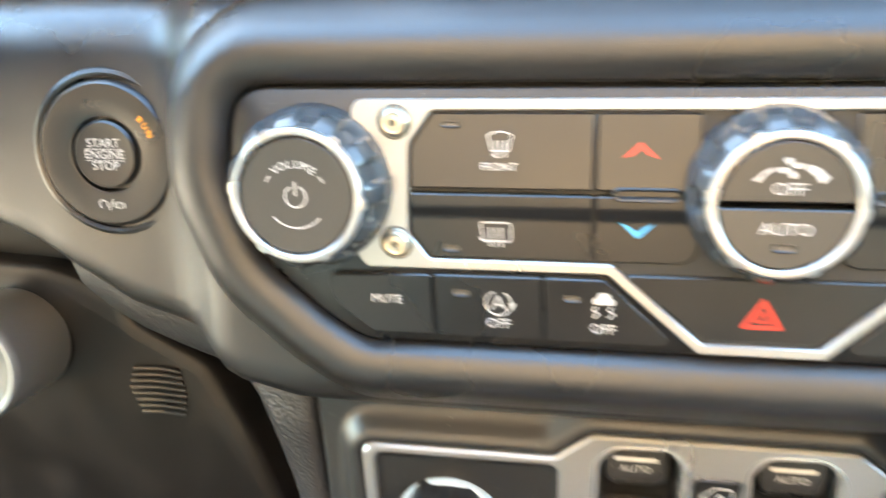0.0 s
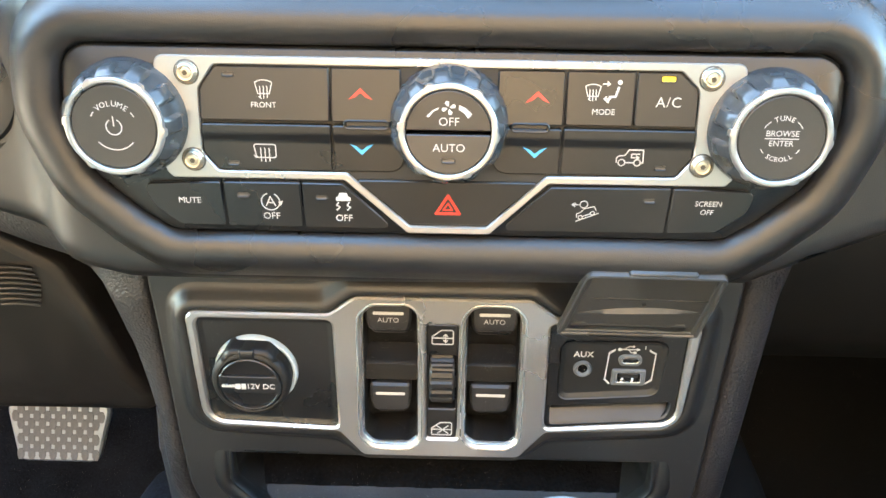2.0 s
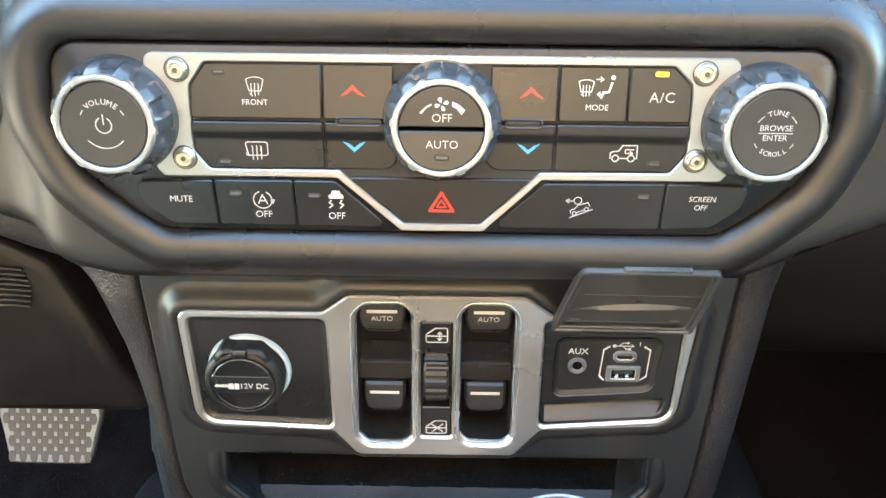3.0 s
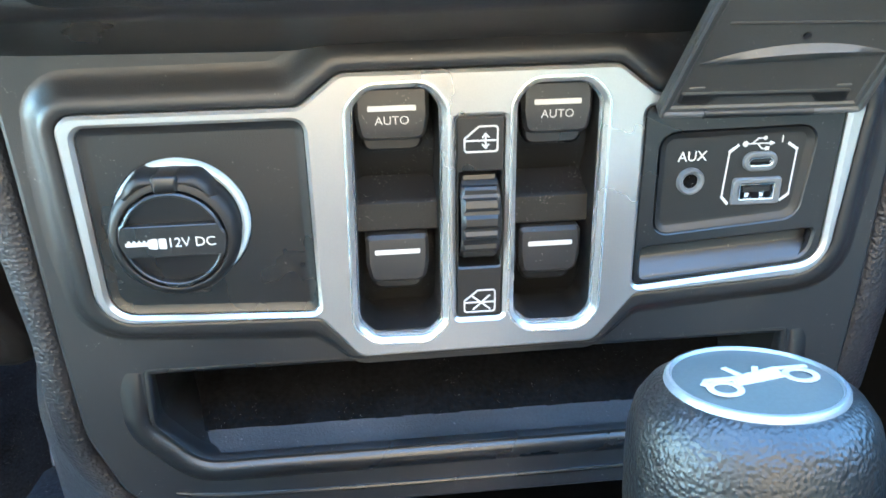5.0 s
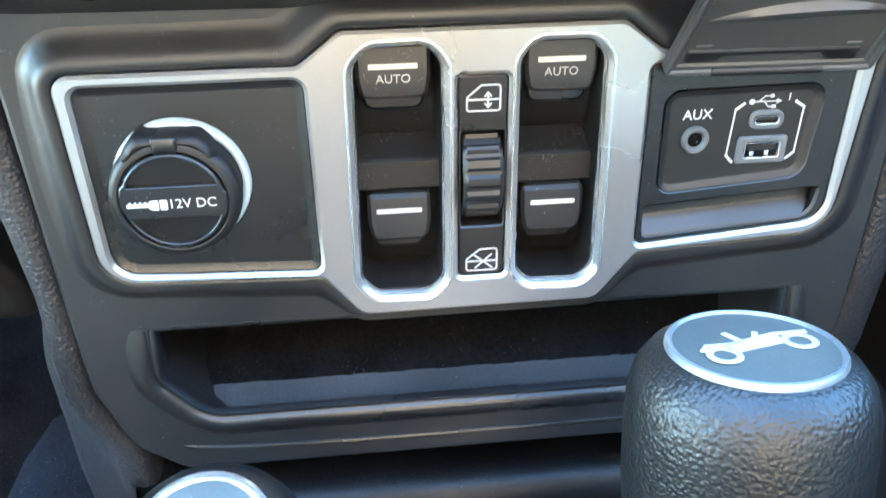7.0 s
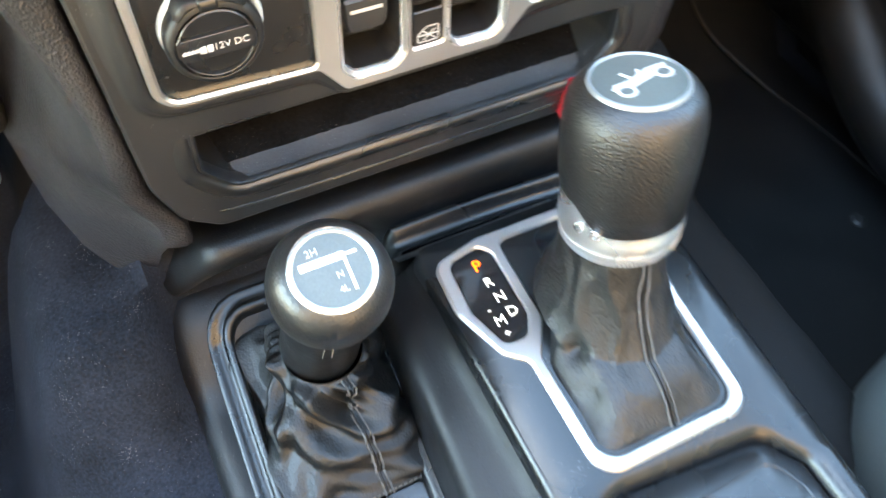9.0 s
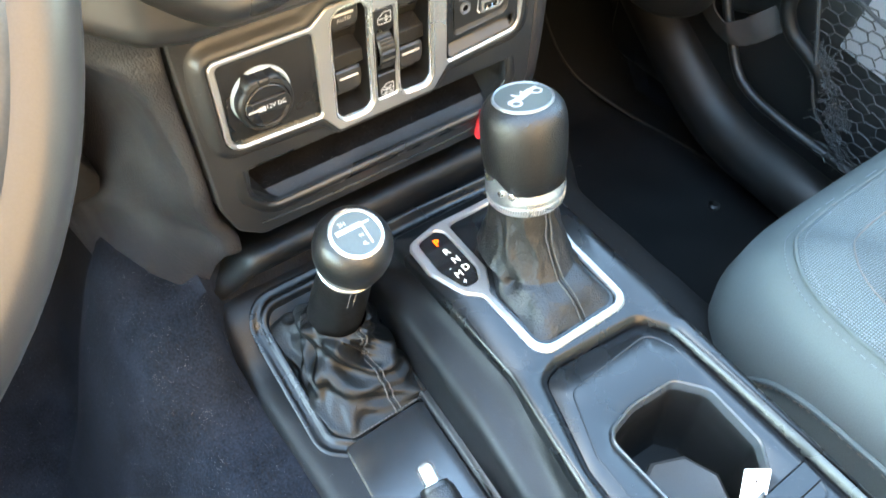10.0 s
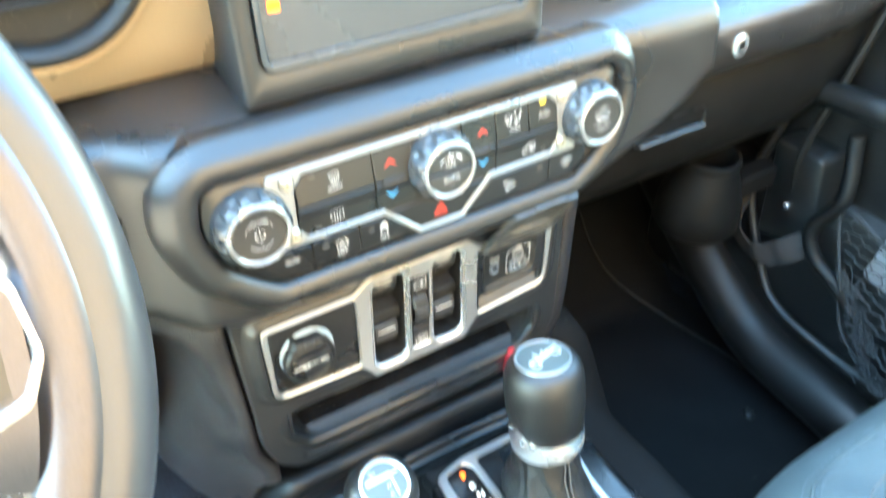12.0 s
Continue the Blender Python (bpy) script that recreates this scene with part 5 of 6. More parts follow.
# rolled bar across the front, under the switch panel
rows = []
for x in [-164 + 6 * k for k in range(51)]:
    end = smooth((x + 164) / 40) * smooth((136 - x) / 16)
    drop = -50 * (1 - end)
    right = smooth((x + 40) / 22)
    left_prof = [(60, 352), (34, 354), (20, 358.5), (12, 361), (5, 361), (-0.5, 358), (-3, 352), (-1, 343), (8, 331), (20, 316), (30, 300)]
    right_prof = [(60, 352), (34, 354), (20, 358.5), (12, 361), (5, 361), (-0.5, 358), (-3.5, 352), (-4.5, 343), (-4.5, 330), (-6, 322), (-14, 318)]
    rows.append([(x, a[0] + (b[0] - a[0]) * right + 26 * (1 - end), a[1] + (b[1] - a[1]) * right + drop) for a, b in zip(left_prof, right_prof)])
part("front_bar", loft(rows, closed=False), CONSOLEGRAIN, con, "rolled bar across the console front", angle=60)

# ledge of the shallow pocket ahead of the shifter
rows = []
for k in range(37):
    x = -33 + 152 * k / 36
    rise = smooth((x + 33.5) / 9)
    rows.append([(x, y - 3 * smooth((x - 20) / 90), 317 + (z - 317) * rise) for y, z in ((-8, 316), (-9.5, 334), (-10.8, 341), (-12.6, 344.2), (-15.0, 345), (-17.2, 343.6), (-19, 338), (-23, 335), (-27, 336.5), (-32, 344))])
part("pocket_ledge", loft(rows, closed=False), CONSOLE, con, "rounded ledge of the pocket ahead of the shifter", angle=60)
# lower left tray
rows = []
for y in [70 - 12 * k for k in range(60)]:
    f = 34 * smooth((y + 45) / 60)
    rows.append([(-230, y, 60), (-190, y, 190), (-172, y, 246 + f), (-167, y, 258 + f), (-158, y, 264 + f), (-150, y, 265 + f), (-60, y, 265 + f)])
part("left_tray", loft(rows, closed=False), CONSOLEGRAIN, con, angle=50)
# raised rib along the middle, rising into the deck
RIB_LEFT = [(-640, -66), (-330, -66), (-260, -61), (-200, -56), (-123, -51), (-60, -46), (0, -42), (20, -42)]
DECK_LEFT = [(-640, -44), (-310, -40), (-270, -33), (-235, -24), (-200, -20), (20, -20)]
rows, edge_rows = [], []
for y in [10 - 8 * k for k in range(80)]:
    lx, rx = between(y, RIB_LEFT), between(y, DECK_LEFT)
    up = 18 * smooth((-y - 20) / 60) - 14 * smooth((-y - 190) / 120)
    wide = rx - lx
    drop = smooth((y + 38) / 14)
    inner = lambda z: z + (312 + up - z) * drop
    rows.append([(lx - 0.5, y, 258), (lx, y, 296 + up), (lx + 1.2, y, 302 + up), (lx + 4, y, 306.5 + up), (lx + 8, y, 309 + up), (lx + 0.45 * wide, y, 311.5 + up), (lx + 0.7 * wide, y, 314 + up), (lx + 0.86 * wide, y, 319 + up), (rx - 2, y, inner(328 + up * 0.7)), (rx + 1, y, inner(340)), (rx + 4, y, inner(345))])
    edge_rows.append([(lx + 1, y, 262), (lx - 6, y, 266), (lx - 8, y, 271), (lx - 5, y, 275), (lx - 1, y, 276)])
part("middle_rib", loft(rows, closed=False), CONSOLEGRAIN, con, "grained rounded rib along the console", angle=60)
part("rib_edge", loft(edge_rows, closed=False), CONSOLE, con, angle=60)

DISH = rpoly([(0, -217, 14), (16, -213, 10), (98, -219, 14), (112, -240, 14), (114, -470, 14), (-34, -470, 14), (-22, -290, 30)], 5)
DECK = rpoly([(-21.5, -36, 8), (118, -36, 14), (133, -90, 20), (130, -240, 30), (122, -560, 10), (-44, -560, 10), (-40, -310, 40), (-21.5, -200, 40)], 6)
bm = plate(DECK, (grow(DISH, 1),), 320, 352, 4.0, hole_back=338, hole_bev=6.5)
part("deck", bm, CONSOLE, con, "satin shifter deck", angle=50)
CUP = rpoly([(8, -277, 14), (40, -270, 40), (80, -272, 12), (98, -294, 14), (95, -345, 14), (82, -362, 14), (50, -378, 14), (10, -366, 16)], 5)
part("dish", plate(DISH, (CUP,), 320, 344, 0.6, hole_back=300, hole_bev=2.2), CONSOLE, con, "shallow shiny dish ahead of the cup holders", angle=50)
part("dish_line", rolled(grow(rpoly([(11, -234, 12), (96, -229, 14), (105, -250, 14), (107, -400, 10), (-16, -400, 10), (-10, -285, 20)], 5), 0), [(0.9, 343.9), (0.5, 344.5), (-0.5, 344.5), (-0.9, 343.9)]), CONSOLE, con, angle=70)
# Cup colour carries the shade of a deeper well.
cup = part("cup_holder", rolled(CUP, [(0.5, 342), (-2, 338), (-4, 320), (-7, 272), (-12, 266)], cap=True), SHADEBLACK, con, "cup holder, blackened for the shade inside")
part("cup_insert", lathe([(37, 264), (37, 300), (35.8, 304), (33, 305.5), (31, 304.5), (1, 303)], 8, 40, -338, cap=True), BROWNPLASTIC, cup, "octagonal insert")
part("cup_divider", plate(rpoly([(2, -373, 2), (111, -371, 2), (110, -390, 2), (2, -392, 2)]), (), 300, 345.2, 2), CONSOLE, con)
# Lighter rim colour paints the highlights that run round the cup's edge.
part("cup_rim", rolled(CUP, [(2.6, 343.8), (2.0, 345.8), (1.0, 346.3), (-0.2, 345.4), (-1.0, 342), (-2.0, 338)]), KNOBSIDE, con)
# right-hand skirt down to the carpet
rows = []
for y in [-20 - 12 * k for k in range(48)]:
    e = 128 + 4 * smooth((-y - 40) / 60) - 10 * smooth((-y - 240) / 300)
    rows.append([(e - 6, y, 347), (e, y, 343), (e + 5, y, 334), (e + 12, y, 300), (e + 20, y, 220), (e + 26, y, 120)])
part("right_skirt", loft(rows, closed=False), CONSOLE, con, angle=60)
rows = []
for k in range(31):
    x = 126 - 158 * k / 30
    rows.append([(x, -30, 310), (x, -33, 338), (x, -36, 347), (x, -42, 351.2)])
part("deck_front", loft(rows, closed=False), CONSOLE, con, angle=60)

# silver frame with the gear display
FRAME = rpoly([(-17, -53, 12), (-19, -88, 16), (-7, -122, 9), (4.5, -132, 6), (4.5, -205, 17), (104, -205, 17), (107, -130, 14), (113, -98, 10), (108, -46, 12), (16, -45, 8)], 6)
GATE = rpoly([(27, -54, 6), (26, -110, 8), (13, -132, 6), (12.5, -197, 12), (96, -197, 12), (98.5, -130, 12), (104.5, -97, 8), (100, -54, 8)], 6)
POD = rpoly([(-7, -57, 7), (-9, -92, 12), (-1, -117, 6), (13, -117, 7), (19.5, -105, 6), (20, -60, 6), (14, -53, 5)], 5)
part("gear_frame", plate(grow(FRAME, -1.3), (GATE, POD), 350, 355, 1.6, hole_back=349, hole_bev=1.2), SILVER, con, "satin silver frame round the shifter", angle=35)
pod = part("gear_display", plate(grow(POD, -0.3), (), 350, 353.6, 0.3), SCREEN, con, "black gear display with lit letters")
words("P", 10.5, 8.0, -65.0, 353.7, AMBER, pod, bold=0.3, label="lit orange letter")
for ch, x, y in (("R", 9.0, -77.5), ("N", 10.6, -88.5), ("D", 12.6, -99.5), ("M", 3.4, -102.5)):
    words(ch, 9.0, x, y, 353.7, LETTER, pod, bold=0.05 if ch == "M" else 0.12)
words("-", 7, 0.6, -93.6, 353.7, LETTER, pod, bold=0.1)
words("+", 7, 3.4, -111.0, 353.7, LETTER, pod, bold=0.1)
part("gate_floor", plate(grow(GATE, 0.5), (), 340, 349.5, 0.2), CONSOLEGRAIN, con)

# frame of the transfer lever boot
TC_HOLE = rpoly([(-133, -4, 14), (-138, -128, 12), (-126, -138, 10), (-60, -138, 12), (-50, -126, 12), (-50, -4, 14)], 6)
ring_steps = [(16, 264.8), (14.6, 266.2), (12.8, 266.4), (11.4, 265.6), (7.4, 265.8), (5.8, 267.6), (4.2, 269.4), (2.4, 270.2), (0.8, 269.8), (0.0, 268), (-0.6, 264), (-1, 258)]
bm = rolled(TC_HOLE, ring_steps)
for v in bm.verts:
    if v.co.z > 262:
        v.co.z -= 4.5 * smooth((-116 - v.co.y) / 14) * smooth((v.co.x + 132) / 12)
    v.co.z += 34 * smooth((v.co.y + 45) / 60)
part("boot_frame", bm, CONSOLE, con, "rounded black frame round the lever boot", angle=70)
part("tray_floor", plate(rpoly([(-136, -141, 6), (-58, -139, 6), (-70, -300, 8), (-150, -300, 8)], 5), (), 262, 267.5, 1.5), GLOSSTRAY, con, "shiny tray floor beside the hand brake")


def crease(a, t, seed, turns, climb):
    """Ridged folds that wander round the boot and up it; 1 on a ridge, falling off sharply."""
    n = noise.noise(Vector((turns * math.cos(a), turns * math.sin(a), climb * t + 7.3 * seed)))
    return smooth(1 - 2.6 * abs(n))


def pleated_boot(base, base_z, neck, neck_xy, neck_z, folds, seed, steps=16, slump=0.5, lean=2.0, bunch=0.5, peaks=0.9):
    """A leather boot: base outline to a round neck, with corner ridges, wandering creases and slumped wrinkles at the neck."""
    n = len(base)
    cx, cy = sum(q[0] for q in base) / n, sum(q[1] for q in base) / n
    loops = []
    for k in range(steps + 1):
        t = k / steps
        grip = 1 - (1 - t) ** lean
        body = smooth(t / 0.10) * smooth((1 - t) / 0.10)
        ring = []
        for x, y in base:
            a = math.atan2(y - cy, x - cx)
            nx, ny = neck_xy[0] + neck * math.cos(a), neck_xy[1] + neck * math.sin(a)
            corner = max(0.0, math.cos(2 * (a - math.pi / 4) + 0.5 * math.sin(2 * a + seed))) ** 4 + max(0.0, math.cos(2 * (a + math.pi / 4))) ** 4
            wander = 0.65 * crease(a + 0.9 * t, t, seed, 1.3, 1.5) + 0.4 * crease(a + 1.4 * t, t, seed + 2, 2.3, 2.8)
            wrinkle = math.sin(10 * t + 1.6 * math.sin(a + seed) + 1.1 * math.sin(2 * a - seed)) * smooth((t - 0.35) / 0.2)
            d = folds * body * (peaks * corner * (1 - t) + wander - 0.35 + bunch * wrinkle)
            px, py = x + (nx - x) * grip, y + (ny - y) * grip
            z = base_z + (neck_z - base_z) * ((1 - slump) * t + slump * t * t)
            ring.append((px + d * math.cos(a), py + d * math.sin(a), z + 0.45 * d))
        loops.append(ring)
    return loft(loops), loops


def skirted_boot(base, base_z, knee, knee_z, neck, neck_xy, neck_z, seed, dents):
    """A leather boot: a low skirt out to the base outline, a soft knee, then an upright sleeve to a round neck.
    knee is (x, y, rx, ry); dents are (angle, width, height, depth) folds pressed into the leather."""
    kx, ky, rx, ry = knee
    loops = []
    for k in range(91):
        t = k / 90
        low = min(1.0, t / 0.42)
        high = min(1.0, max(0.0, (t - 0.42) / 0.58))
        ring = []
        for x, y in base:
            a = math.atan2(y - ky, x - kx)
            qx, qy = kx + rx * math.cos(a), ky + ry * math.sin(a)
            nx, ny = neck_xy[0] + neck * math.cos(a), neck_xy[1] + neck * math.sin(a)
            if high <= 0:
                px, py, z = x + (qx - x) * low, y + (qy - y) * low, base_z + (knee_z - base_z) * (1 - (1 - low) ** 1.7)
            else:
                ease = 1 - (1 - high) ** 1.5
                px, py, z = qx + (nx - qx) * ease, qy + (ny - qy) * ease, knee_z + (neck_z - knee_z) * (0.55 * high + 0.45 * high ** 1.4)
            body = smooth(t / 0.08) * smooth((1 - t) / 0.12)
            soft = 1.5 * (crease(a, t, seed, 1.1, 1.6) - 0.3) + 1.1 * (crease(a + 0.8 * t, t, seed + 3, 2.1, 3.4) - 0.3)
            d = soft * body
            for da, dw, dt, depth in dents:
                off = (a - radians(da) + math.pi) % (2 * math.pi) - math.pi
                press = math.exp(-(off / radians(dw)) ** 2 - ((t - dt) / 0.14) ** 2)
                d -= depth * press * body
            ring.append((px + d * math.cos(a), py + d * math.sin(a), z + 0.5 * d))
        loops.append(ring)
    for _ in range(2):
        loops[1:-1] = [[tuple((p + 2 * q + r) / 4 for p, q, r in zip(a, b, c)) for a, b, c in zip(lo, mid, hi)] for lo, mid, hi in zip(loops, loops[1:], loops[2:])]
    return loft(loops), loops


def seam(loops, index, material, parent, lift=1.2):
    """A stitched seam up a boot: short thread ends beside the fold."""
    line = [Vector(ring[index]) for ring in loops]
    side = [Vector(ring[(index + 1) % len(ring)]) - Vector(ring[index]) for ring in loops]
    ctr = [sum((Vector(q) for q in ring), Vector()) / len(ring) for ring in loops]
    bm = bmesh.new()
    dense = []
    for k in range(len(line) - 1):
        for s in range(3):
            t = s / 3
            p = line[k].lerp(line[k + 1], t)
            out = (p - ctr[k].lerp(ctr[k + 1], t))
            out.z = 0
            dense.append((p + out.normalized() * lift, side[k].normalized()))
    for off in (-2.4, 2.4):
        for (a, sa), (b, sb) in list(zip(dense, dense[1:]))[::2]:
            tube([a + sa * off, b + sb * off], 0.75, 5, bm=bm)
    part("stitching", bm, material, parent)
    tube_bm = tube([p for p, _ in dense], 0.6, 5)
    part("seam", tube_bm, BOOT, parent)


# ---- gear shifter ----
shifter = thing("gear_shifter", pose(0.0588, -0.0895, 0.3565), "black leather gear lever with silver collar, in park", "gear lever")


def over(bm, ox, oy, oz):
    bmesh.ops.translate(bm, vec=(-ox, -oy, -oz), verts=bm.verts)
    return bm


base = resample(rpoly([(44, -78, 12), (31, -112, 12), (15.5, -136, 8), (13.5, -196, 11), (95, -196, 11), (96.5, -130, 12), (99, -100, 10), (84, -72, 12)], 6), 200)
bm, loops = skirted_boot(base, 350, (57, -119, 37, 43), 370, 24.0, (58.8, -108), 428, 1.7, ((212, 9, 0.34, 8), (233, 9, 0.15, 4), (-50, 4, 0.22, 5)))
over(bm, 58.8, -89.5, 356.5)
shoe = part("boot", bm, BOOTGREY, shifter, "worn grey-black leather boot with a stitched seam", angle=80)
loops = [[(x - 58.8, y + 89.5, z - 356.5) for x, y, z in ring] for ring in loops]
best = min(range(len(base)), key=lambda i: (loops[0][i][0] + 1) ** 2 * 0.6 + (loops[0][i][1] + 110) ** 2)
seam(loops, best, DARKTHREAD, shoe)
KM = pose(0, 0, 0.150, -13) @ pose(0, 0, -0.150)
def wave_edge(a, low_at):
    """The upper edge of a collar: low on one side, a soft step up on the other."""
    return smooth((0.78 - math.cos(a - radians(low_at))) / 0.62)


bm = lathe([(20.5, 60), (26, 60.5), (29.0, 62), (30.4, 65), (30.6, 69), (30.0, 70.5), (30.2, 72), (31.2, 73), (31.0, 77), (30.6, 82), (30.8, 95)], 72)
for v in bm.verts:
    if v.co.z > 78:
        v.co.z += 12 * wave_edge(math.atan2(v.co.y, v.co.x), 262) - 4
part("collar", bm, POLISHED, shifter, "bright silver collar with wavy upper edge", angle=30, at=KM)
bm = bmesh.new()
for k in range(96):
    a = 2 * math.pi * k / 96
    tube([(29.6 * math.cos(a), 29.6 * math.sin(a), 63.4), (30.6 * math.cos(a + 0.05), 30.6 * math.sin(a + 0.05), 69.5)], 0.55, 5, bm=bm)
part("knurling", bm, SILVER, shifter, at=KM)
for a0 in (194, 211):
    part("rivet", lathe([(3.0, 0), (2.8, 0.9), (1.8, 1.3), (0.3, 1.0)], 16, cap=True), CHROME, shifter, at=KM @ pose(0.0308 * math.cos(radians(a0)), 0.0308 * math.sin(radians(a0)), 0.0815, 90, 0, a0 + 90))
bm = lathe([(29.4, 81), (31.0, 82), (31.6, 93), (32.2, 102), (32.6, 114), (32.5, 126), (31.9, 134), (30.2, 140.5), (27.0, 145), (23.8, 147), (22.6, 147.4)], 96)
for v in bm.verts:
    if v.co.z < 97:
        v.co.z += 12 * wave_edge(math.atan2(v.co.y, v.co.x), 262) * (97 - v.co.z) / 16
part("knob", bm, LEATHER, shifter, "pebbled black leather knob", angle=60, at=KM)
top = part("knob_top", lathe([(23.0, 146.5), (22.8, 148.2), (22.2, 149.0), (21.4, 149.2), (20.9, 148.8), (20.7, 148.2)], 64), DULLRING, shifter, "dull silver ring", at=KM)
part("top_face", lathe([(20.8, 148.4), (12, 149.1), (0.2, 149.4)], 48, cap=True), GREYCAP, shifter, "slate badge face with white vehicle outline", at=KM)
VEH = [arc(-9.2, -4.0, 3.1, 0, 360, 16), arc(9.8, -1.2, 3.1, 0, 360, 16), [(-12.6, -1.2), (-11, 0.6), (-6, 0.4), (-2.6, 1.0)], [(-5.6, -2.6), (6.0, -0.6)], [(-2.6, 1.0), (-4.2, 5.6)], [(-1.0, 1.4), (6.2, 3.2)], [(6.2, 3.2), (13.2, 2.8)], [(0.6, 1.4), (2.4, 4.6)]]
VEH = [[(1.2 * a, 1.2 * b) for a, b in line] for line in VEH]
bm = strokes(VEH, 1.6, 149.4, 0.25)
filled([[(1.2 * a, 1.2 * b) for a, b in rpoly([(-5.8, -2.8), (6.2, -0.4), (6.6, 2.8), (-3.0, 1.6), (-10, 0.2), (-5.9, -0.6)])]], 149.4, 0.25, bm)
part("vehicle_mark", bm, WHITE, shifter, at=KM @ pose(0, -0.0005, 0, 0, 0, 4))

# ---- transfer case lever ----
tc = thing("transfer_case_lever", pose(-0.0885, -0.0985, 0.27), "short black transfer case lever with wrinkled leather boot", "gear lever")
tbase = resample(grow(TC_HOLE, 1), 200)
bm, loops = pleated_boot(tbase, 267, 23.5, (-88.5, -60), 322, 10.5, 0.6, 90, 0.10, 1.55, 0.30)
over(bm, -88.5, -98.5, 270)
tshoe = part("boot", bm, BOOT, tc, "wrinkled black leather boot", angle=80)
loops = [[(x + 88.5, y + 98.5, z - 270) for x, y, z in ring] for ring in loops]
best = min(range(len(tbase)), key=lambda i: (loops[0][i][0] - 8) ** 2 * 0.4 + (loops[0][i][1] + 44) ** 2)
seam(loops, best, DARKTHREAD, tshoe)
hem = bmesh.new()
for k in range(24):
    x = -44 + 3.4 * k
    tube([(x, -40.2, -1.2), (x + 2.1, -40.2, -1.2)], 0.5, 5, bm=hem)
part("stitching", hem, DARKTHREAD, tshoe, "stitched hem")
TM = pose(0, 0, 0.190, 17) @ pose(0, 0, -0.190)
part("stem", lathe([(23.5, 40), (23.2, 56), (23, 66), (22.2, 92), (21.4, 110), (20.4, 128), (20.8, 136), (21, 141)], 40, 0, 0), BOOT, tc, angle=60, at=TM)
bm = bmesh.new()
for a0 in (246, 258):
    for k in range(22):
        ca, sa, z = 21.3 * math.cos(radians(a0)), 21.3 * math.sin(radians(a0)), 64 + 3.2 * k
        tube([(ca, sa, z), (ca, sa, z + 1.9)], 0.42, 5, bm=bm)
part("stitching", bm, DARKTHREAD, tc, at=TM)
part("collar", lathe([(20.4, 136), (22.6, 137), (23.6, 139), (23.6, 141.5), (22.8, 142.2), (23.0, 143), (23.8, 145), (25.2, 152), (25.6, 158)], 56), POLISHED, tc, "thin bright silver collar", angle=30, at=TM)
bm = lathe([(23.0, 144), (24.8, 145.5), (26.2, 151), (27.9, 160), (28.6, 168), (28.2, 175), (26.4, 181), (23.6, 185.6), (20.6, 188.2), (19.4, 188.8)], 72)
for v in bm.verts:
    if v.co.z < 155:
        v.co.z += 11 * wave_edge(math.atan2(v.co.y, v.co.x), 306) * (156 - v.co.z) / 12
part("knob", bm, SMOOTHLEATHER, tc, "smooth black leather knob", angle=60, at=TM)
part("knob_top", lathe([(19.6, 188.2), (19.4, 190.0), (18.4, 190.8), (17.0, 190.9), (16.4, 190.2)], 56), CHROME, tc, "silver ring", at=TM)
part("top_face", lathe([(16.6, 190.0), (10, 190.5), (0.2, 190.7)], 40, cap=True), GREYCAP, tc, "slate shift pattern face", at=TM)
bm = strokes([[(-10, 4.6), (12, 4.6)], [(6.4, 4.6), (6.4, -11)]], 1.5, 190.6, 0.25)
filled([rect(-13.4, 2.8, 7.0, 6.4, 0.5)], 190.6, 0.25, bm)
part("shift_pattern", bm, WHITE, tc, at=TM)
words("2H", 4.6, -6.0, 9.6, 190.8, WHITE, tc, bold=0.12).matrix_local = TM
words("N", 4.2, 2.2, -3.2, 190.8, WHITE, tc, bold=0.12).matrix_local = TM
words("4L", 4.2, 1.6, -9.6, 190.8, WHITE, tc, bold=0.12).matrix_local = TM

# ---- hand brake ----
hb = thing("parking_brake", pose(-0.103, -0.203, 0.30), "black hand brake lever with silver release button", "hand brake")
hm = pose(0, -0.012, -0.004, -72, 0, -6)
part("release_button", lathe([(7.2, -10), (7.4, 8), (6.8, 12), (5.0, 14.4), (0.3, 15.4)], 32, cap=True), CHROME, hb, "bright silver push button", at=hm)
part("collar", lathe([(8.0, -2), (11.4, -3), (12.6, -7), (13.2, -10)], 36), BUTTON, hb, at=hm)
part("grip", lathe([(12.6, -6), (14.0, -9), (15.0, -18), (15.6, -60), (15.0, -130), (14.0, -180), (8, -190)], 40, cap=True), LEATHER, hb, "pebbled black grip", at=hm, angle=60)

# ---- paper tag in the cup holder ----
tagp = thing("paper_tag", pose(0.062, -0.3657, 0.3479), "small white paper tag stuck upright beside the cup holder", "paper tag")
part("sheet", plate(rpoly([(-9.5, -18, 1), (9.5, -18, 1), (9.5, 16, 1), (-9.5, 16, 1)]), (), -0.3, 0.3, 0.1, closed=True), PAPER, tagp, at=pose(0, 0, 0, 60, 0, -35))
part("ink_mark", filled([disc(0, 6, 0.8, 14, 1.7)], 0.32), INK, tagp, at=pose(0, 0, 0, 60, 0, -35))
part("clear_edge", filled([rect(-9.5, 12, 9.5, 16, 0.4)], 0.32), DIM, tagp, at=pose(0, 0, 0, 60, 0, -35))

# ---- steering wheel ----
SW = pose(-0.4151, -0.1735, 0.798, 58.7)
sw = thing("steering_wheel", SW, "black leather steering wheel with silver spokes", "steering wheel")
ringpath = [(180 * math.cos(2 * math.pi * k / 120), 180 * math.sin(2 * math.pi * k / 120), 0) for k in range(120)]
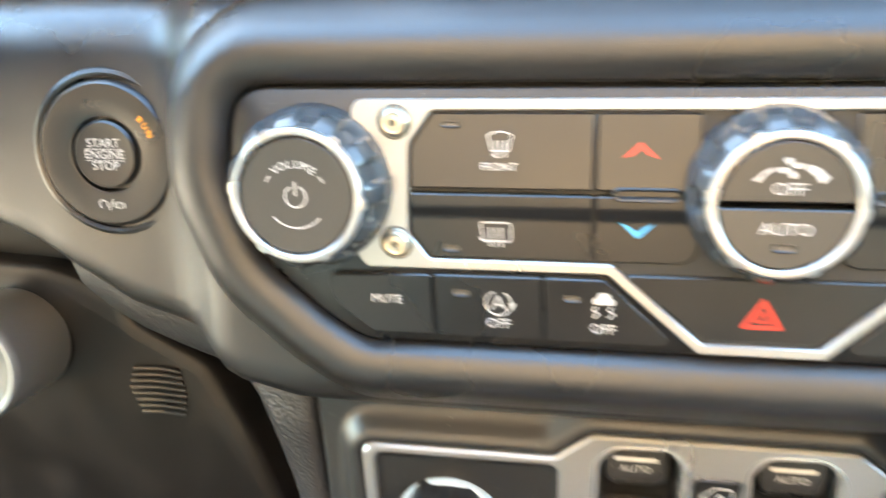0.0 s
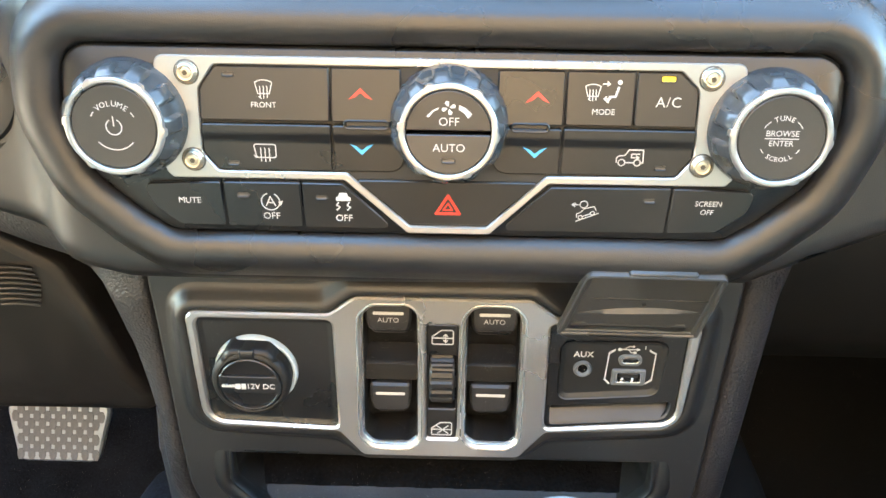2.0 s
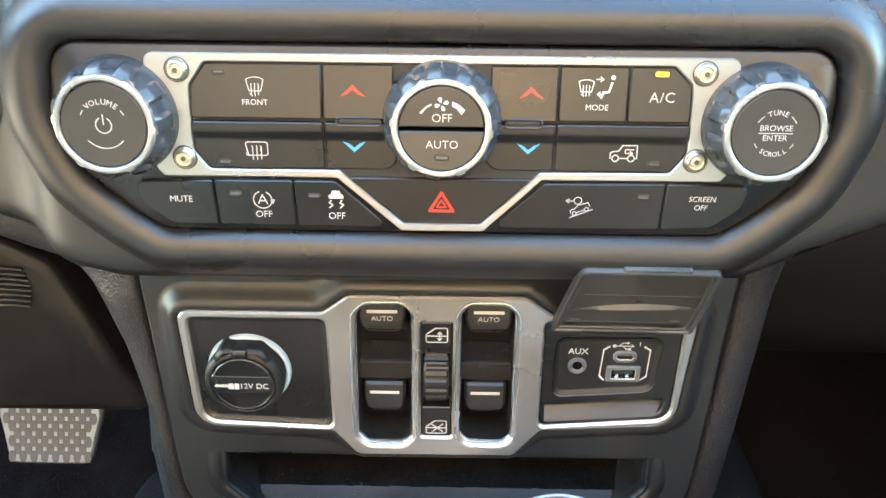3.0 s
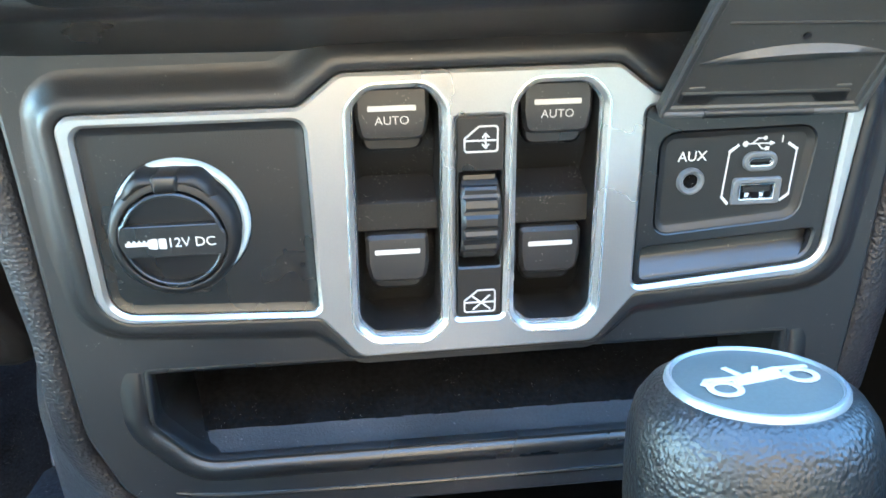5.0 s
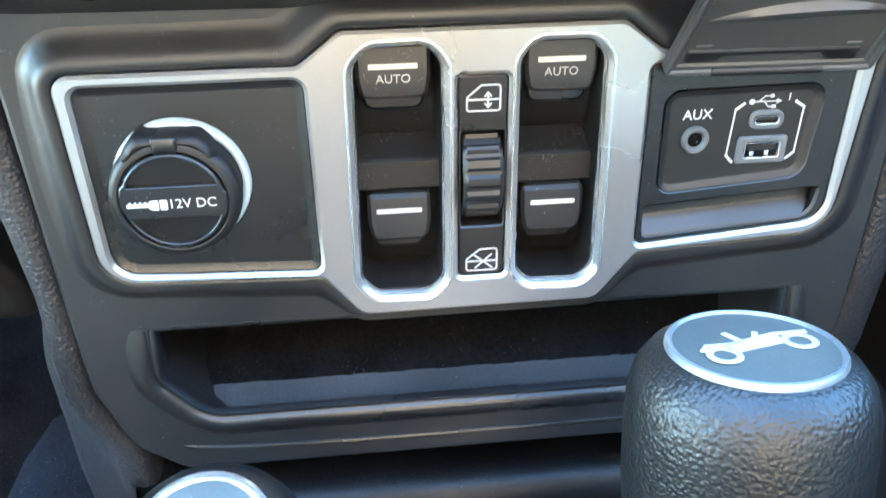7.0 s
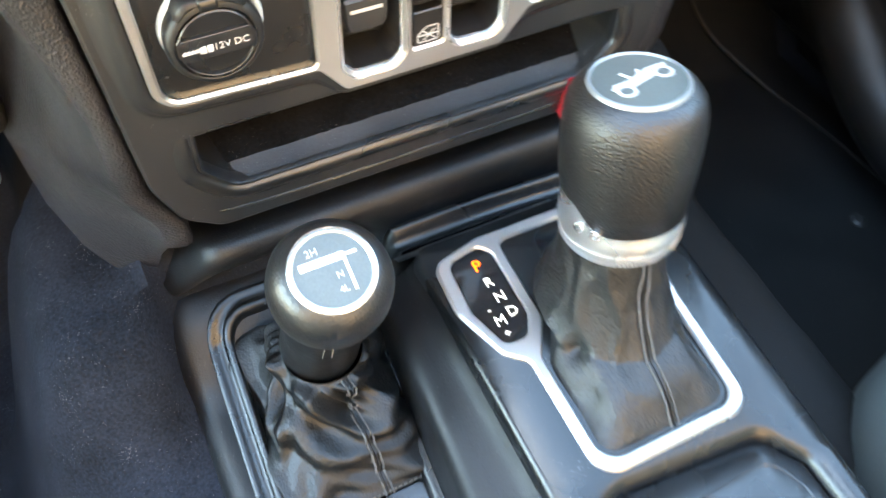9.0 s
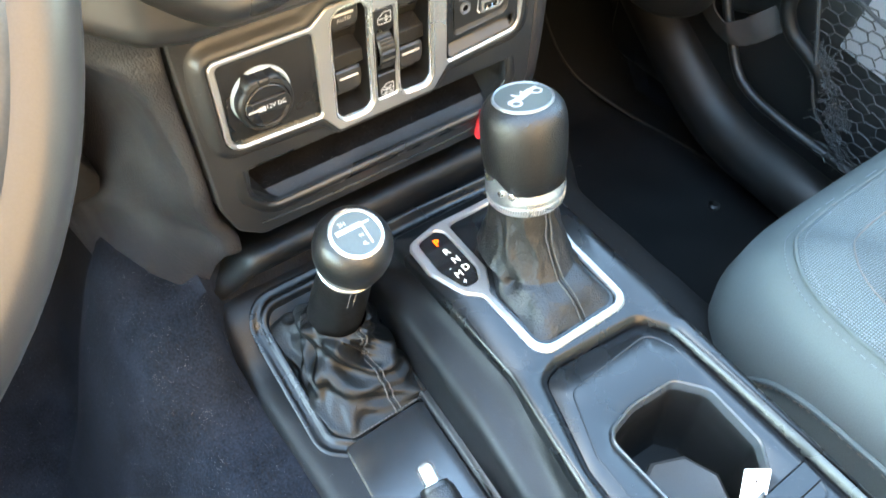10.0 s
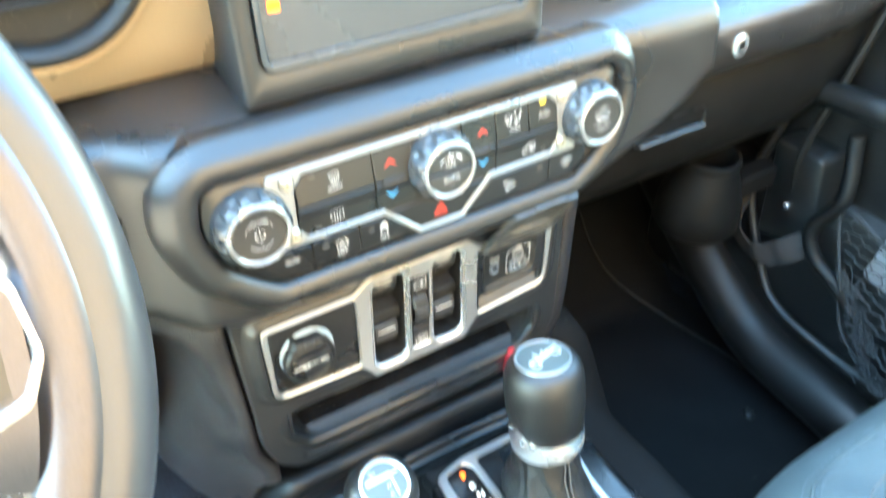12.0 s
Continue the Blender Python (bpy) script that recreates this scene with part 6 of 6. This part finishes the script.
part("rim", tube(ringpath, 15.5, 24, closed=True), WHEELHIDE, sw, "smooth black leather rim", angle=80)
def polar(r, a):
    return (r * math.cos(radians(a)), r * math.sin(radians(a)))


for side in (1, -1):
    def sided(r, a):
        x, y = polar(r, a)
        return (side * x, y)
    rows = [[(*sided(r, 24 - 3 * k), w) for r, w in ((155, 0), (155.5, 8), (158, 12), (163, 15.5), (169, 17.2), (174, 16.8), (177, 14.5))] for k in range(27)]
    trim = part("spoke_trim", loft(rows, closed=False), WHEELSILVER, sw, "broad satin silver spoke trim", angle=60)
    rows = []
    for k in range(13):
        r = 68 + 90 * k / 12
        top_a, low_a = 24 - 10 * smooth(k / 12), -34 + 9 * smooth(k / 12)
        rows.append([(*sided(r, top_a + (low_a - top_a) * s), -4 + 15 * k / 12 + 7 * (1 - (2 * s - 1) ** 4)) for s in [j / 14 for j in range(15)]])
    part("spoke_face", loft(rows, closed=False), WHEELSILVER, trim, angle=60)
    well = rpoly([sided(r, a) for r, a in ((95, 4), (130, 3), (158, 1), (161, -8), (156, -13.5), (145, -16), (110, -17), (95, -15))], 4, 7)
    part("switch_bezel", rolled(well, [(2.0, 8), (1.2, 18), (-0.8, 18.6), (-2, 17), (-2.6, 12)]), CHROME, trim)
    part("switch_pad", plate(grow(well, -2.0), (), 4, 16.8, 2.0), BUTTON, trim)
for a0 in (255, 285):
    rows = []
    for k in range(9):
        t = k / 8
        r0, wd, h = 62 + 106 * t, 15 - 4 * math.sin(math.pi * t), 6 - 22 * (1 - t)
        rows.append([(r0, wd, h - 12), (r0, wd, h - 2), (r0, wd - 4, h + 3), (r0, 0, h + 5), (r0, -wd + 4, h + 3), (r0, -wd, h - 2), (r0, -wd, h - 12)])
    part("spoke", loft(rows, closed=False), SILVER, sw, "satin silver spoke", at=pose(0, 0, 0, 0, 0, a0), angle=60)
part("airbag_cover", lathe([(70, -30), (72, -14), (66, 2), (50, 12), (26, 16), (0.5, 17)], 48, cap=True, wave=lambda a, r, z: r * (1 + 0.05 * math.cos(4 * a))), SOFT, sw, angle=60)
part("column_shroud", lathe([(40, -30), (52, -60), (58, -160), (60, -230)], 32), DOORMAT_, sw, angle=60)

# ---- pedals ----
def pedal(x, y, z, w2, h2, name, label, tilt):
    p = thing(name, pose(x, y, z, tilt), label, "pedal")
    shape = rpoly([(-w2 * 0.74, -h2, 10), (w2 * 0.74, -h2, 10), (w2, h2, 9), (-w2, h2, 9)], 4)
    part("pad", plate(shape, (), -7, 0, 2.0, closed=True), PEDALPAD, p, "brushed metal pad, tinted blue for sky light")
    cell = [(-2.0, 5.4), (-3.6, 1.8), (-3.6, -1.8), (-2.0, -5.4), (2.0, -5.4), (3.6, -1.8), (3.6, 1.8), (2.0, 5.4)]
    insert_bm = plate(cell, (), -0.3, 0.5, 0.5)
    first = None
    for j in range(-7, 8):
        for i in range(-8, 9):
            cx, cy = 10.4 * i + (5.2 if j % 2 else 0), 7.4 * j
            if abs(cx) < w2 * (0.86 + 0.10 * cy / h2) - 4 and abs(cy) < h2 - 6:
                if first is None:
                    first = part("rubber_insert", insert_bm, PEDALRUBBER, p)
                    insert = first
                else:
                    insert = new("rubber_insert", first.data)
                    insert.parent = p
                insert.matrix_local = pose(cx * MM, cy * MM, 0)
    part("arm", tube([(0, h2 * 0.4, -8), (0, h2 + 60, -50), (0, h2 + 200, -60)], 9, 10), DOORMAT_, p)
    return p


pedal(-0.374, 0.234, 0.243, 52, 29, "brake_pedal", "wide metal brake pedal with honeycomb rubber inserts", 62)
pedal(-0.285, 0.30, 0.205, 26, 42, "accelerator_pedal", "tall metal accelerator pedal with honeycomb rubber inserts", 62)

# ---- passenger seat ----
seat = thing("passenger_seat", pose(0.425, -0.485, 0.016), "grey cloth passenger seat with darker piping", "seat")
def cushion_ring():
    """A rounded unit outline of the cushion."""
    out = []
    for k in range(72):
        a = 2 * math.pi * k / 72
        c, s = math.cos(a), math.sin(a)
        e = 0.42
        px = math.copysign(abs(c) ** e, c)
        py = math.copysign(abs(s) ** e, s)
        out.append((px, py))
    return out


CROWN = [(0.02, 350), (0.2, 351), (0.4, 353), (0.6, 354), (0.76, 349), (0.87, 338), (0.94, 320), (0.985, 295), (1.005, 262)]


def cushion_point(share, px, py, lift=0.0, z=None):
    """A place on the cushion: the share of its outline, and its height there."""
    h = between(share, CROWN) if z is None else z
    h += 22 * smooth((abs(px) - 0.55) / 0.3) * smooth((share - 0.5) / 0.3) * smooth((1.0 - share) / 0.1) - 10 * smooth(py) * (1 - smooth((share - 0.97) / 0.03))
    return (252 * share * px, 290 * share * py + 0.02 * h, h + lift)


OUT = cushion_ring()
rows = [[cushion_point(share, px, py, 0, z) for px, py in OUT] for share, z in ((0.90, 120), (0.96, 170), (1.0, 225), (1.005, 262))]
rows += [[cushion_point(share, px, py) for px, py in OUT] for share in (0.985, 0.965, 0.94, 0.905, 0.87, 0.82, 0.76, 0.7, 0.6, 0.4, 0.2, 0.02)]
part("cushion", loft(rows, cap1=True), FABRICPLAIN, seat, "grey cloth cushion", angle=80)
rows = [[cushion_point(share, px, py, lift) for px, py in OUT] for share, lift in ((0.872, -1.0), (0.868, 1.6), (0.85, 2.4), (0.82, 2.6), (0.76, 3), (0.7, 3), (0.6, 3.2), (0.4, 4), (0.2, 4.6), (0.02, 5))]
part("insert", loft(rows, cap1=True), FABRIC, seat, "woven grey seat centre", angle=80)
for share, lift in ((0.892, 0.8), (0.852, 3.0)):
    loop = [Vector(q) for q in curve_through([cushion_point(share, px, py, lift) for px, py in OUT], 5)]
    bm = bmesh.new()
    for a, b in list(zip(loop, loop[1:]))[::2]:
        tube([a, b], 0.5, 4, bm=bm)
    part("stitching", bm, THREAD, seat, "pale double stitching")
part("seam_welt", tube([cushion_point(0.871, px, py, 1.2) for px, py in OUT], 2.0, 6, closed=True), FABRICPLAIN, seat)
part("band_seam", tube([cushion_point(0.74, px, py, 3.2) for px, py in OUT], 0.9, 5, closed=True), DARKTHREAD, seat)


def side_x(y):
    """How far out the cushion's side stands at y."""
    s = min(1.0, abs(y) / 290) ** (1 / 0.42)
    return 252 * 1.006 * math.sqrt(max(0.0, 1 - s * s)) ** 0.42


for sgn in (-1, 1):
    line = curve_through([(sgn * side_x(y), y + 5, z) for y, z in ((222, 205), (206, 232), (190, 262), (165, 288), (130, 300), (80, 303), (0, 303), (-120, 303), (-220, 303))], 6)
    part("side_piping", tube(line, 2.6, 8), FABRICPLAIN, seat)
    bm = bmesh.new()
    pts = [Vector(q) + Vector((sgn * 0.6, 0, -5)) for q in curve_through(line, 2)]
    for a, b in list(zip(pts, pts[1:]))[::2]:
        tube([a, b], 0.7, 4, bm=bm)
    part("stitching", bm, DARKTHREAD, seat)
rows = []
for z in [330 + 40 * k for k in range(15)]:
    w2 = 250 * (1 - 0.25 * smooth((z - 600) / 320))
    yb = -255 - 0.18 * (z - 330)
    rows.append([(w2 * math.copysign(abs(math.cos(t)) ** 0.5, math.cos(t)), yb + 62 * math.copysign(abs(math.sin(t)) ** 0.5, math.sin(t)), z) for t in [2 * math.pi * k / 40 for k in range(40)]])
part("backrest", loft(rows, cap0=True, cap1=True), FABRICPLAIN, seat, angle=80)
part("seat_base", plate(rect(-200, -240, 200, 215, 30), (), 20, 140, 6, closed=True), DOORMAT_, seat, "black seat base")

# the driver's seat: same seat, unseen behind the camera's way, added to block low light
driver_seat = copy_thing(seat, pose(-0.45, -0.58, 0.0))
driver_seat.name = "driver_seat"
tagged(driver_seat, "grey cloth driver's seat before the steering wheel", "seat", "front seats")
tagged(seat, group="front seats")

# ---- passenger door and sill ----
door = thing("passenger_door", pose(0.66, 0, 0), "black passenger door with a stretchy net pocket", "door")
dm = pose(0, 0, 0, 90, 0, -90)
part("door_panel", plate(rpoly([(-330, 60, 40), (680, 60, 30), (680, 720, 30), (-330, 720, 30)]), (), -50, 0, 6, closed=True), DOORMAT_, door, at=dm)
rows = [[(x, y, z) for y, z in ((70, -2), (80, 16), (110, 24), (330, 26), (352, 20), (362, -2))] for x in (-250, -245, -100, 60, 180, 420, 430)]
part("pocket_back", loft(rows, closed=False), DOORMAT_, door, at=dm, angle=50)
# Sheet added for the pale patch that shows through the net.
net_backing = thing("net_backing", pose(0.635, -0.095, 0.335), "pale grey sheet added behind the door net", "paper")
part("cover", plate(rpoly([(-48, -38, 3), (50, -50, 3), (50, 36, 3), (-36, 40, 3)]), (), -3, 3, 0.6, closed=True), NETBACKING, net_backing, at=pose(0, 0, 0, 90, 0, -90))
bm = bmesh.new()
hexr = 14.0
for j in range(16):
    for i in range(16):
        cx = 12 + i * hexr * 1.5
        cy = 168 + j * hexr * math.sqrt(3) * 0.62 + (hexr * 0.53 if i % 2 else 0)
        if cy > 384 - 0.18 * (cx - 5) or cx < 5 + (384 - cy) * 0.42 - 10:
            continue
        ctr = []
        for k in range(4):
            a = math.pi / 3 * k
            wob = 4.0
            ctr.append((cx + hexr * math.cos(a) + wob * noise.noise(Vector((cx * 0.2, cy * 0.2, k))), cy + hexr * 0.62 * math.sin(a) + wob * noise.noise(Vector((cx * 0.21, cy * 0.2, k + 9))), 52 + 10 * math.sin((cx - 5) / 260 * math.pi) + 3 * noise.noise(Vector((cx * 0.03, cy * 0.03, 1)))))
        tube(ctr, 1.0, 5, bm=bm)
tangle = random.Random(5)
for _ in range(150):
    t = tangle.random()
    cx, cy = 34 + 84 * t + tangle.uniform(-6, 24), 300 - 118 * t + tangle.uniform(-8, 16)
    a, reach = tangle.uniform(0, math.pi), tangle.uniform(5, 11)
    tube([(cx - reach * math.cos(a), cy - reach * math.sin(a), 58), (cx + tangle.uniform(-2, 2), cy + tangle.uniform(-2, 2), 61), (cx + reach * math.cos(a), cy + reach * math.sin(a), 58)], 0.9, 5, bm=bm)
part("net_pocket", bm, NET, door, "black stretchy net with honeycomb mesh", at=dm)
part("net_hem", tube(curve_through([(122, 182, 50), (66, 226, 58), (42, 290, 62), (8, 385, 58), (90, 372, 66), (200, 350, 62), (320, 318, 46)], 8), 2.4, 8), NET, door, at=dm)
part("door_pull", tube(curve_through([(-150, 470, 10), (-120, 500, 46), (60, 520, 50), (260, 520, 46), (300, 500, 10)], 6), 16, 10), DOORMAT_, door, at=dm)
part("door_edge", tube(curve_through([(-20, 470, 40), (2, 400, 56), (-20, 340, 60), (-2, 302, 60), (42, 278, 56), (70, 236, 48), (100, 190, 40)], 8), 10, 10), SHADEBLACK, door, at=dm)
part("front_edge", tube(curve_through([(-40, 660, 30), (-60, 520, 40), (-78, 420, 42), (-70, 330, 36)], 6), 6, 8), ROCKER, door, at=dm)
part("hinge_check", plate(rpoly([(-104, 268, 8), (-32, 296, 8), (-30, 345, 8), (-44, 420, 12), (-118, 420, 8)]), (), 0, 44, 4), DOORMAT_, door, "black hinge check box", at=dm, angle=50)
part("hinge_bolt", lathe([(4.5, 0), (4.5, 3), (3.4, 4.4), (0.4, 4.4)], 12, cap=True), CHROME, door, at=pose(-0.044, 0.072, 0.336, 90, 0, -90))
# the check strap hangs in a loose twisted loop beside the box
line = [Vector(q) for q in curve_through([(-146, 318, 46), (-142, 292, 54), (-129, 268, 58), (-108, 252, 56), (-82, 252, 60), (-56, 270, 56), (-30, 300, 46)], 6)]
rows = []
for k, q in enumerate(line):
    along = (line[min(k + 1, len(line) - 1)] - line[max(k - 1, 0)]).normalized()
    t = k / (len(line) - 1)
    across = Vector((-along.y, along.x, 0.5 * math.sin(3.4 * t))).normalized() * (23 - 6 * t)
    thick = Vector((0, 0, 1.4))
    ripple = Vector((0, 0, 5.0 * math.sin(30 * t) * smooth((t - 0.4) / 0.2)))
    rows.append([q - across - thick, q - across + thick, q + ripple + thick * 1.3, q + across + thick, q + across - thick, q + ripple - thick * 1.3])
part("check_strap", loft(rows, cap0=True, cap1=True), STRAPWEB, door, "dark worn webbing check strap", at=dm, angle=50)

sill = part("sill_trim", tube(curve_through([(684, 470, 330), (656, 330, 250), (640, 200, 172), (630, 60, 98), (624, -90, 84), (612, -300, 78), (612, -600, 74)], 8), lambda t: 47 - 6 * t, 20), ROCKER)
tagged(sill, "smooth black sill moulding along the door opening", "trim", kind="structure")
seal = part("door_seal", tube(curve_through([(648, 110, 720), (636, 116, 560), (626, 122, 440), (620, 134, 330), (612, 72, 222), (606, 30, 190), (606, -40, 178), (612, -120, 170), (618, -300, 150)], 8), 7, 10), DOORMAT_)
tagged(seal, "black rubber door seal", "trim", kind="structure")
matline = part("mat_edge", tube(curve_through([(539, 377, 160), (541, 333, 105), (566, 291, 53), (613, 208, 14), (632, 120, 13), (641, 55, 13), (652, -70, 13)], 8), 2.4, 6), ROCKER)
tagged(matline, "thin raised edge of the rubber mat", "trim", kind="structure")
# Duct is drawn in the shade-dark black, not a black of its own.
duct = thing("footwell_duct", pose(0.490, 0.118, 0.291), "round duct under the dashboard, darkened for its shade", "duct")
part("duct_body", lathe([(34, 36), (50, 38), (55, 45), (52, 80), (38, 124), (36, 134)], 40), SHADEBLACK, duct, angle=50)
part("duct_ring", lathe([(36, 130), (38.5, 136), (37, 142), (33, 143), (30.5, 138), (29, 110), (2, 108)], 40, cap=True), SHADEBLACK, duct)
part("bracket", plate(rect(20, -16, 190, 16, 6), (), 60, 90, 4, closed=True), RUBBER, duct)
stud = thing("floor_stud", pose(0.575, -0.008, 0.012), "small dark floor mat stud", "fastener")
part("stud_head", lathe([(9, -4), (9, 1), (6, 4), (0.4, 4.5)], 16, cap=True), DOORMAT_, stud)
